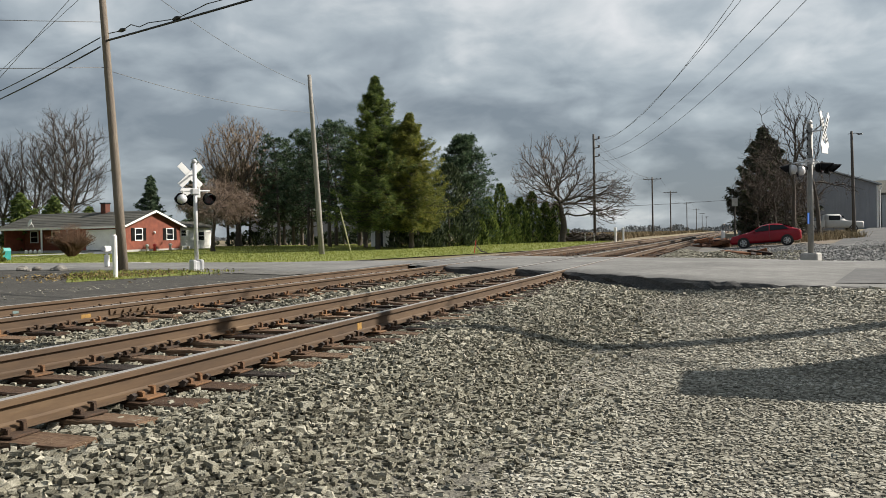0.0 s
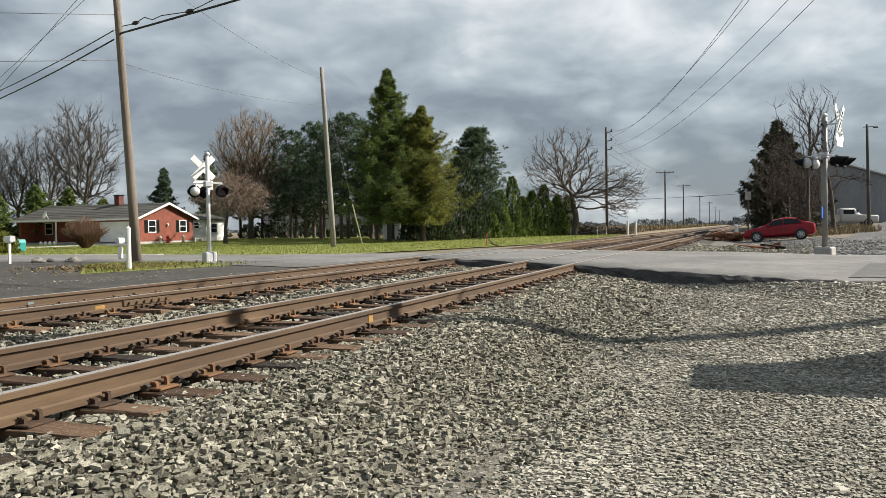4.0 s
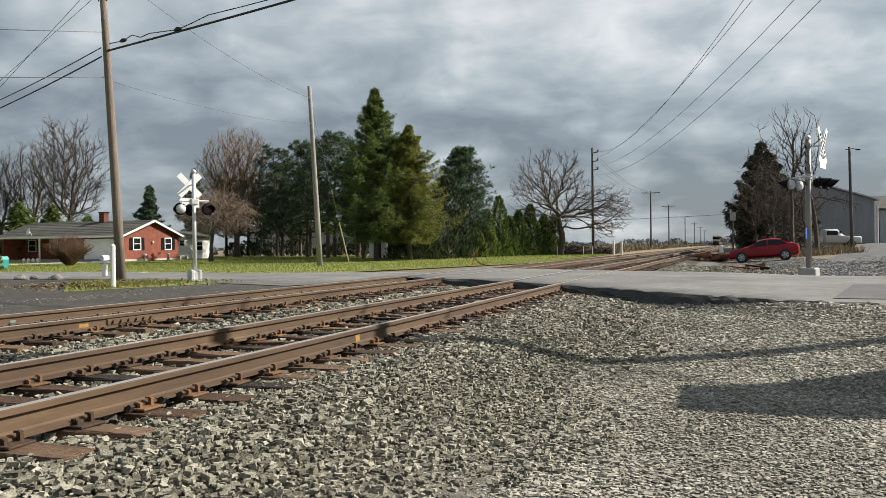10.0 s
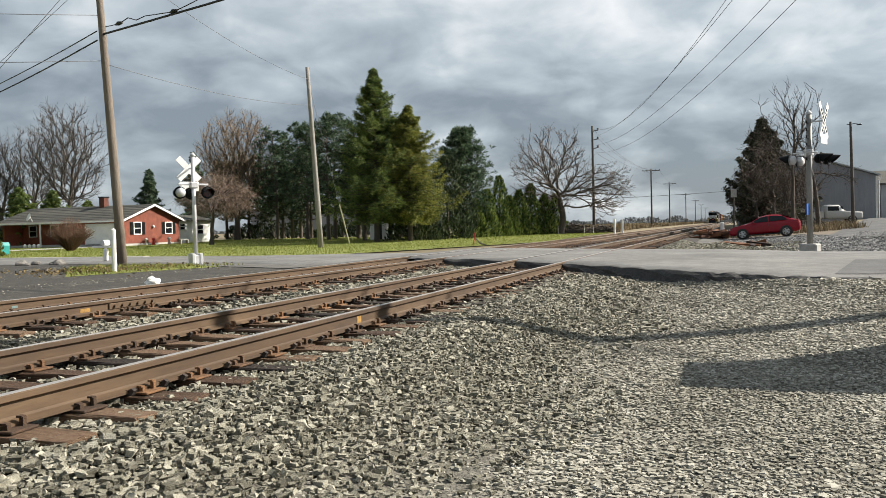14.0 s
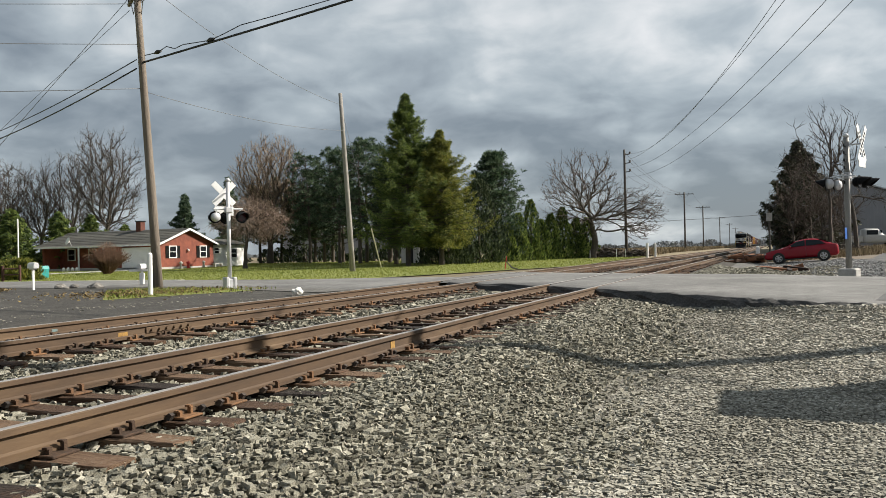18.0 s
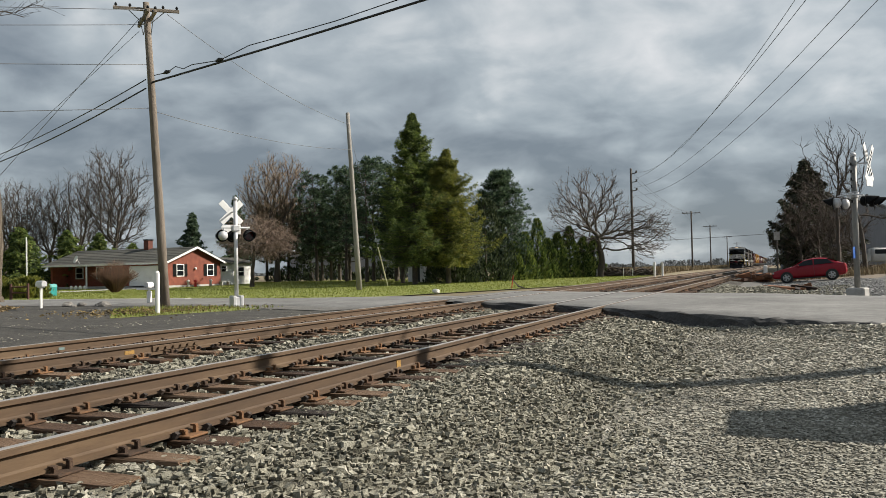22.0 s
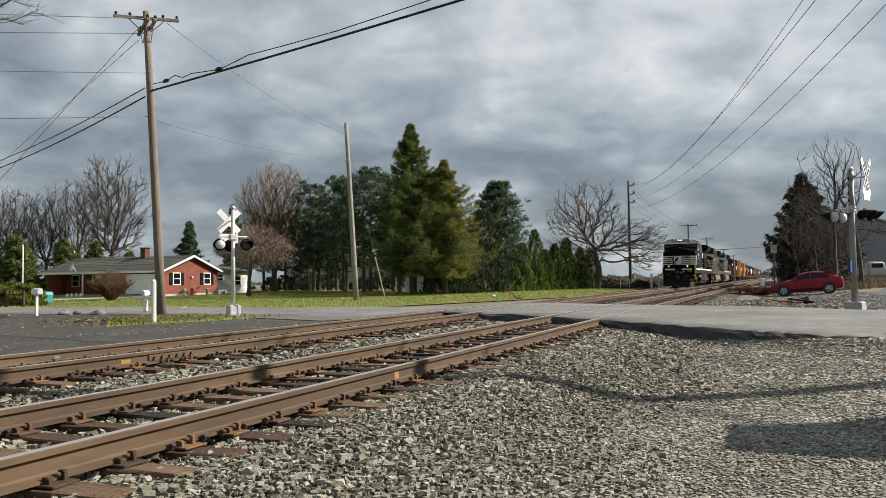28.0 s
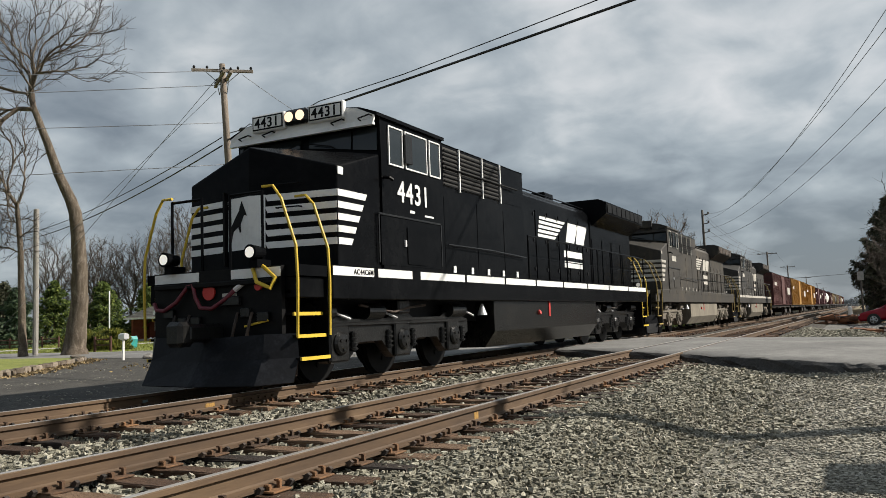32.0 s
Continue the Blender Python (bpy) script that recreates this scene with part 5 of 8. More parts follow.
    c.matrix_basis = c.matrix_basis @ Matrix.Scale(0.95, 4)


build_car()


def build_pickup():
    x, y = 7.5, 76.5
    p = thing("pickup_truck", "white pickup truck with an open bed by the barn", "truck", pose(x, y, g(x, y) + 0.05, 0, 0, -86))
    prof = [(2.75, 0.45, 0.95, None, 0.86), (2.65, 0.42, 1.05, None, 0.92), (1.45, 0.42, 1.12, None, 0.95), (1.25, 0.42, 1.14, 1.2, 0.95), (0.75, 0.42, 1.15, 1.75, 0.95), (-0.25, 0.42, 1.15, 1.78, 0.95), (-0.55, 0.42, 1.15, 1.72, 0.95)]
    part("cab", car_body(nb(), prof, 0.95, 0), DULLWHITE, p, "white cab and bonnet", True)
    for s in (-1, 1):
        part("bed_side", bx(min(s * 0.88, s * 0.96), max(s * 0.88, s * 0.96), -2.8, -0.6, 0.5, 1.15, bev=0.02), DULLWHITE, p)
        for yy in (1.85, -1.75):
            wheel(p, s * 0.84, yy, 0.38, 0.38, 0.24)
        part("side_window", bx(min(s * 0.83, s * 0.90), max(s * 0.83, s * 0.90), -0.25, 0.7, 1.2, 1.62), GLASSDARK, p)
    part("bed_floor", bx(-0.88, 0.88, -2.8, -0.6, 0.5, 0.58), TRUCKGREY, p)
    part("tailgate", bx(-0.96, 0.96, -2.86, -2.8, 0.5, 1.15), DULLWHITE, p)
    part("front_window", bx(-0.7, 0.7, 0.9, 1.05, 1.25, 1.6), GLASSDARK, p)
    p.matrix_basis = p.matrix_basis @ Matrix.Scale(0.9, 4)


build_pickup()


def build_hut():
    b = thing("equipment_hut", "silver metal signal equipment hut on the gravel lot", "equipment hut", pose(3.27, 9.6, g(4, 10)))
    top = 2.55 - g(4, 10)
    part("body", bx(0.04, 3.2, 0.04, 1.36, 0.1, top - 0.12, bev=0.02), ALU, b)
    part("roof", bx(0, 3.25, 0, 1.4, top - 0.12, top, bev=0.03), ALU, b)
    part("door", bx(1.0, 1.9, 0.015, 0.04, 0.25, 2.1), ALU, b)
    part("plinth", bx(0.1, 3.1, 0.1, 1.3, -0.2, 0.12), CONCRETE, b)


build_hut()


def post(x, y, hgt, r, material, label, cat, cap=True, group=""):
    z = g(x, y)
    bm = tube(nb(), [(x, y, z - 0.2), (x, y, z + hgt), (x, y, z + hgt + (0.05 if cap else 0.001))], [r, r, r * 0.4], 10)
    return tagged(part("post", bm, material, smooth=False), label, cat, group)


post(-18.46, 20.13, 1.32, 0.075, WHITEPAINT, "white painted round marker post on the verge", "post")
post(-11.6, 82.0, 1.45, 0.11, WHITEPAINT, "white marker post beside the far track", "post", group="white marker posts")
post(-10.7, 81.0, 1.45, 0.10, WHITEPAINT, "white marker post beside the far track", "post", group="white marker posts")
post(-1.0, 62.0, 1.05, 0.14, WHITEPAINT, "white marker post by the stacked ties", "post")
post(-0.2, 68.0, 3.6, 0.07, POLEDARK, "thin dark pole with a small sign plate", "sign post")
tagged(part("sign_plate", bx(-0.42, 0.02, 67.9, 67.93, 2.7, 3.35), CONCRETE), "small grey square sign plate on the thin pole", "sign")
post(-50.0, 41.5, 4.2, 0.05, WHITEPAINT, "thin white flagpole on the front lawn", "pole")
post(-40.9, 29.0, 8.2, 0.15, POLEGREY, "short wooden pole behind the street trees", "utility pole")


def mailbox(x, y, rz, label):
    m = thing("mailbox", label, "mailbox", pose(x, y, g(x, y), 0, 0, rz), "roadside mailboxes")
    part("post", bx(-0.05, 0.05, -0.05, 0.05, -0.2, 1.02), WHITEPAINT, m, "white wooden post")
    part("arm", bx(-0.06, 0.06, -0.32, 0.3, 1.0, 1.06), WHITEPAINT, m)
    out = [(-0.13, 1.06), (0.13, 1.06), (0.13, 1.22)] + [(0.13 * math.cos(a), 1.22 + 0.12 * math.sin(a)) for a in (0.5, 1.0, 1.57, 2.1, 2.6)] + [(-0.13, 1.22)]
    b = part("box", prism(nb(), out, "y", -0.4, 0.36), SIGNWHITE, m, "rounded white metal box")
    part("door", prism(nb(), [(u * 0.97, 1.06 + (v - 1.06) * 0.97) for u, v in out], "y", -0.415, -0.4), ALU, b)
    return m


m1 = mailbox(-28.0, 23.9, 70, "white rounded mailbox on a white post")
m1.matrix_basis = m1.matrix_basis @ Matrix.Scale(0.84, 4)
m2 = mailbox(-25.2, 27.0, 20, "small white mailbox with a decorated stand beside the road")
m2.matrix_basis = m2.matrix_basis @ Matrix.Scale(0.72, 4)
part("skirt", bx(-0.13, 0.13, -0.1, 0.12, 0.1, 0.8, bev=0.04), WHITEPAINT, m2, "white wooden stand")
part("cross_piece", bx(-0.75, 0.75, -0.06, 0.06, 0.88, 1.0), WHITEPAINT, m2)
tb = thing("teal_bin", "teal plastic bin on the front lawn", "bin", pose(-47.5, 41.0, g(-47, 41)))
part("body", prism(nb(), ((-0.9, 0), (0.9, 0), (1.0, 1.0), (-1.0, 1.0)), "y", -0.6, 0.6), TEAL, tb)
tb.matrix_basis = tb.matrix_basis @ Matrix.Scale(0.62, 4)
part("lid", prism(nb(), ((-1.0, 1.0), (1.0, 1.0), (0.8, 1.35), (-0.8, 1.35)), "y", -0.65, 0.65), TEAL, tb)


def rocks(cx, cy, n, spread, size, seed, name, label, material=None):
    rnd = random.Random(seed)
    for k in range(n):
        x, y = cx + rnd.gauss(0, spread), cy + rnd.gauss(0, spread * 0.5)
        bm = nb()
        bmesh.ops.create_icosphere(bm, subdivisions=2, radius=1.0)
        s = size * rnd.uniform(0.6, 1.3)
        off = rnd.uniform(0, 50)
        for v in bm.verts:
            v.co *= s * (1 + 0.4 * noise.noise(v.co * 1.3 + Vector((off, 0, 0))))
            v.co.z *= 0.6
        ob = part(name, bm, material or CONCRETE)
        ob.location = (x, y, g(x, y) + s * 0.2)
        tagged(ob, label, "rock", label)


rocks(-26.9, 25.4, 5, 0.7, 0.22, 5, "rock", "grey boulder heaped by the mailbox", BOULDER)


def build_edging():
    rnd = random.Random(9)
    bm = nb()
    w = thing("stone_edging", "low broken stone edging along the front lawn", "stone edging", pose(0, 0, 0))
    meshes = []
    for k in range(5):
        b = nb()
        box(b, -0.22, 0.22, -0.14, 0.14, -0.06, 0.16, bev=0.03)
        for v in b.verts:
            v.co += Vector((rnd.uniform(-0.04, 0.04), rnd.uniform(-0.03, 0.03), rnd.uniform(-0.02, 0.02)))
        meshes.append(small_mesh("stone", b, mat_edge))
    line = [(-23.9, -8), (-22.75, 15), (-29.5, 23.1), (-32.5, 25)]
    for (ax, ay), (bx2, by2) in zip(line, line[1:]):
        L = math.hypot(bx2 - ax, by2 - ay)
        n = int(L / 0.42)
        for i in range(n):
            u = (i + 0.5) / n
            x, y = ax + (bx2 - ax) * u + rnd.uniform(-0.05, 0.05), ay + (by2 - ay) * u
            shared("stone", meshes[i % 5], pose(x, y, g(x, y) + 0.02, rnd.uniform(-6, 6), rnd.uniform(-6, 6), math.degrees(math.atan2(by2 - ay, bx2 - ax)) + rnd.uniform(-10, 10)), w)
    bm.free()


mat_edge = mat("edging_stone", ((0.08, 0.062, 0.045), (0.15, 0.12, 0.088), (0.24, 0.20, 0.155)), 4, 0.95, bump=0.8, rand=0.5)
build_edging()


def tie_stack(cx, cy, n, seed, label, sx=0.5, sy=1.9, turn=60, size=1.0):
    rnd = random.Random(seed)
    s = thing("tie_stack", label, "tie stack", pose(cx, cy, g(cx, cy)), "stacked old ties")
    bm = nb()
    box(bm, -1.29 * size, 1.29 * size, -0.115, 0.115, -0.09, 0.09, bev=0.015)
    me = small_mesh("old_tie", bm, mat_oldtie)
    for k in range(n):
        lay = k // 13
        shared("old_tie", me, pose(rnd.gauss(0, sx), rnd.gauss(0, sy), 0.10 + 0.09 * lay + rnd.uniform(0, 0.07), rnd.uniform(-14, 14), rnd.uniform(-16, 16) * (1.6 - size), rnd.gauss(turn, 45)), s)


mat_oldtie = mat("old_tie_wood", ((0.025, 0.013, 0.009), (0.085, 0.036, 0.019), (0.21, 0.09, 0.042)), 3, 0.9, bump=0.8, stretch=(0.6, 5, 5), rand=0.8)
tie_stack(-1.35, 58.5, 60, 21, "heap of reddish old wooden ties", 0.7, 1.0, 20, 0.38)
tie_stack(0.2, 41.7, 7, 22, "few old ties lying on the gravel", 0.5, 0.3, 10, 0.45)

fl = thing("marker_stake", "red-tipped marker stake leaning on the lawn", "marker stake", pose(-15.2, 46.8, g(-15.2, 46.8)))
part("stake", tube(nb(), [(0, 0, 0), (0.12, 0, 0.8)], 0.03, 6), REDPAINT, fl)
part("branch", tube(nb(), [(0.1, 0, 0.5), (0.55, -0.3, 0.12), (0.95, -0.5, 0.05)], [0.03, 0.05, 0.04], 6), POLEDARK, fl)
gs = thing("garden_shed", "small white garden shed behind the pines", "shed", pose(-33.5, 73.5, g(-33, 73)))
part("wall", bx(-0.9, 0.9, -0.9, 0.9, -0.1, 1.9), WHITEPAINT, gs)
part("roof", prism(nb(), ((-1.1, 1.85), (1.1, 1.85), (1.1, 1.95), (0, 2.5), (-1.1, 1.95)), "y", -1.05, 1.05), ROOF, gs)
part("door", bx(-0.4, 0.4, -0.93, -0.9, 0, 1.6), TRUCKGREY, gs)

def rail_fence(pts, label):
    """Two rails on short posts through the given ground points."""
    f = thing("rail_fence", label, "fence", pose(0, 0, 0), "low lawn fences")
    z = [g(x, y) for x, y in pts]
    for (x, y), zz in zip(pts, z):
        part("post", bx(x - 0.06, x + 0.06, y - 0.06, y + 0.06, zz - 0.1, zz + 0.95, bev=0.01), FENCERED, f)
    for (a, za), (b, zb) in zip(zip(pts, z), zip(pts[1:], z[1:])):
        for h in (0.4, 0.75):
            part("rail", tube(nb(), [(*a, za + h), (*b, zb + h)], 0.045, 6), FENCERED, f)


FENCERED = mat("fence_dark_red", ((0.03, 0.012, 0.01), (0.06, 0.024, 0.018), (0.10, 0.04, 0.03)), 4, 0.85, bump=0.4)
rail_fence([(-42.46, 34.14), (-41.53, 34.54)], "short dark red fence panel before the hedge")
rail_fence([(-70.9 + 1.30 * k, 44.6 + 0.68 * k) for k in range(6)], "dark red low rail fence on the front lawn")

# ---- trees and plants ----


def limb_tubes(segs, name, material, parent, sides_big=7):
    """segs: lists of (point, radius); one joined mesh."""
    V, F = [], []
    for seg in segs:
        r0 = seg[0][1]
        sides = sides_big if r0 > 0.08 else (5 if r0 > 0.035 else 3)
        base = len(V)
        side = None
        for i, (p, r) in enumerate(seg):
            d = (seg[min(i + 1, len(seg) - 1)][0] - seg[max(i - 1, 0)][0]).normalized()
            side = d.orthogonal().normalized() if side is None else side
            side = side - d * side.dot(d)
            side = side.normalized() if side.length > 1e-4 else d.orthogonal().normalized()
            up = d.cross(side)
            for k in range(sides):
                a = 2 * math.pi * k / sides
                V.append(p + (side * math.cos(a) + up * math.sin(a)) * r)
        for i in range(len(seg) - 1):
            for k in range(sides):
                F.append((base + i * sides + k, base + i * sides + (k + 1) % sides, base + (i + 1) * sides + (k + 1) % sides, base + (i + 1) * sides + k))
    me = bpy.data.meshes.new(name)
    me.from_pydata(V, [], F)
    me.materials.append(material)
    me.shade_smooth()
    ob = new(name, me)
    ob.parent = parent
    return ob


def crown_tree(x, y, trunk, env, n, seed, label, bark=None, twig=None, tip=0.012, twigs=3, twig_len=0.6, rise=0.25, bend=0.2, name="bare_tree", group="", power=0.42, wild=0.05):
    """A leafless tree: a trunk line of (x, y, z, radius), then limbs that reach out, nearest first, for points spread
    through the crown ellipsoids (x, y, z, radius, half height, share); limbs thicken with what they carry."""
    rs = np.random.RandomState(seed)
    t = thing(name, label, "tree", pose(x, y, g(x, y)), group)
    tr = np.array([p[:3] for p in trunk], float)
    fine = [tr[0]]
    for a, b in zip(tr, tr[1:]):
        fine += [a + (b - a) * u + rs.normal(0, 0.025, 3) for u in (0.34, 0.67, 1.0)]
    start = np.array(fine)
    rad = np.interp(np.linspace(0, 1, len(start)), np.linspace(0, 1, len(trunk)), [p[3] for p in trunk])
    cap = 40 + len(start) + n * 4
    N, Dn, Wt = np.zeros((cap, 3)), np.zeros((cap, 3)), np.zeros(cap)
    par, path = np.full(cap, -1), np.zeros(cap)
    k = len(start)
    N[:k] = start
    Dn[:k] = np.gradient(start, axis=0)
    Dn[:k] /= np.linalg.norm(Dn[:k], axis=1, keepdims=True)
    par[1:k] = np.arange(k - 1)
    lowest = k // 3
    goals = []
    for ex, ey, ez, er, eh, share in env:
        m = int(n * share)
        v = rs.normal(size=(m, 3))
        v /= np.linalg.norm(v, axis=1, keepdims=True)
        v *= rs.uniform(0.02, 1, (m, 1)) ** (1 / 2.4) * (1 + rs.normal(0, wild, (m, 1)))
        goals.append(v * (er, er, eh) + (ex, ey, ez))
    goals = np.concatenate(goals)
    far = np.linalg.norm(goals - start[-1], axis=1)
    goals = goals[np.argsort(far + rs.normal(0, 0.35, len(far)))]
    runs = []
    for gpt in goals:
        dv = gpt - N[lowest:k]
        ds = np.linalg.norm(dv, axis=1) + 1e-6
        cs = (dv * Dn[lowest:k]).sum(1) / ds
        b = lowest + int(np.argmin(ds * (1.0 + 0.9 * (1 - cs)) + 0.5 * path[lowest:k]))
        L = ds[b - lowest]
        c = N[b] + Dn[b] * L * bend + (0, 0, -0.06 * L)
        ids, prev = [], b
        for u in (0.34, 0.67, 1.0):
            q = (1 - u) ** 2 * N[b] + 2 * u * (1 - u) * c + u * u * gpt + rs.normal(0, 0.035 * L, 3) * (u < 1)
            N[k], par[k] = q, prev
            d = q - N[prev]
            Dn[k] = d / (np.linalg.norm(d) + 1e-6)
            path[k] = path[prev] + np.linalg.norm(d)
            ids.append(k)
            prev = k
            k += 1
        Wt[prev] = 1
        runs.append((b, ids))
    for i in range(k - 1, 0, -1):
        Wt[par[i]] += Wt[i]
    R = tip * np.maximum(Wt, 1) ** power
    R[:len(start)] = rad
    R = np.minimum(R, rad.max() * 0.7)
    R[:len(start)] = rad
    big, small = [[(Vector(start[i]), rad[i]) for i in range(len(start))]], []
    for b, ids in runs:
        seg = [(Vector(N[b]), min(R[ids[0]], R[b]))] + [(Vector(N[i]), R[i]) for i in ids]
        (big if R[ids[0]] > tip * 2.2 else small).append(seg)
        for _ in range(twigs):
            i = ids[1 + rs.randint(2)]
            q0 = N[par[i]] + (N[i] - N[par[i]]) * rs.uniform(0.2, 1)
            d = Dn[i] + rs.normal(0, 0.5, 3) + (0, 0, rise)
            d = d / np.linalg.norm(d) * twig_len * rs.uniform(0.5, 1.3)
            small.append([(Vector(q0), tip * 0.8), (Vector(q0 + d * 0.5 + rs.normal(0, 0.04, 3)), tip * 0.65), (Vector(q0 + d), tip * 0.45)])
    limb_tubes(big, "trunk", bark or BARK, t)["label"] = "trunk with forking limbs"
    limb_tubes(small, "crown", twig or TWIG, t)["label"] = "fine bare twigs"
    return t


def straight(h, r, lean=(0, 0)):
    return [(lean[0] * u * u, lean[1] * u * u, -0.2 + (h + 0.2) * u, r * (1.3 - 0.6 * u)) for u in (0, 0.12, 0.4, 0.7, 1.0)]


def diamonds(name, P, D, length, width, material, parent, seed):
    """Many small folded leaf sprays at P, pointing along D."""
    rs = np.random.RandomState(seed)
    n = len(P)
    D = D / np.linalg.norm(D, axis=1, keepdims=True)
    s = np.cross(D, rs.normal(size=(n, 3)))
    s /= np.linalg.norm(s, axis=1, keepdims=True) + 1e-9
    nn = np.cross(D, s)
    L = (length * rs.uniform(0.6, 1.4, n))[:, None]
    W = (width * rs.uniform(0.6, 1.4, n))[:, None]
    a = P - D * L * 0.5
    b = P + s * W * 0.5 + nn * W * 0.22
    c = P + D * L * 0.5
    d = P - s * W * 0.5 + nn * W * 0.22
    v = np.stack([a, b, c, d], 1).reshape(-1, 3)
    i = 4 * np.arange(n)[:, None]
    f = np.concatenate([i + np.array([[0, 1, 2]]), i + np.array([[0, 2, 3]])], 0)
    ob = mesh_np(name, v, f, material, flat=True)
    if parent is not None:
        ob.parent = parent
    return ob


def conifer(x, y, hgt, R, z0, material, seed, label, n=5000, branches=130, shape=1.0, size=(0.42, 0.13), r=0.2, droop=0.25, tufts=False, name="conifer_tree", bare=0.0, up=0.0):
    """A needle tree: tapered trunk, limbs, and sprays along each limb."""
    rs = np.random.RandomState(seed)
    t = thing(name, label, "tree", pose(x, y, g(x, y)))
    H = hgt - g(x, y)
    rnd = random.Random(seed)
    lean = (rnd.gauss(0, 0.15), rnd.gauss(0, 0.15))
    main = [[(Vector((lean[0] * u, lean[1] * u, -0.2 + (H * 0.985 + 0.2) * u)), r * (1 - 0.95 * u) + 0.012) for u in (0, 0.2, 0.4, 0.6, 0.8, 1.0)]]
    P, D = [], []
    per = max(4, n // branches)
    for k in range(branches):
        u = (k + rnd.random()) / branches
        z = z0 + (H - z0) * (u ** 0.85)
        env = R * (1 - u) ** shape * (0.55 + 0.6 * rnd.random()) + 0.12
        if rnd.random() < 0.12:
            env *= 1.22
        az = k * 2.399 + rnd.uniform(-0.4, 0.4)
        o = Vector((math.cos(az), math.sin(az), 0))
        e_up = up + 0.25 * u
        c0 = Vector((lean[0] * z / H, lean[1] * z / H, z))
        tip = c0 + o * env + Vector((0, 0, env * (e_up - droop)))
        mid = c0.lerp(tip, 0.5) + Vector((0, 0, env * droop * 0.35))
        main.append([(c0, 0.02 + 0.012 * env), (mid, 0.016), (tip, 0.006)])
        q = np.array([rnd.random() ** (0.55 if not tufts else 0.3) * (1 - bare) + bare for _ in range(per)])
        a0, a1, a2 = np.array(c0), np.array(mid), np.array(tip)
        pt = ((1 - q) ** 2)[:, None] * a0 + (2 * q * (1 - q))[:, None] * a1 + (q ** 2)[:, None] * a2
        w = (0.10 + 0.13 * env * (1 - 0.5 * q))[:, None] if not tufts else (0.28 + 0.12 * env * q)[:, None]
        jit = rs.normal(size=(per, 3)) * w * np.array([[1, 1, 0.55 if not tufts else 0.6]])
        P.append(pt + jit)
        D.append(np.array(o)[None] * 1.0 + jit / w * 0.55 + np.array([[0, 0, -0.25 + (0.6 if tufts else 0.0)]]))
    limb_tubes(main, "trunk", BARK, t)
    diamonds("crown", np.concatenate(P), np.concatenate(D), size[0], size[1], material, t, seed)["label"] = "needle sprays"
    return t


def columnar(x, y, hgt, R, seed, label, material, n=2600, name="arborvitae", size=(0.34, 0.12), power=0.55):
    """A dense upright evergreen."""
    rs = np.random.RandomState(seed)
    t = thing(name, label, "tree" if name != "shrub" else "shrub", pose(x, y, g(x, y)), "evergreen hedge row" if name == "arborvitae" else "")
    H = hgt - g(x, y)
    u = rs.uniform(0, 1, n) ** 1.15
    az = rs.uniform(0, 2 * np.pi, n)
    lump = 1 + 0.22 * np.sin(az * 3 + u * 9 + seed) + 0.14 * np.sin(az * 7 - u * 17)
    rad = R * np.clip(1.02 - u, 0, 1) ** power * lump * rs.uniform(0.55, 1.05, n) ** 0.5
    P = np.stack([np.cos(az) * rad, np.sin(az) * rad, 0.05 + u * H * 0.98], -1)
    D = np.stack([np.cos(az) * 0.55, np.sin(az) * 0.55, np.full(n, 1.0)], -1) + rs.normal(0, 0.3, (n, 3))
    limb_tubes([[(Vector((0, 0, -0.2)), 0.1), (Vector((0, 0, H * 0.5)), 0.07), (Vector((0, 0, H * 0.93)), 0.02)]], "trunk", BARK, t)
    diamonds("crown", P, D, size[0], size[1], material, t, seed)["label"] = "dense green foliage"
    return t


def twig_shrub(x, y, hgt, R, seed, label, n=420, material=None):
    rnd = random.Random(seed)
    t = thing("bare_shrub", label, "shrub", pose(x, y, g(x, y)))
    segs = []
    for k in range(n):
        az, out = rnd.uniform(0, 2 * math.pi), rnd.random() ** 0.6
        tipz = hgt * (1 - 0.45 * out * out) * rnd.uniform(0.6, 1.0)
        tip = Vector((math.cos(az) * R * out, math.sin(az) * R * out, tipz))
        a = Vector((math.cos(az) * 0.25 * out, math.sin(az) * 0.25 * out, 0))
        mid = a.lerp(tip, 0.5) + Vector((rnd.gauss(0, 0.1), rnd.gauss(0, 0.1), 0.25))
        segs.append([(a, 0.022), (mid, 0.014), (tip, 0.006)])
        for _ in range(3):
            q = mid.lerp(tip, rnd.random())
            segs.append([(q, 0.009), (q + Vector((rnd.gauss(0, 0.16), rnd.gauss(0, 0.16), rnd.uniform(0.1, 0.4))), 0.004)])
    limb_tubes(segs, "crown", material or TWIGRED, t)
    return t


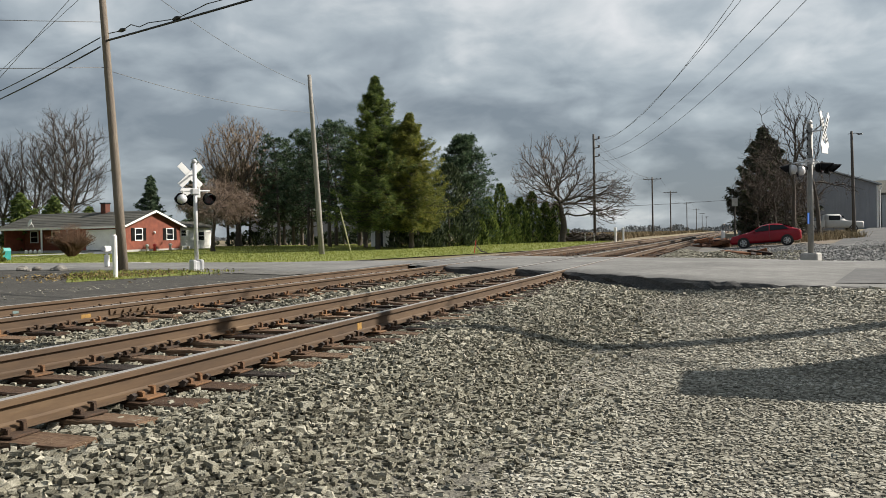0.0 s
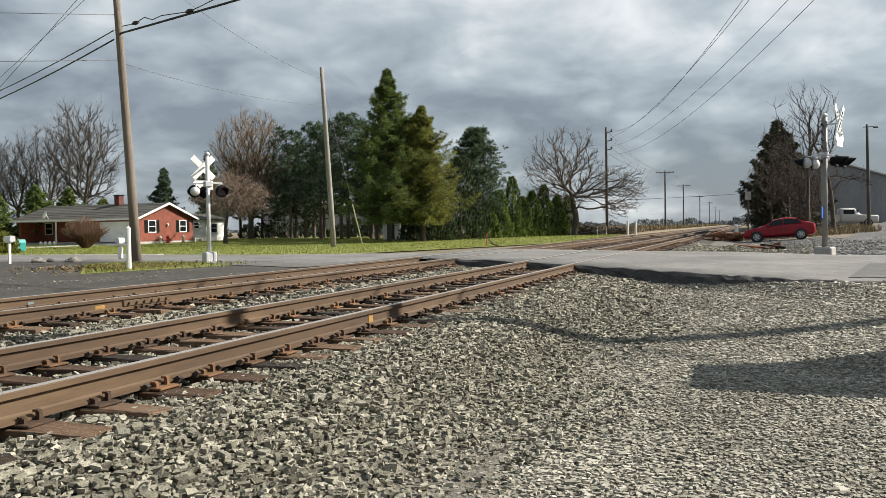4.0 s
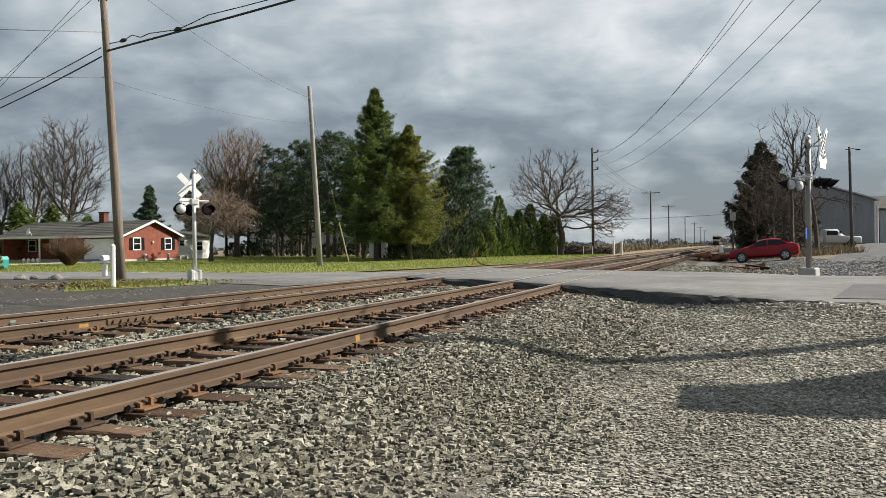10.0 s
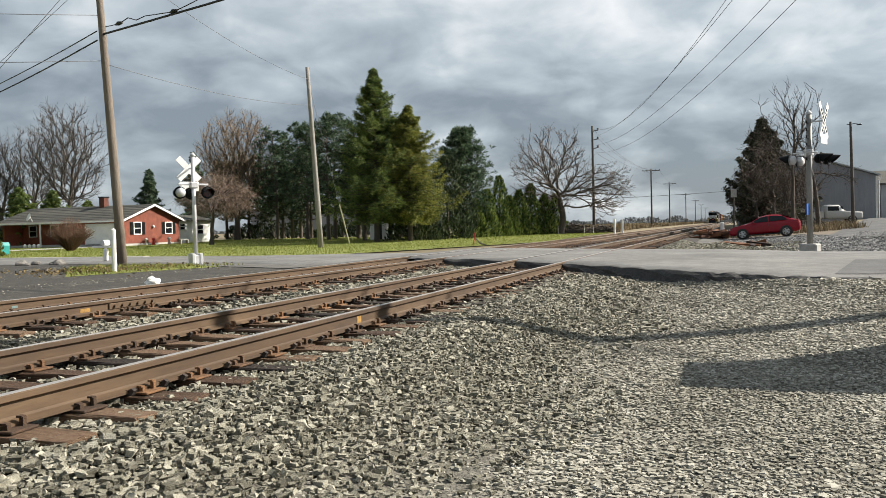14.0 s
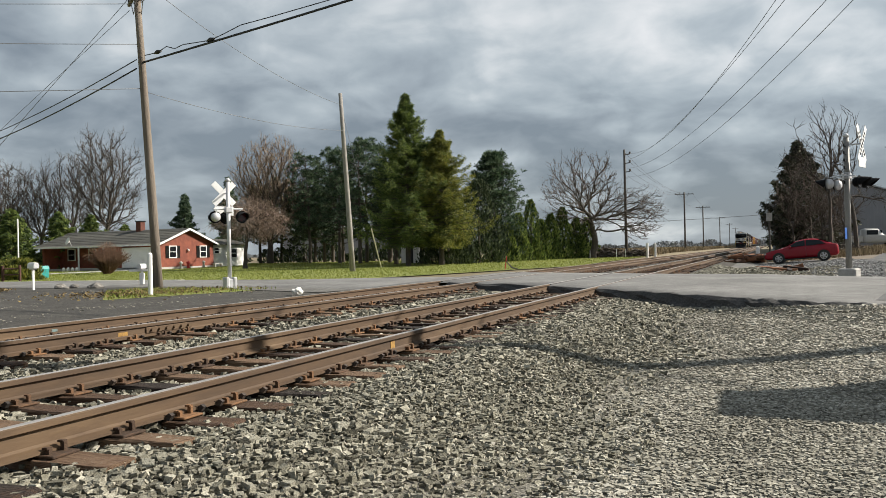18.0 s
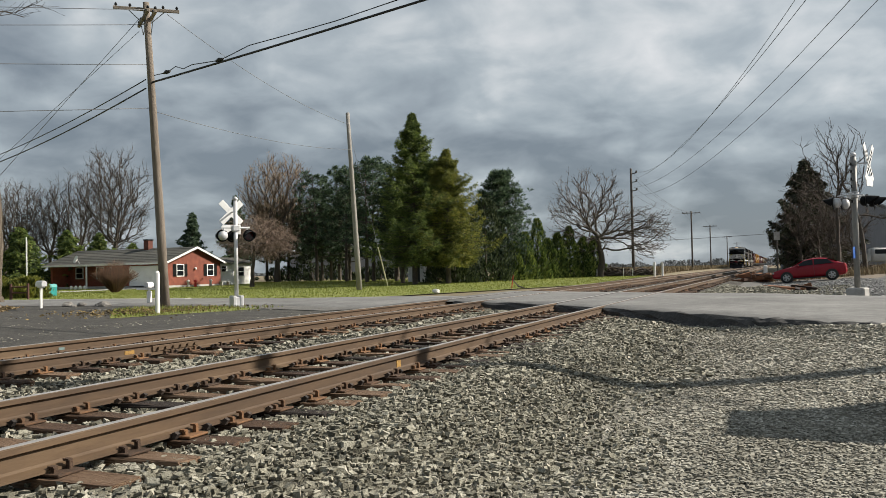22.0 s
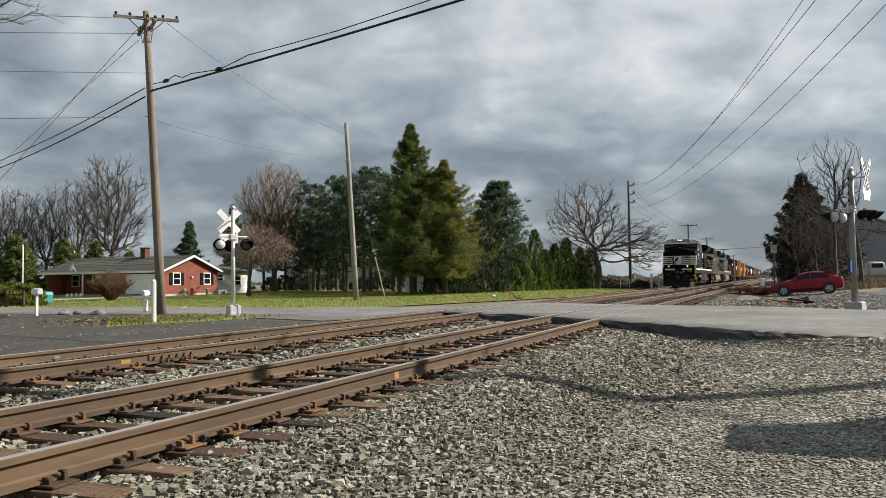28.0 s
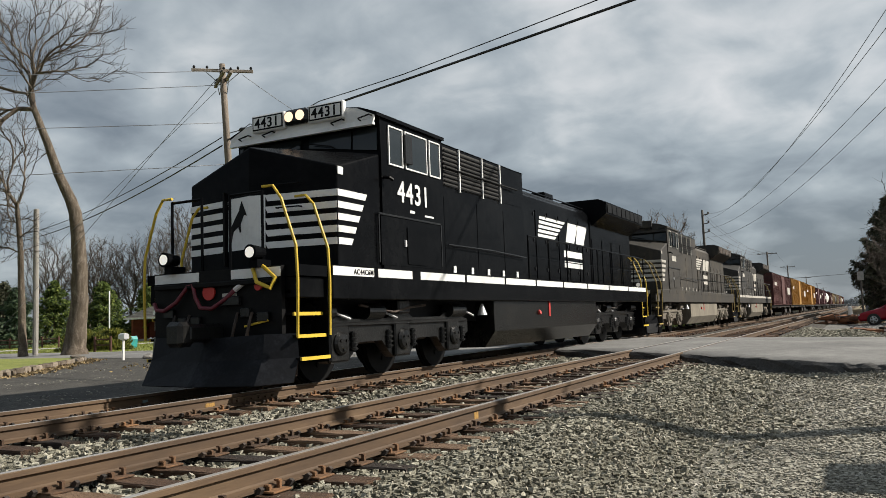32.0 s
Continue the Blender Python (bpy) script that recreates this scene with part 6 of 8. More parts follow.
def feather(x, y, hgt, R, z0, material, seed, label, limbs=150, name="spruce_tree", r=0.24, size=(0.25, 0.08), power=0.85, droop=0.3, fan=15, per=6):
    """A spruce: tiers of limbs, each a flat drooping fan of small branchlets."""
    rs = np.random.RandomState(seed)
    rnd = random.Random(seed)
    t = thing(name, label, "tree", pose(x, y, g(x, y)))
    H = hgt - g(x, y)
    main = [[(Vector((0, 0, -0.2 + (H * 0.985 + 0.2) * u)), r * (1 - 0.95 * u) + 0.012) for u in (0, 0.2, 0.4, 0.6, 0.8, 1.0)]]
    P, D = [], []
    for k in range(limbs):
        u = ((k + rnd.random()) / limbs) ** 1.1
        z = z0 + (H - z0) * u
        env = (R * (1 - u) ** power * rnd.choice((0.4, 0.6, 0.8, 1.0, 1.2)) * rnd.uniform(0.85, 1.15) * min(1.0, 0.22 + (1 - u) / 0.17) + 0.06) * (1 if u > 0.1 else 0.8)
        az = k * 2.399 + rnd.uniform(-0.5, 0.5)
        o = np.array((math.cos(az), math.sin(az), 0.0))
        sd = np.array((-o[1], o[0], 0.0))
        rise = 0.35 * u
        q = np.sqrt(np.linspace(0.04, 1, fan)) + rs.uniform(-0.03, 0.03, fan)
        base = np.array((0, 0, z))[None] + o[None] * (q * env)[:, None]
        base[:, 2] += env * (rise * q - droop * q ** 1.5 + 0.16 * np.maximum(q - 0.75, 0) * 4)
        main.append([(Vector(base[0] * (0, 0, 1)), 0.02 + 0.01 * env), (Vector(base[fan // 2]), 0.014), (Vector(base[-1]), 0.005)])
        for side in (-1, 1):
            ln = (0.14 + 0.42 * env * (1.05 - q)) * rs.uniform(0.6, 1.25, fan)
            dv = o[None] * 0.75 + sd[None] * side * rs.uniform(0.5, 1.1, (fan, 1)) + np.array((0, 0, -0.28))
            for w in np.linspace(0.15, 1.0, per):
                P.append(base + dv * (ln * w)[:, None] + rs.normal(0, 0.09, (fan, 3)))
                D.append(dv + rs.normal(0, 0.35, (fan, 3)) + np.array((0, 0, -0.15)))
    limb_tubes(main, "trunk", BARK, t)
    diamonds("crown", np.concatenate(P), np.concatenate(D), size[0], size[1], material, t, seed)["label"] = "drooping needle sprays"
    return t


def open_pine(x, y, hgt, R, z0, material, seed, label, limbs=34, name="pine_tree", r=0.22, clusters=8, per=15, size=(0.42, 0.09), power=0.45):
    """A pine: uneven open tiers, needle tufts clustered on the outer limbs, sky between."""
    rs = np.random.RandomState(seed)
    rnd = random.Random(seed)
    t = thing(name, label, "tree", pose(x, y, g(x, y)))
    H = hgt - g(x, y)
    bend = (rnd.gauss(0, 0.25), rnd.gauss(0, 0.25))
    main = [[(Vector((bend[0] * u * u, bend[1] * u * u, -0.2 + (H * 0.97 + 0.2) * u)), r * (1 - 0.9 * u) + 0.015) for u in (0, 0.2, 0.4, 0.6, 0.8, 1.0)]]
    P, D = [], []
    for k in range(limbs):
        u = ((k + rnd.random()) / limbs) ** 0.9
        z = z0 + (H - z0) * u * 0.98
        env = R * (1.02 - u) ** power * rnd.uniform(0.45, 1.15) + 0.25
        az = k * 2.399 + rnd.uniform(-0.6, 0.6)
        o = np.array((math.cos(az), math.sin(az), 0.0))
        c0 = np.array((bend[0] * u * u, bend[1] * u * u, z))
        tip = c0 + o * env + np.array((0, 0, env * (rnd.uniform(-0.05, 0.28) + 0.35 * u)))
        main.append([(Vector(c0), 0.03 + 0.012 * env), (Vector(c0 * 0.5 + tip * 0.5) + Vector((0, 0, -0.06 * env)), 0.022), (Vector(tip), 0.008)])
        for j in range(clusters):
            q = 0.35 + 0.65 * rnd.random() ** 0.7
            c = c0 * (1 - q) + tip * q + rs.normal(0, 0.12 + 0.10 * env, 3) * (1, 1, 0.7)
            main.append([(Vector(c0 * (1 - q * 0.85) + tip * q * 0.85), 0.012), (Vector(c), 0.006)])
            dv = rs.normal(size=(per, 3)) * (1, 1, 0.6) + np.array((0, 0, 0.55)) + o * 0.4
            dv /= np.linalg.norm(dv, axis=1, keepdims=True)
            P.append(c + dv * rs.uniform(0.1, 0.34, (per, 1)))
            D.append(dv)
    limb_tubes(main, "trunk", BARK, t)["label"] = "trunk and bare lower limbs"
    diamonds("crown", np.concatenate(P), np.concatenate(D), size[0], size[1], material, t, seed)["label"] = "needle tufts"
    return t


# street trees by the front lawn
crown_tree(-37.7, 28.95, [(0, 0, -0.2, 0.8), (0.05, 0, 0.5, 0.60), (0.35, 0, 2.2, 0.47), (0.6, -0.1, 4.6, 0.40), (0.65, -0.4, 7.6, 0.33), (0.1, -1.0, 9.6, 0.25), (-0.55, -1.6, 12.2, 0.19), (-0.9, -1.9, 13.4, 0.15)],
           ((-1.6, -2.4, 17.0, 3.4, 3.6, 0.42), (1.5, -0.3, 17.2, 2.2, 3.0, 0.2), (-4.2, -4.2, 13.0, 2.6, 4.2, 0.22), (-3.4, -3.2, 7.4, 2.0, 2.4, 0.16)),
           420, 101, "large bare street tree with pale patchy bark", BARKLIGHT, TWIG, tip=0.014, twigs=4, twig_len=0.9, bend=0.32, power=0.45)
crown_tree(-40.1, 27.7, [(0, 0, -0.2, 0.3), (0, 0, 0.6, 0.22), (-0.1, 0, 3.0, 0.18), (-0.1, -0.1, 5.5, 0.15), (-0.3, -0.2, 8.0, 0.12)],
           ((-0.8, -0.8, 11.0, 2.6, 3.6, 0.7), (-0.2, -0.4, 6.4, 1.8, 1.5, 0.3)), 260, 106, "slim bare tree with a mossy trunk on the front lawn", BARKLIGHT, TWIG, tip=0.013, twigs=3, twig_len=0.7, bend=0.3)
# behind the house
crown_tree(-79.8, 79.5, straight(5.0, 0.36), ((0, 0, 11.1, 5.0, 7.2, 1.0),), 900, 102, "tall round-crowned bare tree behind the house", tip=0.021, twigs=4, twig_len=0.9)
for x, y, h, sd, e in ((-86.6, 80.1, 15.8, 103, 4.4), (-91.4, 74.6, 14.4, 104, 4.0), (-88.5, 77.0, 13.6, 105, 3.4), (-98.0, 78.0, 15.0, 107, 4.6), (-96.0, 70.0, 14.0, 108, 4.0)):
    crown_tree(x, y, straight(4.0, 0.27), ((0, 0, h * 0.58, e, h * 0.42, 1.0),), 480, sd, "bare tree with dark upright limbs", tip=0.021, twigs=4, twig_len=0.9)
NEARHOUSE = ((-75.6, 72.9, 6.2, 3.0, NEEDLE, 201), (-72.9, 75.5, 4.9, 2.6, NEEDLE, 202), (-74.3, 67.0, 6.2, 3.2, NEEDLE, 203), (-75.8, 62.1, 6.4, 3.2, NEEDLE, 204), (-64.5, 76.4, 8.3, 2.4, NEEDLEBLUE, 205), (-60.6, 79.6, 10.3, 2.6, NEEDLEBLUE, 206), (-64.2, 84.4, 7.4, 1.6, NEEDLEBLUE, 207), (-78.5, 58.0, 6.6, 3.2, NEEDLE, 208), (-80.0, 66.0, 6.6, 3.2, NEEDLE, 209), (-70.4, 48.0, 5.2, 2.6, NEEDLEBLUE, 210), (-74.5, 49.5, 6.0, 2.8, NEEDLEOLIVE, 228), (-79.0, 48.5, 5.6, 2.8, NEEDLEOLIVE, 229))
for x, y, h, R, mt, sd in NEARHOUSE:
    feather(x, y, h, R, 0.4, mt, sd, "green conifer behind the brick house", limbs=110, name="conifer_tree", size=(0.42, 0.15), fan=9, per=4)
twig_shrub(-49.6, 49.4, 2.75, 1.9, 110, "rounded leafless reddish-brown shrub on the lawn", 520, TWIGSHRUB)
# lawn trees
crown_tree(-59.5, 86.5, straight(3.0, 0.4), ((0, 0, 9.9, 5.0, 6.8, 1.0),), 950, 111, "dense russet-brown bare tree on the lawn", BARK, TWIGRED, tip=0.024, twigs=5, twig_len=1.0, rise=0.7, bend=0.2, power=0.38)
crown_tree(-45.2, 61.6, [(0, 0, -0.2, 0.3), (0, 0, 0.4, 0.2), (0.1, 0, 1.6, 0.17), (0.2, 0.2, 3.6, 0.13)], ((0.0, 0.2, 4.8, 3.3, 2.1, 0.75), (1.8, 1.0, 4.2, 2.3, 1.8, 0.25)), 680, 112, "weeping cherry with drooping pinkish bare twigs", BARK, TWIGPINK, tip=0.014, twigs=6, twig_len=0.8, rise=-1.1, name="weeping_tree")
for x, y, h, R, sd in ((-53.5, 86.4, 13.2, 3.8, 211), (-52.0, 89.4, 14.2, 4.0, 212), (-42.9, 81.4, 13.6, 4.2, 213), (-38.8, 79.0, 12.2, 3.8, 214), (-55.0, 90.0, 11.6, 3.6, 215), (-35.0, 77.0, 11.6, 3.8, 216), (-46.2, 81.0, 12.4, 3.6, 217), (-40.6, 75.5, 12.6, 3.6, 218), (-32.4, 75.0, 10.8, 3.6, 219)):
    open_pine(x, y, h, R, 3.0, NEEDLEBLUE, sd, "tall blue-green pine with a bare lower trunk", limbs=50, clusters=10, per=16, size=(0.36, 0.075))
for k, (x, y) in enumerate(((-53.0, 89.0), (-48.6, 86), (-41.6, 85), (-37.6, 83), (-34.4, 80.5), (-31.2, 70.5), (-33.0, 68.5), (-64.6, 91.5), (-61.8, 92.5), (-58.6, 93.0))):
    open_pine(x, y, 9.0 + (k % 3), 3.4, 2.2, NEEDLEDARK, 220 + k, "dark shaded pine with a bare trunk", limbs=44, clusters=10, size=(0.5, 0.13))
feather(-29.0, 62.6, 14.4, 4.5, 1.9, NEEDLE, 231, "tall green spruce with drooping sprays", limbs=300, power=0.85, droop=0.14, size=(0.22, 0.05), per=9)
feather(-26.3, 63.6, 11.2, 4.4, 1.8, NEEDLEGOLD, 232, "golden-green spruce with drooping sprays", limbs=250, power=0.85, droop=0.16, size=(0.22, 0.05), per=9)
columnar(-26.9, 66.6, 4.0, 2.3, 241, "dark rounded yew bush under the spruces", NEEDLEDARK, 4200, name="shrub", power=0.4)
columnar(-25.3, 70.4, 7.6, 2.7, 242, "dark broad evergreen beside the spruces", NEEDLEDARK, 5000, name="broad_evergreen", power=0.5)
open_pine(-25.7, 75.4, 10.4, 4.0, 0.8, NEEDLEBLUE, 243, "blue-green pine with open tufted branches", limbs=150, clusters=10, power=0.62, size=(0.36, 0.08))
ARB = ((-23.8, 74.1, 4.1), (-23.0, 75.4, 4.7), (-22.4, 77.8, 5.6), (-21.9, 79.7, 4.6), (-21.4, 81.8, 4.8), (-20.5, 83.2, 5.0), (-19.4, 84.6, 4.8), (-18.5, 85.9, 4.4))
for k, (x, y, h) in enumerate(ARB):
    columnar(x, y, h * (0.86 + 0.1 * (k % 3)), 1.25, 250 + k, "pointed green arborvitae in a row", NEEDLE, 2600)
crown_tree(-17.6, 84.4, [(0, 0, -0.2, 0.5), (0, 0, 0.4, 0.4), (0.3, 0.1, 1.6, 0.33), (0.1, 0, 3.0, 0.27), (-0.2, 0, 4.4, 0.2)], ((-0.9, -0.3, 6.9, 4.6, 4.7, 0.68), (4.7, 1.7, 4.7, 2.7, 2.9, 0.32)), 800, 121, "broad bare tree with a leaning forked trunk", BARK, TWIGBROAD, tip=0.018, twigs=4, twig_len=0.75, rise=0.2, power=0.42)
# by the barn
feather(2.2, 76.0, 9.6, 3.7, 0.9, NEEDLEOLIVE, 261, "dark shaggy conifer beside the barn", limbs=120, name="conifer_tree", size=(0.46, 0.15), power=0.85, droop=0.12)
for k, (x, y, h, sp) in enumerate(((2.9, 71.5, 8.6, 0.12), (4.4, 70.4, 7.2, 0.1), (0.6, 74.0, 5.6, 0.1), (1.6, 72.0, 7.8, 0.1), (5.2, 69.5, 6.0, 0.1), (3.6, 69.0, 6.2, 0.1))):
    crown_tree(x, y, straight(h * 0.3, sp), ((0, 0, h * 0.56, 1.5, h * 0.44, 1.0),), 170, 130 + k, "thin bare scrub tree by the barn", BARK, TWIGBROAD, tip=0.012, twigs=4, twig_len=0.6)
crown_tree(4.0, 65.8, straight(5.0, 0.13), ((-0.3, 0, 7.9, 2.3, 3.7, 0.8), (-2.2, 0, 7.0, 1.4, 1.2, 0.2)), 120, 141, "tall thin bare tree beside the drive", BARK, TWIG, tip=0.017, twigs=3, twig_len=0.7, wild=0.07)
crown_tree(5.7, 65.6, straight(5.0, 0.14, (-0.6, 0)), ((-0.8, 0, 7.6, 1.7, 3.5, 0.7), (1.3, 0, 3.8, 1.6, 1.0, 0.3)), 80, 142, "slender bare tree beside the drive", BARK, TWIG, tip=0.017, twigs=3, twig_len=0.7, wild=0.07)


def brush_pile(x, y, rx, ry, hgt, n, seed, label):
    """Cut branches thrown on a heap."""
    rnd = random.Random(seed)
    t = thing("brush_pile", label, "brush pile", pose(x, y, g(x, y)))
    segs = []
    for k in range(n):
        a, q = rnd.uniform(0, 2 * math.pi), math.sqrt(rnd.random())
        c = Vector((math.cos(a) * q * rx, math.sin(a) * q * ry, hgt * (1 - q * q) * rnd.random() + 0.04))
        d = Vector((rnd.gauss(0, 1), rnd.gauss(0, 1), rnd.gauss(0, 0.3))).normalized() * rnd.uniform(0.3, 0.9)
        r = rnd.choice((0.015, 0.025, 0.04, 0.07))
        segs.append([(c - d, r), (c + Vector((0, 0, rnd.gauss(0, 0.08))), r * 0.9), (c + d, r * 0.6)])
    for p in segs:
        for i, (v, r) in enumerate(p):
            v.z = max(v.z, 0.0)
    limb_tubes(segs, "brush", BARK, t)
    return t


brush_pile(-16.4, 86.6, 2.4, 1.6, 0.9, 420, 281, "heap of cut brown branches under the bare tree")
brush_pile(-13.6, 87.2, 1.3, 1.2, 0.8, 240, 282, "heap of cut brown branches under the bare tree")
brush_pile(5.2, 66.6, 1.6, 1.0, 0.6, 260, 283, "low heap of dry brush by the drive")
for x, y in ((-15.0, 83.8), (-17.6, 83.0), (-14.2, 84.6)):
    tagged(part("garden_stake", tube(nb(), [(x, y, g(x, y) - 0.1), (x, y, g(x, y) + 0.85)], [0.035, 0.03], 6), WHITEPAINT), "thin white garden stake by the brush heap", "stake", "white garden stakes")
shed = thing("long_shed", "long pale grey metal shed behind the pines", "shed", pose(-62, 113, g(-62, 113), 0, 0, 27))
part("wall", bx(-11, 11, 0, 7, -0.2, 4.2), BARNGREY, shed)
part("roof", prism(nb(), ((-0.4, 4.1), (7.4, 4.1), (7.4, 4.3), (3.5, 5.6), (-0.4, 4.3)), "x", -11.4, 11.4), BARNPALE, shed, "pale metal roof")
for k in range(4):
    part("shed_door", bx(-9.5 + 5.2 * k, -6.6 + 5.2 * k, -0.05, 0, 0, 2.6), BARNGREY, shed, "darker sliding door")
rnd_h = random.Random(5)
for k in range(16):
    x = -64 + 2.1 * k
    columnar(x, 92.5 - 0.12 * k, rnd_h.uniform(0.8, 2.3), 1.25, 290 + k, "low dark hedge bush behind the pines", NEEDLEDARK, 500, name="shrub", power=0.3, size=(0.4, 0.16))



def blades(name, n, x0, x1, y0, y1, hgt, width, material, seed, label, keep=None):
    rs = np.random.RandomState(seed)
    x, y = rs.uniform(x0, x1, n), rs.uniform(y0, y1, n)
    if keep is not None:
        k = keep(x, y)
        x, y = x[k], y[k]
        n = len(x)
    z = gz(x, y)
    h = hgt * rs.uniform(0.5, 1.3, n)
    a = rs.uniform(0, 2 * np.pi, n)
    dx, dy = np.cos(a) * width / 2, np.sin(a) * width / 2
    lx, ly = rs.normal(0, 0.3, n) * h, rs.normal(0, 0.3, n) * h
    v = np.stack([np.stack([x - dx, y - dy, z - 0.02], -1), np.stack([x + dx, y + dy, z - 0.02], -1), np.stack([x + lx, y + ly, z + h], -1)], 1).reshape(-1, 3)
    f = np.arange(3 * n).reshape(-1, 3)
    tagged(mesh_np(name, v, f, material, flat=True), label, "grass", kind="stuff")


REED = mat("dry_reed", ((0.12, 0.09, 0.048), (0.21, 0.16, 0.088), (0.30, 0.235, 0.14)), 0.3, 0.95, island=0.6)
blades("dry_tall_grass", 26000, -30, -12.6, 92, 190, 0.55, 0.09, REED, 301, "tall dry tan grass beside the far track")
blades("dry_tall_grass_far", 16000, -70, -13, 190, 420, 0.6, 0.2, REED, 302, "tall dry tan grass in the field")
blades("lawn_grass", 90000, -75, -12.6, 32.6, 88, 0.06, 0.07, BLADE, 303, "short mown grass of the lawn", lambda x, y: x < -18.2 + (y - 32.2) * 0.252 - 0.2)
blades("dry_weeds", 5000, -0.8, 8, 58, 72, 0.45, 0.05, REED, 304, "dry weeds under the scrub trees")
blades("verge_grass", 2600, -23.0, -16.2, 17.8, 24.6, 0.10, 0.04, BLADE, 305, "grass of the verge", lambda x, y: (y - 17.6 > (x + 17.9) * -1.02) & (y < 24.9 - abs(x + 20) * 0.25) & (x < -17.9 + (y - 17.6) * 0.28))


def litter(name, cx, cy, rx, ry, n, seed, label):
    rs = np.random.RandomState(seed)
    P = np.stack([cx + rs.normal(0, rx, n), cy + rs.normal(0, ry, n), np.zeros(n)], -1)
    P[:, 2] = gz(P[:, 0], P[:, 1]) + 0.05
    D = rs.normal(size=(n, 3)) * np.array([1, 1, 0.2])
    tagged(diamonds(name, P, D, 0.09, 0.06, LEAFLITTER, None, seed), label, "leaves", kind="stuff")


litter("fallen_leaves", -19.6, 21.2, 1.3, 1.6, 1300, 311, "brown fallen leaves on the verge")


def edging_leaves():
    """Tan leaves blown into a band along the lawn's stone edging."""
    rs = np.random.RandomState(312)
    line = np.array([(-23.4, -2), (-22.2, 15), (-29.0, 22.7), (-31.5, 24.4)])
    u = rs.uniform(0, 3, 2600)
    k = u.astype(int)
    p = line[k] + (line[k + 1] - line[k]) * (u - k)[:, None]
    x, y = p[:, 0] + np.abs(rs.normal(0, 0.35, len(u))), p[:, 1] - rs.normal(0, 0.25, len(u))
    P = np.stack([x, y, gz(x, y) + rs.uniform(0.01, 0.05, len(u))], -1)
    D = rs.normal(size=(len(u), 3)) * np.array([1, 1, 0.2])
    tagged(diamonds("fallen_leaves_edging", P, D, 0.10, 0.07, LEAFTAN, None, 313), "tan fallen leaves blown along the stone edging", "leaves", kind="stuff")


LEAFTAN = mat("leaf_tan", ((0.09, 0.062, 0.03), (0.19, 0.135, 0.065), (0.30, 0.225, 0.115)), 3, 0.9, island=0.6)
edging_leaves()


def far_woods():
    """Low bluish-brown woods along the horizon."""
    rs = np.random.RandomState(77)
    n = 30000
    a = rs.uniform(-0.45, 1.15, n)
    d = rs.uniform(430, 620, n)
    x, y = -np.sin(a) * d, np.cos(a) * d
    crown = 3.4 + 1.6 * np.sin(a * 37) * np.sin(a * 91 + 1) + 0.8 * np.sin(a * 211)
    z = -0.4 + rs.uniform(0, 1, n) ** 1.3 * crown
    P = np.stack([x, y, z], -1)
    D = rs.normal(size=(n, 3)) * 0.5 + np.array([[0, 0, 1]])
    tagged(diamonds("far_woods", P, D, 1.5, 0.7, mat("far_woods", ((0.09, 0.10, 0.11), (0.13, 0.14, 0.15), (0.17, 0.18, 0.185)), 0.02, 0.95, island=0.5), None, 78), "low hazy bare woods along the horizon", "woods", kind="stuff")


far_woods()
# clipped bushes by the front lawn
columnar(-44.6, 37.2, 1.0, 1.2, 271, "clipped yellow-green hedge bush by the front lawn", NEEDLEGOLD, 2200, name="shrub", power=0.3)
columnar(-46.6, 36.4, 1.0, 1.2, 272, "clipped yellow-green hedge bush by the front lawn", NEEDLEGOLD, 2200, name="shrub", power=0.3)

# ---- the train; each unit's y = 0 is its nose or front end, the train runs towards -y ----


def wheelset(parent, y, r=0.53):
    bm = nb()
    tube(bm, [(-1.0, 0, 0), (1.0, 0, 0)], 0.09, 10)
    for s in (-1, 1):
        tube(bm, [(s * 0.66, 0, 0), (s * 0.70, 0, 0), (s * 0.705, 0, 0), (s * 0.80, 0, 0)], [r + 0.03, r + 0.03, r, r], 28)
        for k in range(5):
            a = 2 * math.pi * k / 5
            tube(bm, [(s * 0.79, math.cos(a) * 0.26, math.sin(a) * 0.26), (s * 0.815, math.cos(a) * 0.26, math.sin(a) * 0.26)], 0.05, 8)
    w = part("wheelset", bm, BLACKPAINT, parent, "dark steel wheels on an axle")
    w.matrix_basis = pose(0, y, r)
    return w


def spring(bm, x, y, z0, z1):
    n = 4
    for k in range(n):
        z = z0 + (z1 - z0) * (k + 0.5) / n
        tube(bm, [(x, y, z - 0.016), (x, y, z + 0.016)], 0.085, 10)
    tube(bm, [(x, y, z0), (x, y, z1)], 0.05, 8)
    return bm


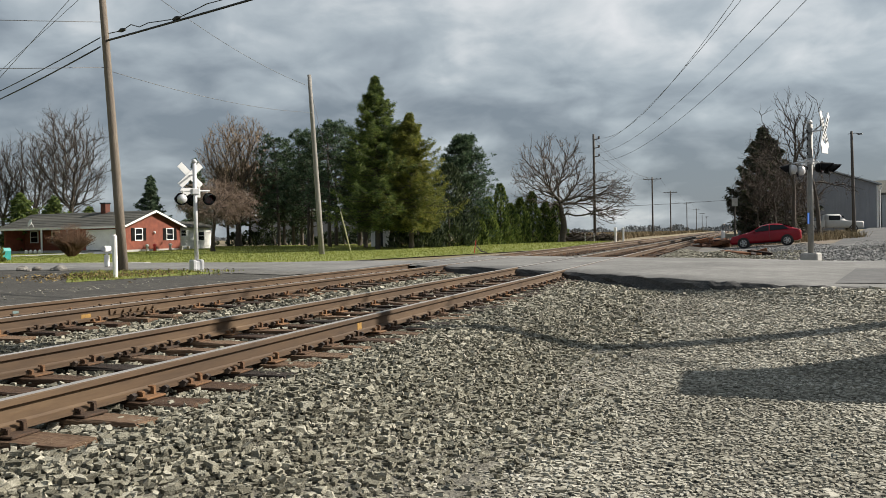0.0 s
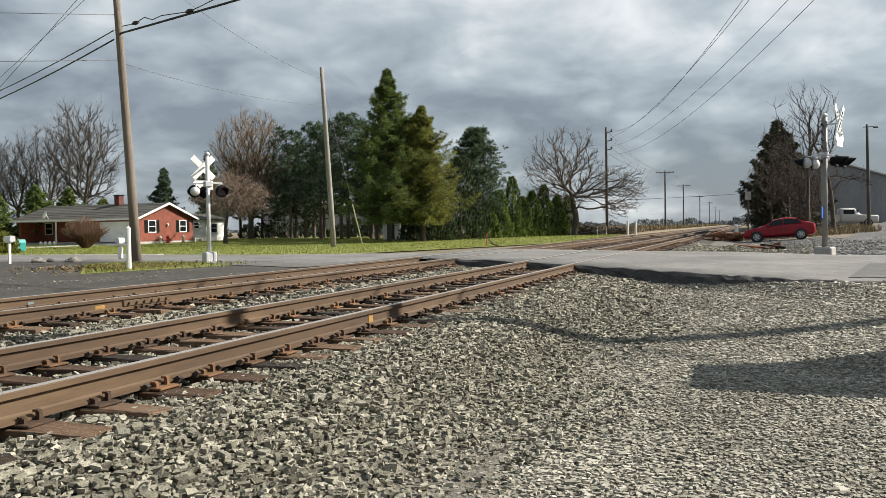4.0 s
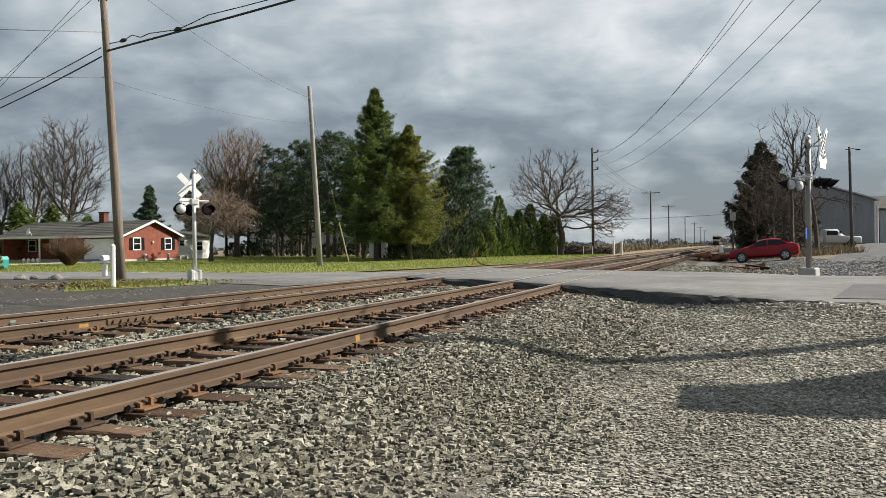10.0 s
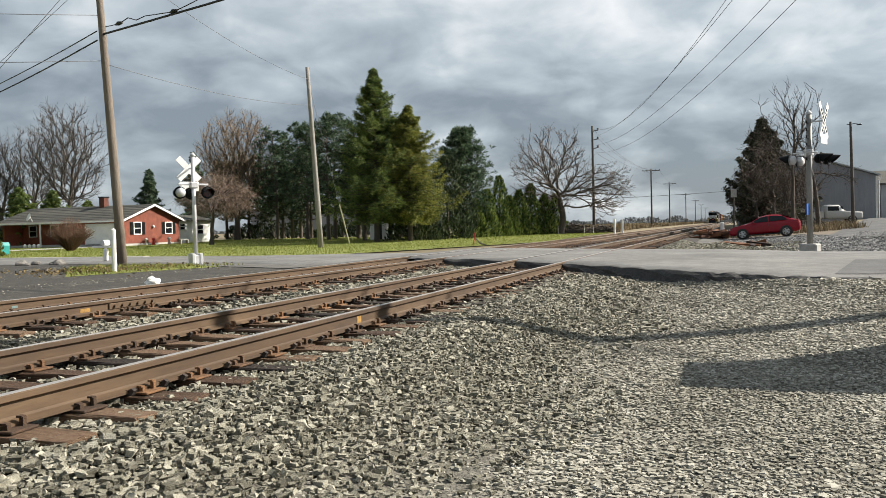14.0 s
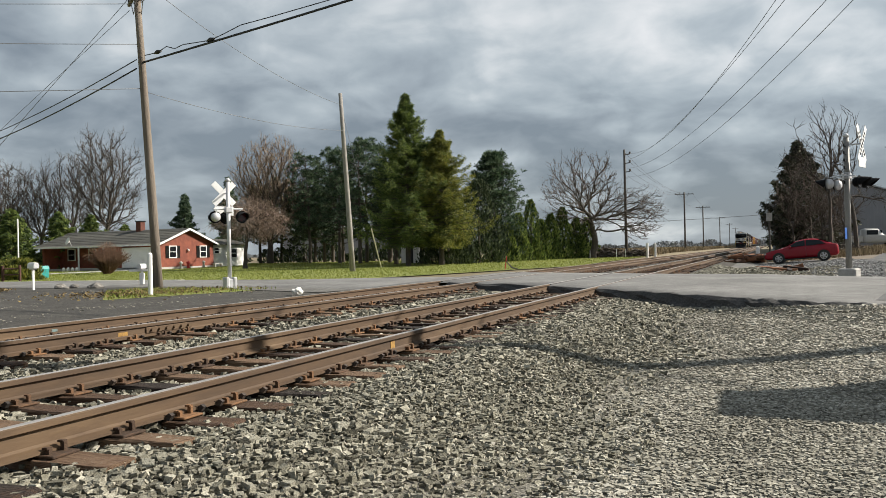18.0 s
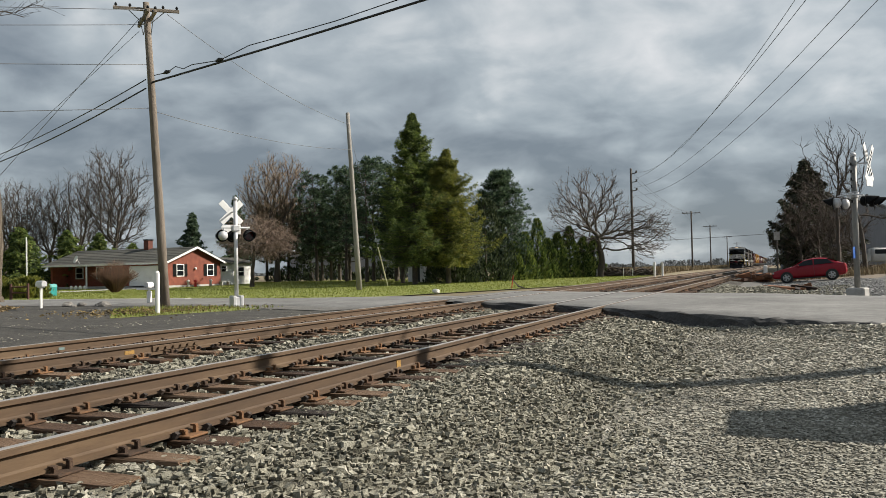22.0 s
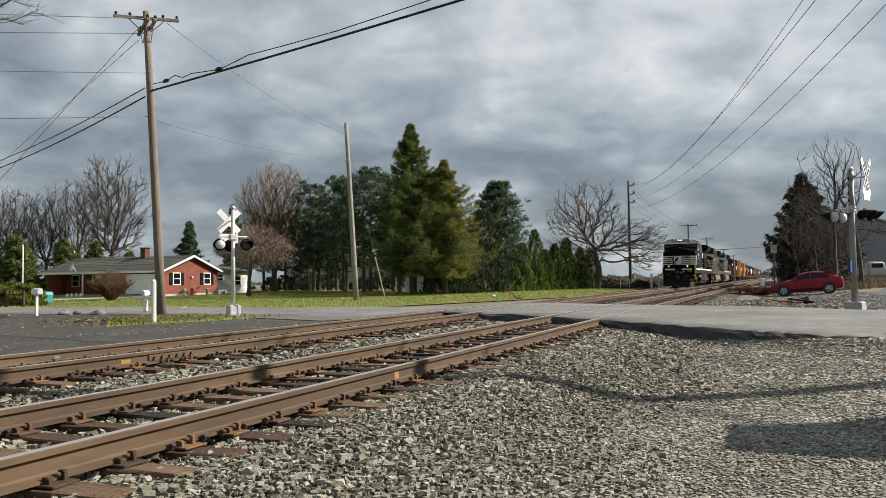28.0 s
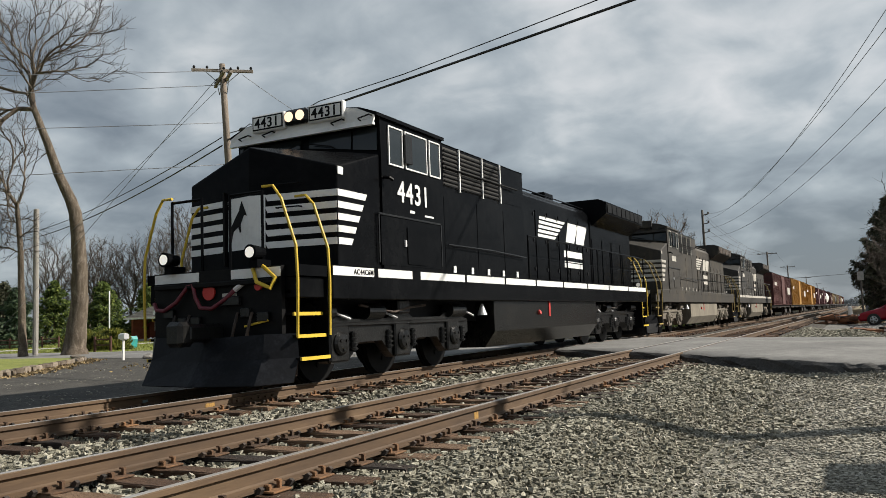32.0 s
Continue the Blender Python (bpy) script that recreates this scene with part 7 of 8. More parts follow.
def loco_truck(parent, ys, dusty):
    mt = mat_tan if dusty else TRUCKGREY
    y0, y1 = ys[0] - 0.75, ys[-1] + 0.75
    fr = part("truck_frame", bx(-0.9, 0.9, ys[0] + 0.5, ys[-1] - 0.5, 0.55, 0.85, bev=0.04), mt, parent, "heavy cast truck frame")
    for s in (-1, 1):
        out = [(y0, 0.66), (y0, 0.90)]
        for y in ys:
            out += [(y - 0.46, 0.98), (y - 0.30, 1.06), (y + 0.30, 1.06), (y + 0.46, 0.98)]
        out += [(y1, 0.90), (y1, 0.66)]
        for y in reversed(ys):
            out += [(y + 0.62, 0.60), (y + 0.40, 0.40), (y + 0.24, 0.30), (y - 0.24, 0.30), (y - 0.40, 0.40), (y - 0.62, 0.60)]
        part("side_frame", prism(nb(), out, "x", s * 1.10 - 0.09, s * 1.10 + 0.09), mt, fr)
        part("top_rib", bx(min(s * 1.19, s * 1.24), max(s * 1.19, s * 1.24), y0 + 0.1, y1 - 0.1, 0.86, 0.93, bev=0.02), mt, fr)
        for y in ys:
            part("pedestal", bx(min(s * 1.19, s * 1.25), max(s * 1.19, s * 1.25), y - 0.27, y + 0.27, 0.30, 0.90, bev=0.04), mt, fr)
            bxm = nb()
            tube(bxm, [(s * 1.2, y, 0.60), (s * 1.27, y, 0.60), (s * 1.31, y, 0.60), (s * 1.32, y, 0.60)], [0.19, 0.19, 0.15, 0.07], 16)
            for k in range(3):
                a = 2 * math.pi * k / 3 + 0.5
                tube(bxm, [(s * 1.3, y + math.cos(a) * 0.09, 0.60 + math.sin(a) * 0.09), (s * 1.335, y + math.cos(a) * 0.09, 0.60 + math.sin(a) * 0.09)], 0.026, 6)
            part("axle_box", bxm, mt, fr, "round axle box cover")
            for d in (-0.42, 0.42):
                part("coil_spring", spring(nb(), s * 1.2, y + d, 0.46, 0.78), mt, fr, "stacked coil spring")
        for ya, yb in ((ys[0] - 0.75, ys[0] - 0.2), (ys[0] + 0.75, ys[0] + 1.25), (ys[2] - 0.15, ys[2] + 0.45)):
            part("brake_cylinder", tube(nb(), [(s * 1.2, ya, 1.1), (s * 1.2, yb, 1.1), (s * 1.2, yb + 0.08, 1.1)], [0.14, 0.14, 0.06], 14), mt, fr)
            part("brake_rod", tube(nb(), [(s * 1.24, yb, 1.1), (s * 1.24, yb + 0.5, 0.98)], 0.022, 6), ALU, fr)
        part("brake_hose", tube(nb(), [(s * 1.28, ys[0] + 0.5, 1.2), (s * 1.32, ys[1] - 0.4, 1.08), (s * 1.3, ys[1] + 0.2, 1.16), (s * 1.28, ys[1] + 0.8, 1.2)], 0.022, 6), DARKIRON, fr)
        part("sill_bracket", bx(min(s * 1.1, s * 1.3), max(s * 1.1, s * 1.3), ys[1] - 0.2, ys[1] + 0.2, 1.05, 1.3, bev=0.03), mt, fr)
        part("sand_pipe", tube(nb(), [(s * 1.0, y0 - 0.05, 1.2), (s * 1.0, y0, 0.6), (s * 0.86, y0 + 0.1, 0.15)], 0.03, 6), DARKIRON, fr)
    return [wheelset(fr, y) for y in ys]


PLOWGREY = mat("plow_steel", ((0.0025, 0.003, 0.004), (0.006, 0.0068, 0.009), (0.02, 0.022, 0.027)), 2.2, 0.5, bump=0.3, bscale=5, spec=0.15)
TANKBLACK = mat("fuel_tank_black", ((0.004, 0.004, 0.0037), (0.0075, 0.0072, 0.0065), (0.018, 0.017, 0.0145)), 1.0, 0.25, bump=0.06, stretch=(1, 1, 0.4), spec=0.3)
mat_tan = mat("truck_dust", ((0.05, 0.042, 0.031), (0.11, 0.094, 0.072), (0.19, 0.165, 0.13)), 1.4, 0.85, bump=0.2)
GRILLE = mat("grille_brown", ((0.004, 0.0036, 0.003), (0.009, 0.008, 0.0065), (0.02, 0.017, 0.014)), 2.5, 0.7, stretch=(1, 0.3, 5))


def quad(bm, *pts):
    bm.faces.new([bm.verts.new(p) for p in pts])
    return bm


def plate(name, pts, thick, material, parent, label=""):
    """A flat thin plate through the given corners, thickened backwards from its face."""
    ob = part(name, quad(nb(), *pts), material, parent, label)
    so = ob.modifiers.new("thick", "SOLIDIFY")
    so.thickness, so.offset = thick, 0.0
    return ob


def locomotive(label, dusty, wheels_out):
    body = (LOCOBLACK, LOCODUSTY, LOCOTAN)[dusty]
    white = LOCOWHITEDUST if dusty else LOCOWHITE
    yel = YELLOWDUST if dusty else YELLOW
    L = thing("locomotive", label, "locomotive", pose(0, 0, 0), "locomotives of the freight train")
    # underframe and deck
    part("underframe", bx(-1.45, 1.45, -0.95, 19.55, 1.3, 1.62, bev=0.02), body, L)
    for s in (-1, 1):
        part("side_sill", bx(min(s * 1.45, s * 1.55), max(s * 1.45, s * 1.55), -0.2, 19.4, 1.28, 1.80, bev=0.015), body, L)
        for a, b in ((-0.19, 0.95), (1.08, 2.2), (2.5, 4.3), (4.4, 6.3), (6.4, 8.2), (8.3, 10.2), (10.3, 12.3), (12.4, 14.5), (14.6, 16.8), (16.9, 19.29)):
            part("sill_stripe", bx(min(s * 1.55, s * 1.556), max(s * 1.55, s * 1.556), a, b, 1.645, 1.785), body if dusty == 2 else white, L, "" if dusty == 2 else "white sill stripe")
    part("deck", bx(-1.5, 1.5, -0.95, 19.5, 1.62, 1.78), body, L)
    # nose: vee front, hipped top
    bm = nb()
    b = [bm.verts.new(p) for p in ((-1.52, 0, 1.78), (0, -0.28, 1.78), (1.52, 0, 1.78), (1.52, 1.28, 1.78), (-1.52, 1.28, 1.78))]
    t = [bm.verts.new(p) for p in ((-1.52, 0.02, 3.35), (0, -0.24, 3.79), (1.52, 0.02, 3.35), (1.52, 1.28, 3.74), (-1.52, 1.28, 3.74))]
    r = bm.verts.new((0, 1.26, 4.0))
    for i in range(5):
        if i != 3:
            bm.faces.new((b[i], b[(i + 1) % 5], t[(i + 1) % 5], t[i]))
    bm.faces.new((t[0], t[1], r, t[4]))
    bm.faces.new((t[1], t[2], t[3], r))
    bm.faces.new((b[3], b[4], t[4], r, t[3]))
    bm.faces.new(b[::-1])
    nose = part("nose", bm, body, L, "black wide nose")
    bv = nose.modifiers.new("bevel", "BEVEL")
    bv.width, bv.segments, bv.limit_method = 0.03, 2, "ANGLE"

    def fy(x, z):
        return -0.28 + 0.28 * abs(x) / 1.52 + 0.03 * (z - 1.78) / 1.6
    for k in range(5):
        z0, z1 = 2.13 + 0.188 * k, 2.235 + 0.188 * k
        for s in (-1, 1):
            x0, x1 = (s * 0.34 if s > 0 else s * (0.54 + 0.03 * (4 - k))), s * 1.515
            plate("nose_stripe", ((x0, fy(x0, z0) - 0.01, z0), (x1, fy(x1, z0) - 0.01, z0), (x1, fy(x1, z1) - 0.01, z1), (x0 - s * 0.06, fy(x0, z1) - 0.01, z1)), 0.006, white, nose, "white nose stripe")
            e = 0.36 + 0.105 * k
            plate("nose_side_stripe", ((s * 1.53, 0.015, z0), (s * 1.53, e, z0), (s * 1.53, e + 0.06, z1), (s * 1.53, 0.015, z1)), 0.006, white, nose, "white nose stripe")
    for s in (-1, 1):
        e = 0.30 if s > 0 else 0.50
        plate("nose_panel", ((0, fy(0, 2.14) - 0.012, 2.14), (s * e, fy(e, 2.14) - 0.012, 2.14), (s * e, fy(e, 2.99) - 0.012, 2.99), (0, fy(0, 2.99) - 0.012, 2.99)), 0.008, white, nose, "white centre panel")
    # plain dark emblem shape on the panel
    bm = nb()
    prism(bm, ((-0.46, 2.25), (-0.42, 2.25), (-0.36, 2.45), (-0.24, 2.52), (-0.20, 2.42), (-0.17, 2.43), (-0.18, 2.56), (-0.10, 2.70), (-0.03, 2.68), (-0.08, 2.78), (-0.16, 2.93), (-0.22, 2.78), (-0.32, 2.66), (-0.42, 2.52)), "y", -0.318, -0.22)
    for v in bm.verts:
        v.co.y = fy(v.co.x, v.co.z) - (0.024 if v.co.y < -0.3 else 0.012)
    part("emblem", bm, BLACKPAINT, nose, "plain black emblem shape")
    part("nose_door", bx(-0.56, -0.52, -0.25, -0.16, 1.9, 3.1), BLACKPAINT, nose)
    for z in (2.3, 2.75, 3.12):
        part("grab_iron", tube(nb(), [(0.55, -0.2, z), (0.55, -0.27, z), (0.95, -0.2, z), (0.95, -0.13, z)], 0.013, 5), BLACKPAINT, nose)
    part("class_plate", bx(1.525, 1.54, 0.02, 0.16, 3.22, 3.34), white, nose)
    # cab
    cab = part("cab", prism(nb(), ((1.28, 1.78), (3.5, 1.78), (3.5, 4.38), (1.26, 4.38), (1.28, 3.6)), "x", -1.55, 1.55), body, L, "black crew cab")
    part("cab_roof", prism(nb(), ((-1.6, 4.36), (1.6, 4.36), (1.6, 4.42), (1.25, 4.55), (0.55, 4.64), (-0.55, 4.64), (-1.25, 4.55), (-1.6, 4.42)), "y", 1.1, 3.52), body, cab)
    part("roof_fascia", prism(nb(), ((-1.56, 4.24), (1.56, 4.24), (1.56, 4.37), (1.22, 4.53), (0.55, 4.625), (-0.55, 4.625), (-1.22, 4.53), (-1.56, 4.37)), "y", 1.07, 1.1), body if dusty else white, cab, "" if dusty else "white front above the windscreen")
    part("visor", prism(nb(), ((1.02, 4.20), (1.1, 4.20), (1.1, 4.27), (1.06, 4.30)), "x", -1.56, 1.56), body if dusty else white, cab)
    for xx in (-1.3, -0.75, 0.75, 1.3):
        part("grab_iron", tube(nb(), [(xx, 1.06, 4.30), (xx, 0.98, 4.32), (xx + 0.22, 0.98, 4.36), (xx + 0.22, 1.06, 4.36)], 0.014, 5), BLACKPAINT, cab)
    for s in (-1, 1):
        plate("windscreen", ((s * 0.10, 1.235, 4.01), (s * 0.98, 1.235, 3.88), (s * 0.98, 1.255, 4.20), (s * 0.10, 1.255, 4.20)), 0.02, CABGLASS, cab, "dark windscreen pane")
        plate("windscreen", ((s * 1.02, 1.235, 3.87), (s * 1.5, 1.235, 3.80), (s * 1.5, 1.255, 4.20), (s * 1.02, 1.255, 4.20)), 0.02, CABGLASS, cab, "dark windscreen pane")
        part("wiper", tube(nb(), [(s * 0.65, 1.2, 3.94), (s * 0.62, 1.15, 3.97), (s * 0.15, 1.15, 4.07)], 0.012, 5), BLACKPAINT, cab)
        nbd = part("number_board", bx(min(s * 0.26, s * 1.0), max(s * 0.26, s * 1.0), 0.99, 1.1, 4.39, 4.70, bev=0.02), body if dusty else LOCOWHITE, cab, "" if dusty else "white number board with black digits")
        if not dusty:
            part("board_rim", bx(min(s * 0.29, s * 0.97), max(s * 0.29, s * 0.97), 0.984, 0.991, 4.42, 4.67), BLACKPAINT, nbd)
            part("board_field", bx(min(s * 0.315, s * 0.945), max(s * 0.315, s * 0.945), 0.979, 0.985, 4.445, 4.645), LOCOWHITE, nbd)
            text_mesh("digits", "4431", 0.25, BLACKPAINT, nbd, pose(0.345 if s > 0 else -0.915, 0.976, 4.46, 90, 0, 0))
        for k, (a, bb) in enumerate(((1.5, 1.98), (2.06, 2.86), (2.95, 3.38))):
            w = part("cab_window", bx(min(s * 1.55, s * 1.562), max(s * 1.55, s * 1.562), a + 0.04, bb - 0.04, 3.62, 4.24), CABGLASS, cab, "cab side window")
            for (c0, c1, d0, d1) in ((a, bb, 4.25, 4.275), (a, bb, 3.59, 3.615), (a, a + 0.025, 3.615, 4.25), (bb - 0.025, bb, 3.615, 4.25)):
                part("window_frame", bx(min(s * 1.55, s * 1.575), max(s * 1.55, s * 1.575), c0, c1, d0, d1), white if k != 1 or not dusty else body, w, "white window frame")
        part("mirror", bx(min(s * 1.58, s * 1.62), max(s * 1.58, s * 1.62), 1.99, 2.24, 3.68, 4.2, bev=0.01), TRUCKGREY, cab, "grey wind deflector")
        part("cab_door", bx(min(s * 1.55, s * 1.56), max(s * 1.55, s * 1.56), 1.2, 3.35, 1.86, 2.68), body, cab)
        door = part("side_door_frame", bx(min(s * 1.55, s * 1.568), max(s * 1.55, s * 1.568), 1.12, 1.15, 1.9, 2.72), TRUCKGREY, cab)
        for z0_, z1_, ya, yb in ((2.70, 2.73, 1.12, 3.36), (1.9, 2.72, 3.33, 3.36)):
            part("door_edge", bx(min(s * 1.55, s * 1.568), max(s * 1.55, s * 1.568), ya, yb, z0_, z1_), TRUCKGREY, door)
        part("latch", bx(min(s * 1.56, s * 1.585), max(s * 1.56, s * 1.585), 1.95, 2.0, 2.2, 2.32), ALU, door)
        part("class_plate", bx(min(s * 1.55, s * 1.558), max(s * 1.55, s * 1.558), 0.62 + 0.75, 0.92 + 0.75, 1.90, 1.95), white, cab)
        part("toolbox_door", bx(min(s * 1.56, s * 1.575), max(s * 1.56, s * 1.575), 2.05, 2.75, 1.9, 2.55), body, cab)
        part("horn_bracket", tube(nb(), [(s * 1.55, 1.35, 3.35), (s * 1.66, 1.35, 3.33), (s * 1.68, 1.42, 3.3)], 0.03, 6), BLACKPAINT, cab)
        # equipment cabin
        if not dusty:
            text_mesh("digits", "4431", 0.52, LOCOWHITE, cab, pose(1.563, 1.76, 2.99, 90, 0, 90) if s > 0 else pose(-1.563, 3.0, 2.99, 90, 0, -90), "white road number")
            part("lettering_bar", bx(min(s * 1.55, s * 1.556), max(s * 1.55, s * 1.556), 2.74, 3.08, 2.80, 2.835), LOCOWHITE, cab)
            part("lettering_bar", bx(min(s * 1.55, s * 1.556), max(s * 1.55, s * 1.556), 2.20, 2.36, 2.82, 2.87), LOCOWHITE, cab)
            if s > 0:
                text_mesh("class_lettering", "AC44C6M", 0.12, BLACKPAINT, L, pose(1.5585, 0.36, 1.672, 90, 0, 90))
        else:
            part("lettering_bar", bx(min(s * 1.55, s * 1.556), max(s * 1.55, s * 1.556), 1.95, 2.75, 3.02, 3.24), white, cab)
    # headlights
    hl = part("headlight_housing", bx(-0.25, 0.25, 0.95, 1.1, 4.42, 4.69, bev=0.05), TRUCKGREY, cab, "twin headlight housing")
    for x in (-0.12, 0.12):
        part("headlight", tube(nb(), [(x, 0.935, 4.555), (x, 0.96, 4.555)], 0.09, 16), TAILPALE if dusty else HEADLIGHT, hl, "bright headlight")
    eq = part("equipment_cabin", bx(-1.5, 1.5, 3.5, 7.78, 1.78, 4.36, bev=0.03), body, L, "black equipment cabin")
    part("cabin_roof", prism(nb(), ((-1.52, 4.34), (1.52, 4.34), (1.1, 4.52), (-1.1, 4.52)), "y", 3.5, 7.8), body, eq)
    for s in (-1, 1):
        X0, X1 = min(s * 1.5, s * 1.508), max(s * 1.5, s * 1.508)
        for a, bb in ((3.62, 4.25), (4.35, 5.35), (5.45, 6.3)):
            gr = part("grille", bx(X0, X1, a, bb, 3.5, 4.28), GRILLE, eq, "dark bronze blower grille")
            for k in range(9):
                part("louvre", bx(min(s * 1.52, s * 1.535), max(s * 1.52, s * 1.535), a, bb, 3.52 + 0.085 * k, 3.55 + 0.085 * k), BLACKPAINT, gr)
            part("grille_post", bx(min(s * 1.52, s * 1.55), max(s * 1.52, s * 1.55), bb + 0.01, bb + 0.045, 3.45, 4.32), white, eq, "pale upright")
        part("cabin_rail", tube(nb(), [(s * 1.58, 3.6, 3.86), (s * 1.58, 5.5, 3.86), (s * 1.58, 7.2, 3.86)], 0.02, 6), BLACKPAINT, eq)
        for a, bb, c0, c1 in ((3.6, 5.0, 1.9, 3.3), (5.1, 6.4, 1.9, 3.3), (6.5, 7.6, 1.9, 3.3), (6.45, 7.6, 3.5, 4.2)):
            part("access_panel", bx(X0, X1, a, bb, c0, c1), body, eq)
        for yy in (3.9, 4.7, 5.5, 6.3, 7.1):
            part("tab", bx(min(s * 1.5, s * 1.53), max(s * 1.5, s * 1.53), yy, yy + 0.1, 1.82, 1.95), white, eq, "white step marker")
    # engine hood and radiator cabin
    hood = part("engine_hood", prism(nb(), ((-1.02, 1.78), (1.02, 1.78), (1.02, 4.02), (0.86, 4.2), (-0.86, 4.2), (-1.02, 4.02)), "y", 7.78, 14.5), body, L, "black engine hood")
    for s in (-1, 1):
        for k in range(7):
            y = 7.95 + 0.9 * k
            part("hood_door", bx(min(s * 1.02, s * 1.04), max(s * 1.02, s * 1.04), y, y + 0.80, 1.9, 3.72), body, hood)
        for k in range(5):
            z0, z1 = 3.02 + 0.122 * k, 3.10 + 0.122 * k
            plate("logo_stripe", ((s * 1.046, 9.84 + 0.04 * k, z0), (s * 1.046, 11.15 + 0.2 * k, z0), (s * 1.046, 11.3 + 0.2 * k, z1), (s * 1.046, 9.86 + 0.04 * k, z1)), 0.006, white, hood, "white hood stripe")
        for a, bb in ((12.1, 12.85), (13.0, 13.75)):
            plate("logo_block", ((s * 1.046, a, 3.02), (s * 1.046, bb, 3.02), (s * 1.046, bb + 0.4, 3.6), (s * 1.046, a + 0.25, 3.6)), 0.006, white, hood, "plain white emblem block")
        for z in (2.58, 2.28):
            part("name_bar", bx(min(s * 1.04, s * 1.048), max(s * 1.04, s * 1.048), 11.9, 13.65, z, z + 0.19), white, hood, "plain white name bar")
    for s in (-1, 1):
        for k in range(7):
            y = 7.95 + 0.9 * k
            for z in (2.1, 2.85, 3.55):
                part("latch", bx(min(s * 1.04, s * 1.062), max(s * 1.04, s * 1.062), y + 0.70, y + 0.75, z, z + 0.10), TRUCKGREY, hood)
        part("roof_rail", tube(nb(), [(s * 0.9, 7.9, 4.24), (s * 0.9, 14.4, 4.24)], 0.018, 5), body, hood)
    for y, r_, h in ((9.2, 0.16, 0.12), (12.7, 0.38, 0.40), (10.9, 0.3, 0.12)):
        part("exhaust_stack" if h > 0.2 else "roof_hatch", bx(-r_, r_, y - r_, y + r_, 4.19, 4.2 + h, bev=0.03), body, hood)
    rad = part("radiator_cabin", bx(-1.05, 1.05, 14.5, 19.3, 1.78, 3.85, bev=0.02), body, L, "black radiator cabin")
    part("radiator_hood", prism(nb(), ((-1.05, 3.72), (1.05, 3.72), (1.54, 4.08), (1.56, 4.45), (1.3, 4.56), (-1.3, 4.56), (-1.56, 4.45), (-1.54, 4.08)), "y", 14.7, 19.4), body, rad, "flared radiator wings")
    for s in (-1, 1):
        for k in range(8):
            y = 14.82 + 0.56 * k
            part("radiator_screen", bx(min(s * 1.55, s * 1.57), max(s * 1.55, s * 1.57), y, y + 0.46, 4.12, 4.40), DARKIRON if dusty else BLACKPAINT, rad)
        for a in (14.6, 15.7, 16.8, 17.9):
            part("access_door", bx(min(s * 1.05, s * 1.07), max(s * 1.05, s * 1.07), a, a + 0.95, 1.9, 3.3), body, rad)
    # walkway handrails
    for s in (-1, 1):
        x = s * 1.5
        n = 8
        ys_ = [7.95 + (19.3 - 7.95) * k / n for k in range(n + 1)]
        hr = part("handrail", tube(nb(), [(x, y, 2.86) for y in ys_], 0.022, 6), body, L, "walkway handrail")
        part("mid_rail", tube(nb(), [(x, y, 2.34) for y in ys_], 0.014, 5), body, hr)
        for y in ys_:
            part("stanchion", tube(nb(), [(x, y, 1.78), (x, y, 2.87)], 0.022, 6), body, hr)
        part("cab_grab", tube(nb(), [(s * 1.58, 3.6, 2.35), (s * 1.6, 5.5, 2.35), (s * 1.58, 7.6, 2.3)], 0.016, 5), TRUCKGREY, L)
    # fuel tank
    part("underbelly", bx(-1.0, 1.0, -0.5, 19.0, 0.86, 1.31), BLACKPAINT, L, "dark pipework under the deck")
    tk = part("fuel_tank", prism(nb(), ((-1.45, 1.27), (1.45, 1.27), (1.45, 0.62), (1.2, 0.28), (-1.2, 0.28), (-1.45, 0.62)), "y", 5.9, 13.4), mat_tank2 if dusty else TANKBLACK, L, "long fuel tank")
    for s in (-1, 1):
        part("filler", tube(nb(), [(s * 1.45, 8.6, 1.0), (s * 1.5, 8.6, 1.02)], 0.06, 8), REDPAINT, tk)
        part("red_strap", bx(min(s * 1.45, s * 1.47), max(s * 1.45, s * 1.47), 9.3, 9.4, 0.9, 1.27), REDPAINT, tk, "red marker strip")
        part("bell", tube(nb(), [(s * 1.35, 5.5, 1.22), (s * 1.35, 5.5, 1.12), (s * 1.35, 5.5, 0.98)], [0.02, 0.06, 0.11], 12), ALU, L, "hanging warning bell")
        part("air_reservoir", tube(nb(), [(s * 1.1, 13.4, 1.15), (s * 1.1, 13.45, 1.15), (s * 1.1, 14.6, 1.15), (s * 1.1, 14.65, 1.15)], [0.1, 0.16, 0.16, 0.1], 12), body, L)
    ws = loco_truck(L, (0.39, 2.33, 4.33), dusty) + loco_truck(L, (14.2, 16.15, 18.1), dusty)
    wheels_out += [] if dusty else ws
    # both ends
    for yo, f in ((-0.95, -1), (19.55, 1)):
        part("end_plate", bx(-1.25, 1.25, min(yo, yo + f * 0.08), max(yo, yo + f * 0.08), 0.75, 1.78), BLACKPAINT, L, "black end plate")
        cp = part("coupler", bx(-0.14, 0.14, min(yo, yo + f * 0.75), max(yo, yo + f * 0.75), 0.72, 0.98, bev=0.05), TRUCKGREY, L, "knuckle coupler")
        part("knuckle", bx(-0.2, 0.12, min(yo + f * 0.6, yo + f * 0.9), max(yo + f * 0.6, yo + f * 0.9), 0.66, 1.02, bev=0.06), TRUCKGREY, cp)
        pl = nb()
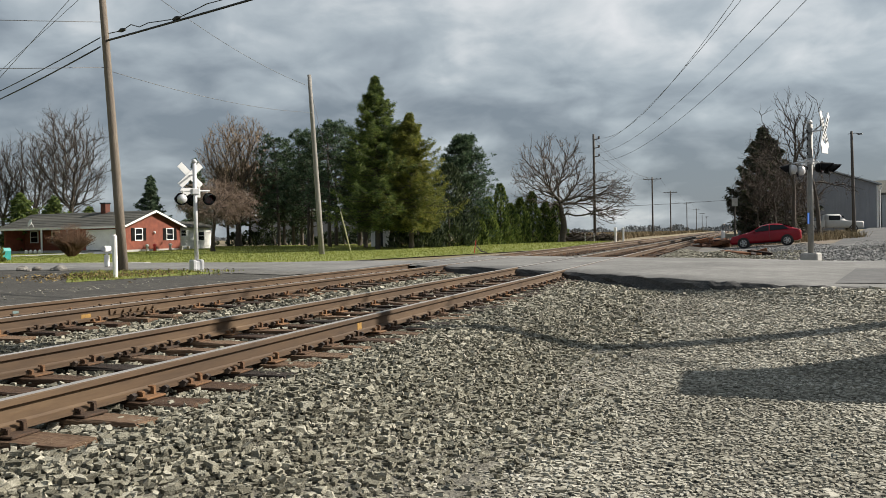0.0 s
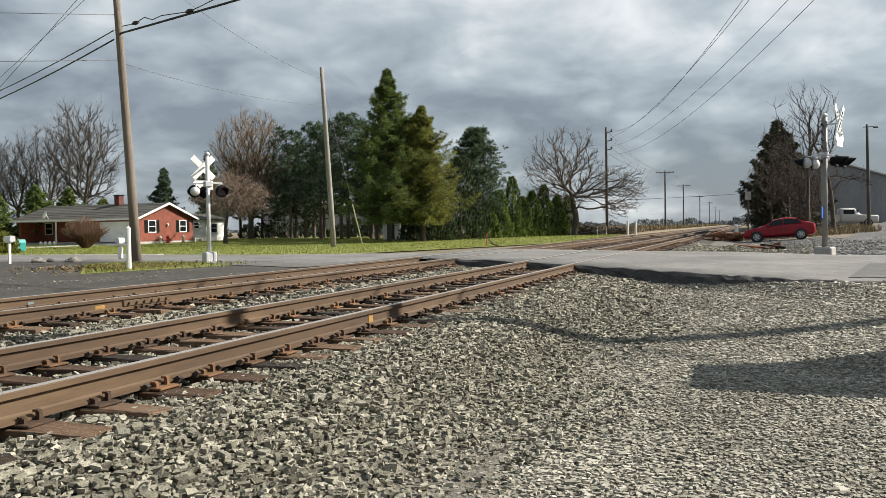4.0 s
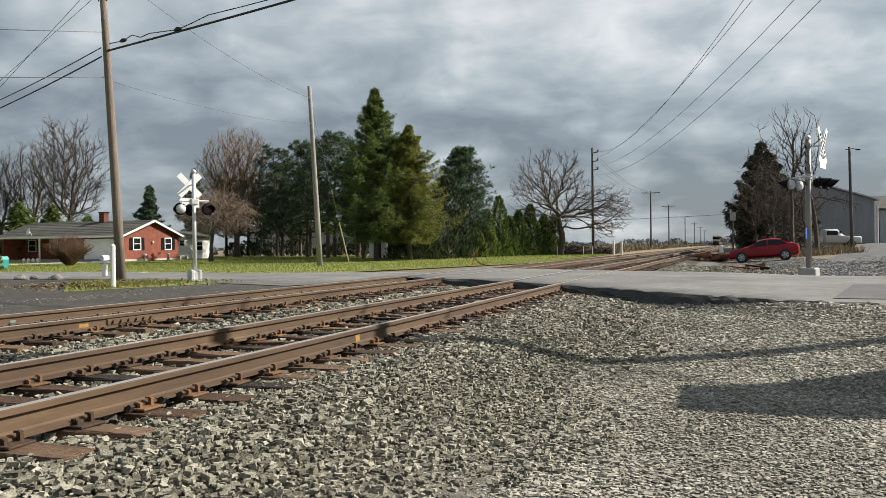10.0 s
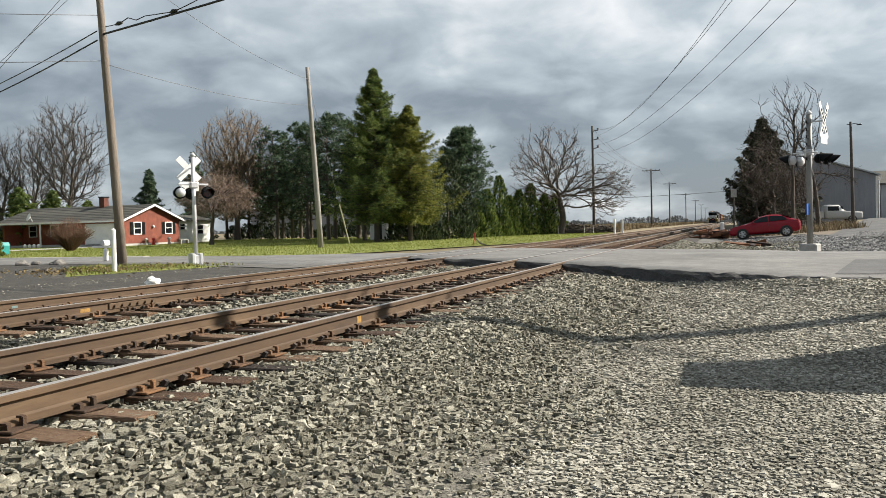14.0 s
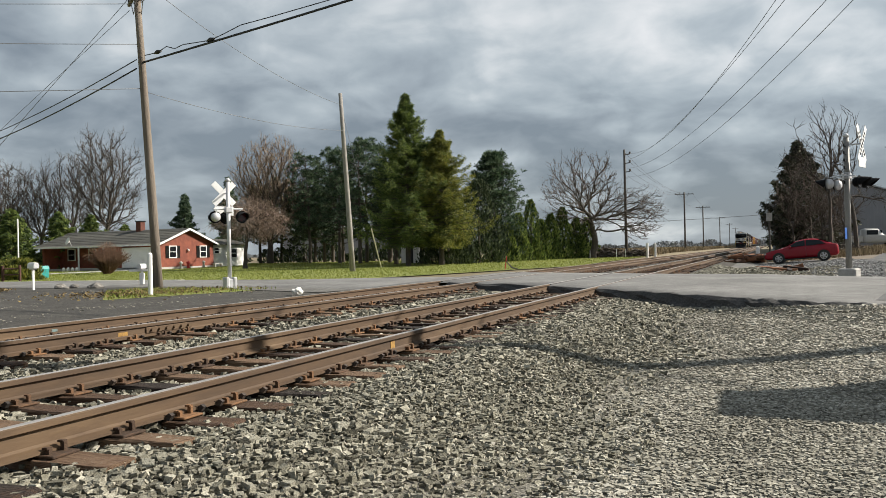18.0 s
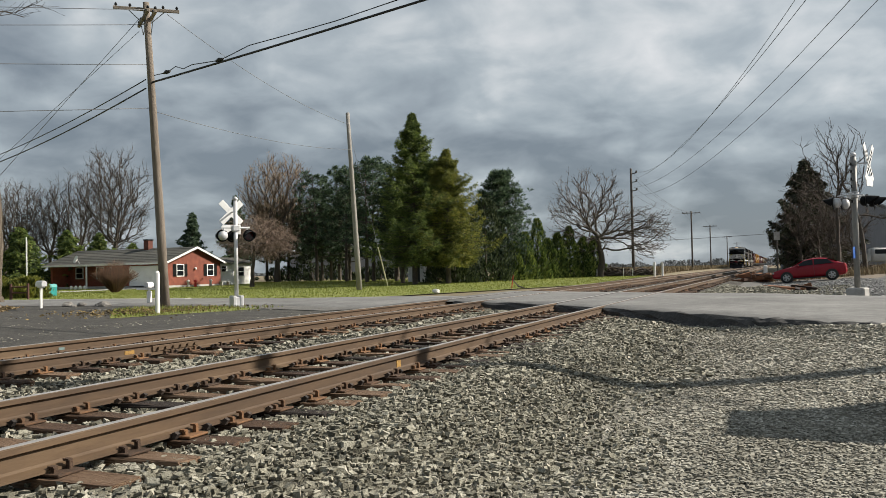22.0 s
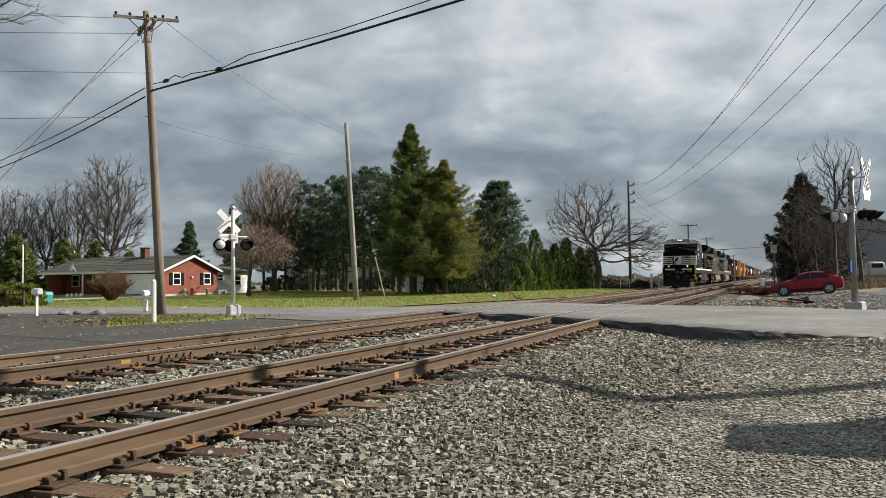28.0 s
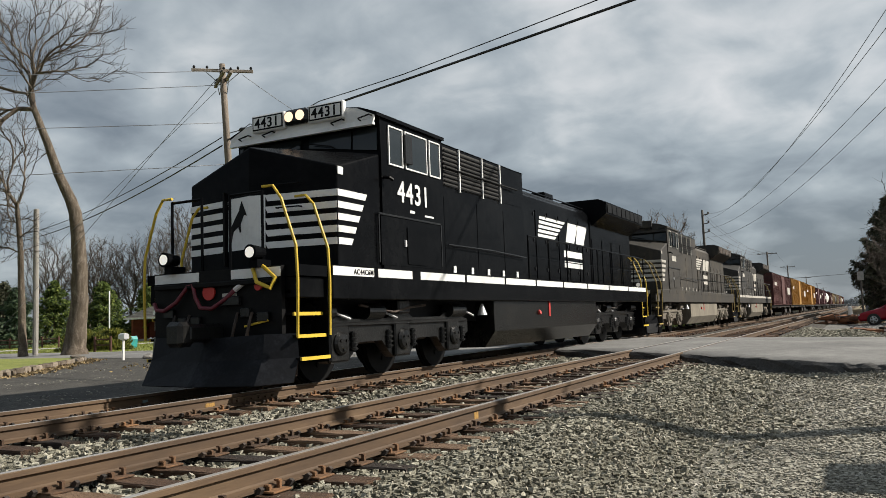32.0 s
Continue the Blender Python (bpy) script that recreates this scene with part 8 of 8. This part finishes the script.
        low = [(-1.45, 0.10, 0.12), (-1.08, 0.50, 0.10), (0, 0.66, 0.10), (1.08, 0.50, 0.10), (1.45, 0.10, 0.12)]
        high = [(-1.42, -0.05, 0.80), (-1.06, 0.24, 0.80), (0, 0.30, 0.76), (1.06, 0.24, 0.80), (1.42, -0.05, 0.80)]
        mid = [(u[0], (u[1] + v[1]) / 2 - 0.06, (u[2] + v[2]) / 2) for u, v in zip(low, high)]
        rows_ = [[pl.verts.new((u, yo + f * v, w)) for u, v, w in r] for r in (low, mid, high)]
        for ra, rb in zip(rows_, rows_[1:]):
            for k in range(4):
                pl.faces.new((ra[k], ra[k + 1], rb[k + 1], rb[k]))
        plow = part("snow_plow", pl, PLOWGREY, L, "dark angled snow plow")
        so = plow.modifiers.new("thick", "SOLIDIFY")
        so.thickness = 0.03
        for s in (-1, 1):
            part("end_stripe", bx(min(s * 0.32, s * 1.24), max(s * 0.32, s * 1.24), min(yo + f * 0.08, yo + f * 0.09), max(yo + f * 0.08, yo + f * 0.09), 1.62, 1.76), white, L, "white end stripe")
            sw = part("step_well", bx(min(s * 1.02, s * 1.06), max(s * 1.02, s * 1.06), min(yo + f * 0.02, yo - f * 0.72), max(yo + f * 0.02, yo - f * 0.72), 0.42, 1.7), body, L)
            part("step_side", bx(min(s * 1.02, s * 1.5), max(s * 1.02, s * 1.5), min(yo - f * 0.68, yo - f * 0.74), max(yo - f * 0.68, yo - f * 0.74), 0.36, 1.7), body, sw)
            for k in range(4):
                z = 0.42 + 0.32 * k
                part("step", bx(min(s * 1.04, s * (1.5 - 0.06 * k)), max(s * 1.04, s * (1.5 - 0.06 * k)), min(yo, yo - f * 0.68), max(yo, yo - f * 0.68), z, z + 0.035), body, sw)
                part("step_edge", bx(min(s * (1.5 - 0.06 * k), s * (1.53 - 0.06 * k)), max(s * (1.5 - 0.06 * k), s * (1.53 - 0.06 * k)), min(yo, yo - f * 0.68), max(yo, yo - f * 0.68), z - 0.01, z + 0.04), yel, sw, "yellow step edge")
            for dy, zt in ((-0.05, 2.95), (0.72, 2.90)):
                y = yo - f * dy
                part("corner_handrail", tube(nb(), [(s * 1.5, y, 0.75), (s * 1.52, y, 1.55), (s * 1.5, y, 2.05), (s * 1.25, y, 2.75), (s * 1.1, y, zt), (s * 0.9, y, zt)], 0.022, 8), yel, L, "yellow corner handrail")
            part("front_handrail", tube(nb(), [(s * 0.9, yo + f * 0.05, 2.9), (s * 0.9, yo + f * 0.05, 1.78)], 0.022, 6), body, L)
            part("front_handrail", tube(nb(), [(s * 0.28, yo + f * 0.05, 2.9), (s * 0.28, yo + f * 0.05, 1.78)], 0.022, 6), body, L)
            part("front_top_rail", tube(nb(), [(s * 0.28, yo + f * 0.05, 2.88), (s * 0.9, yo + f * 0.05, 2.88)], 0.022, 6), body, L)
            if f < 0:
                dl = part("ditch_light", tube(nb(), [(s * 0.85, yo - 0.02, 1.98), (s * 0.85, yo - 0.28, 1.98)], [0.09, 0.115], 16), body, L, "black ditch light")
                part("lamp_lens", tube(nb(), [(s * 0.85, yo - 0.28, 1.98), (s * 0.85, yo - 0.29, 1.98)], 0.08, 16), TAILPALE if dusty else mat_ditch, dl, "glowing lens")
                part("mount", bx(min(s * 0.78, s * 0.92), max(s * 0.78, s * 0.92), yo - 0.2, yo + 0.1, 1.76, 1.88), body, dl)
        # hoses
        if f < 0:
            pts = [(-1.22, yo - 0.12, 1.32), (-1.12, yo - 0.17, 1.22), (-0.95, yo - 0.18, 1.20), (-0.72, yo - 0.16, 1.32), (-0.50, yo - 0.13, 1.56), (-0.40, yo - 0.13, 1.58), (-0.33, yo - 0.15, 1.38), (-0.20, yo - 0.18, 1.22), (0.02, yo - 0.18, 1.20), (0.25, yo - 0.16, 1.32), (0.45, yo - 0.13, 1.48)]
            part("brake_hose", tube(nb(), pts, 0.032, 8), REDHOSE, L, "looped red hose", True)
            part("hose_coupling", tube(nb(), [(0.43, yo - 0.13, 1.46), (0.58, yo - 0.11, 1.56)], 0.042, 8), ALU, L, "silver hose coupling")
            for xx, zz, w_ in ((-0.9, 1.15, 0.10), (-0.62, 1.02, 0.08), (0.35, 1.3, 0.16), (0.62, 1.12, 0.08), (0.95, 1.05, 0.10), (-0.35, 1.02, 0.09)):
                part("valve_box", bx(xx - w_, xx + w_, yo - 0.16, yo - 0.08, zz - 0.07, zz + 0.07, bev=0.015), TRUCKGREY, L)
            for xx in (-0.8, -0.5, 0.45, 0.72):
                part("air_hose", tube(nb(), [(xx, yo - 0.1, 1.12), (xx + 0.03, yo - 0.2, 0.95), (xx - 0.02, yo - 0.22, 0.72), (xx - 0.06, yo - 0.16, 0.60)], 0.024, 6), DARKIRON, L, "black air hose")
            part("label_plate", bx(0.15, 0.42, yo - 0.095, yo - 0.085, 1.36, 1.42), LOCOWHITEDUST, L)
            part("anticlimber", bx(-1.2, 1.2, yo - 0.16, yo - 0.08, 1.52, 1.6, bev=0.015), BLACKPAINT, L)
            part("red_plate", tube(nb(), [(-0.1, yo - 0.09, 1.45), (-0.1, yo - 0.12, 1.45)], 0.12, 14), REDPAINT, L, "round red plate")
            part("red_plate", tube(nb(), [(0.85, yo - 0.09, 1.5), (0.85, yo - 0.12, 1.5)], 0.07, 12), REDPAINT, L)
            part("lever", tube(nb(), [(0.6, yo - 0.12, 0.92), (1.05, yo - 0.14, 1.0)], 0.018, 6), yel, L, "yellow uncoupling lever")
            part("jumper_cable", tube(nb(), [(0.75, yo - 0.1, 1.75), (0.9, yo - 0.2, 1.55), (1.15, yo - 0.2, 1.45), (1.2, yo - 0.15, 1.6), (0.95, yo - 0.12, 1.78)], 0.03, 8), yel, L, "yellow jumper cable")
    return L


mat_tank2 = mat("tank_dust", ((0.08, 0.07, 0.052), (0.16, 0.14, 0.108), (0.25, 0.225, 0.18)), 0.8, 0.8, stretch=(1, 1, 0.4))
mat_ditch = mat("ditch_glow", ((0.55, 0.5, 0.42), (0.75, 0.7, 0.6), (0.9, 0.86, 0.78)), 22, 0.2, emit=0.45)


def bogie(parent, y, mt):
    fr = part("bogie", bx(-0.95, 0.95, y - 0.25, y + 0.25, 0.5, 0.8, bev=0.04), mt, parent, "freight car truck")
    for s in (-1, 1):
        part("side_frame", prism(nb(), ((y - 1.2, 0.42), (y - 1.2, 0.62), (y - 0.5, 0.82), (y + 0.5, 0.82), (y + 1.2, 0.62), (y + 1.2, 0.42), (y + 0.4, 0.28), (y - 0.4, 0.28)), "x", s * 0.98 - 0.06, s * 0.98 + 0.06), mt, fr)
    for d in (-0.88, 0.88):
        w = part("wheelset", tube(tube(tube(nb(), [(-0.95, 0, 0), (0.95, 0, 0)], 0.08, 8), [(0.68, 0, 0), (0.8, 0, 0)], 0.46, 20), [(-0.8, 0, 0), (-0.68, 0, 0)], 0.46, 20), DARKIRON, fr)
        w.matrix_basis = pose(0, y + d, 0.46)


def railcar_base(label, L, cat="railcar"):
    c = thing("freight_car", label, cat, pose(0, 0, 0), "freight cars of the train")
    part("underframe", bx(-1.3, 1.3, 0.4, L - 0.4, 0.9, 1.15), CARBLACK, c)
    for y in (2.2, L - 2.2):
        bogie(c, y, CARBLACK)
    for y0, y1 in ((-0.45, 0.5), (L - 0.5, L + 0.45)):
        part("coupler", bx(-0.15, 0.15, y0, y1, 0.72, 1.0, bev=0.04), DARKIRON, c)
    return c


def boxcar(label, L, top, mt, doors=1):
    c = railcar_base(label, L)
    b = part("body", bx(-1.5, 1.5, 0.3, L - 0.3, 1.1, top - 0.12, bev=0.03), mt, c, "ribbed car side")
    part("roof", prism(nb(), ((-1.52, top - 0.14), (1.52, top - 0.14), (1.2, top), (-1.2, top)), "y", 0.25, L - 0.25), CARBLACK, c)
    for s in (-1, 1):
        n = int(L / 1.0)
        for k in range(n + 1):
            y = 0.36 + (L - 0.72) * k / n
            part("rib", bx(min(s * 1.5, s * 1.55), max(s * 1.5, s * 1.55), y - 0.05, y + 0.05, 1.15, top - 0.15), mt, b)
        dw = 3.0
        part("door", bx(min(s * 1.5, s * 1.57), max(s * 1.5, s * 1.57), L / 2 - dw / 2, L / 2 + dw / 2, 1.2, top - 0.25), mt, b, "sliding car door")
        for z in (1.9, 2.6, 3.3):
            part("door_rib", bx(min(s * 1.57, s * 1.59), max(s * 1.57, s * 1.59), L / 2 - dw / 2, L / 2 + dw / 2, z, z + 0.08), mt, b)
        part("lettering_bar", bx(min(s * 1.551, s * 1.556), max(s * 1.551, s * 1.556), 1.6, 3.8, 2.9, 3.2), LOCOWHITEDUST, b)
        part("lettering_bar", bx(min(s * 1.551, s * 1.556), max(s * 1.551, s * 1.556), L - 5.2, L - 2.0, 2.2, 2.9), LOCOWHITEDUST, b)
    for k in range(8):
        part("end_rung", bx(0.9, 1.4, 0.24, 0.28, 1.3 + 0.33 * k, 1.33 + 0.33 * k), DARKIRON, c)
    return c


def tankcar(label, L, mt):
    c = railcar_base(label, L)
    part("tank", tube(nb(), [(0, 0.7, 2.6), (0, 0.9, 2.6), (0, 1.3, 2.6), (0, L - 1.3, 2.6), (0, L - 0.9, 2.6), (0, L - 0.7, 2.6)], [0.6, 1.1, 1.45, 1.45, 1.1, 0.6], 28), mt, c, "long cylindrical tank", True)
    part("dome", tube(nb(), [(0, L / 2, 3.95), (0, L / 2, 4.35)], 0.5, 16), mt, c)
    part("walkway", bx(-0.6, 0.6, L / 2 - 1.6, L / 2 + 1.6, 4.0, 4.06), DARKIRON, c)
    return c


def hopper(label, L, mt):
    c = railcar_base(label, L)
    part("body", prism(nb(), ((0.4, 2.6), (1.8, 1.2), (L - 1.8, 1.2), (L - 0.4, 2.6), (L - 0.4, 4.0), (0.4, 4.0)), "x", -1.5, 1.5), mt, c, "sloped hopper body")
    for s in (-1, 1):
        for k in range(14):
            y = 1.9 + (L - 3.8) * k / 13
            part("rib", bx(min(s * 1.5, s * 1.58), max(s * 1.5, s * 1.58), y - 0.05, y + 0.05, 1.25, 3.95), mt, c)
    part("roof", prism(nb(), ((-1.5, 3.98), (1.5, 3.98), (0.8, 4.25), (-0.8, 4.25)), "y", 0.5, L - 0.5), mt, c)
    return c


TRAIN = []          # (thing, offset behind the leading nose)
WHEELS = []
TRAIN.append((locomotive("clean black locomotive with white stripes and yellow handrails", 0, WHEELS), 0.0))
second = locomotive("locomotive caked in tan dust with faded white stripes", 2, WHEELS)
TRAIN.append((second, 22.3))
third = locomotive("dusty black locomotive with faded white stripes", 1, WHEELS)
TRAIN.append((third, 44.6))
CARS = (("b", "dark red boxcar with chalky white marks", 20.0, 4.15, BOXRED), ("b", "faded yellow high boxcar with ribbed sides", 25.0, 4.25, BOXYELLOW), ("b", "faded yellow high boxcar with ribbed sides", 22.5, 4.2, BOXYELLOW), ("b", "dull maroon boxcar with ribbed sides", 20.5, 4.1, BOXMAROON), ("b", "dull maroon boxcar with ribbed sides", 20.5, 4.1, BOXMAROON), ("t", "white railway tank car with a small dome", 17.5, 4.1, TANKWHITE), ("b", "dark red boxcar with chalky white marks", 17.5, 4.1, BOXRED), ("h", "tan covered hopper car with ribbed sides", 18.5, 4.1, HOPPERTAN), ("t", "black tank car with a small dome", 17.5, 4.1, CARBLACK), ("h", "tan covered hopper car with ribbed sides", 18.5, 4.1, HOPPERTAN), ("b", "dull maroon boxcar with ribbed sides", 18.0, 4.1, BOXMAROON), ("h", "tan covered hopper car with ribbed sides", 18.5, 4.1, HOPPERTAN), ("t", "white railway tank car with a small dome", 17.5, 4.1, TANKWHITE), ("b", "dark red boxcar with chalky white marks", 17.5, 4.1, BOXRED))
made_cars = {}
off = 66.3
for kind_, label_, len_, top_, mt_ in CARS:
    key_ = (kind_, label_, len_)
    if key_ in made_cars:
        car = copy_thing(made_cars[key_], pose(0, 0, 0))
    else:
        car = {"b": lambda: boxcar(label_, len_, top_, mt_), "t": lambda: tankcar(label_, len_, mt_), "h": lambda: hopper(label_, len_, mt_)}[kind_]()
        made_cars[key_] = car
    TRAIN.append((car, off))
    off += len_ + 0.95

# ---- the blown bag ----
bm = nb()
bmesh.ops.create_icosphere(bm, subdivisions=3, radius=0.15)
for v in bm.verts:
    n_ = noise.noise(v.co * 10) * 0.16 + noise.noise(v.co * 24) * 0.06
    v.co = Vector((v.co.x * 1.5, v.co.y * 0.9, v.co.z * 0.8)) * (1 + n_ * 2.6)
    v.co.z = max(v.co.z, -0.09)
bag = tagged(part("plastic_bag", bm, BAGWHITE), "crumpled white plastic bag blowing along the street", "bag")

# ---- what moves ----
SPEED, NOSE_END = 17.55, 10.04      # metres a second; where the leading nose stands at the end
BAG = ((0, -16, 2, -20), (9.5, -16, 2, -20), (10.0, -14.6, 8.6, 30), (10.5, -13.3, 10.9, 80), (11.0, -12.6, 11.4, 130), (11.5, -12.4, 12.2, 190), (12.0, -13.0, 13.3, 240), (12.5, -12.9, 14.2, 270), (13.0, -12.3, 14.2, 300), (14.0, -12.0, 14.2, 290), (15.5, -12.2, 15.5, 340), (17.0, -12.4, 17.0, 400), (18.0, -13.0, 20.2, 460), (19.0, -15.2, 26.3, 530), (20.0, -16.7, 31.0, 590), (21.0, -17.6, 35.8, 640), (22.0, -16.6, 38.4, 700), (23.0, -15.2, 40.0, 740), (25.0, -15.4, 42.4, 800), (28.0, -18.0, 52.0, 860), (32, -18.2, 52.5, 880))


def motions():
    times = [0, 0.1] + [float(k) for k in range(1, 32)] + [31.5, 31.9, 32.0]
    for unit, off in TRAIN:
        walk(unit, [(t, pose(FAR_C, NOSE_END + SPEED * (32 - t) + off, 0)) for t in times])
    spin = [0.0, 26.0] + [27.0 + k / 30 for k in range(151)]
    for w in WHEELS:
        y, r = w.matrix_basis.translation.y, 0.53
        rows = []
        for t in spin:
            turn = math.degrees(SPEED * (t - 27.0) / r) if t >= 27 else 0.0
            rows.append((t, pose(0, y, r, turn % 360, 0, 0)))
        walk(w, rows)
    walk(bag, [(t, pose(x, y, float(gz(x, y)) + 0.11, 0, 0, a)) for t, x, y, a in BAG])


motions()
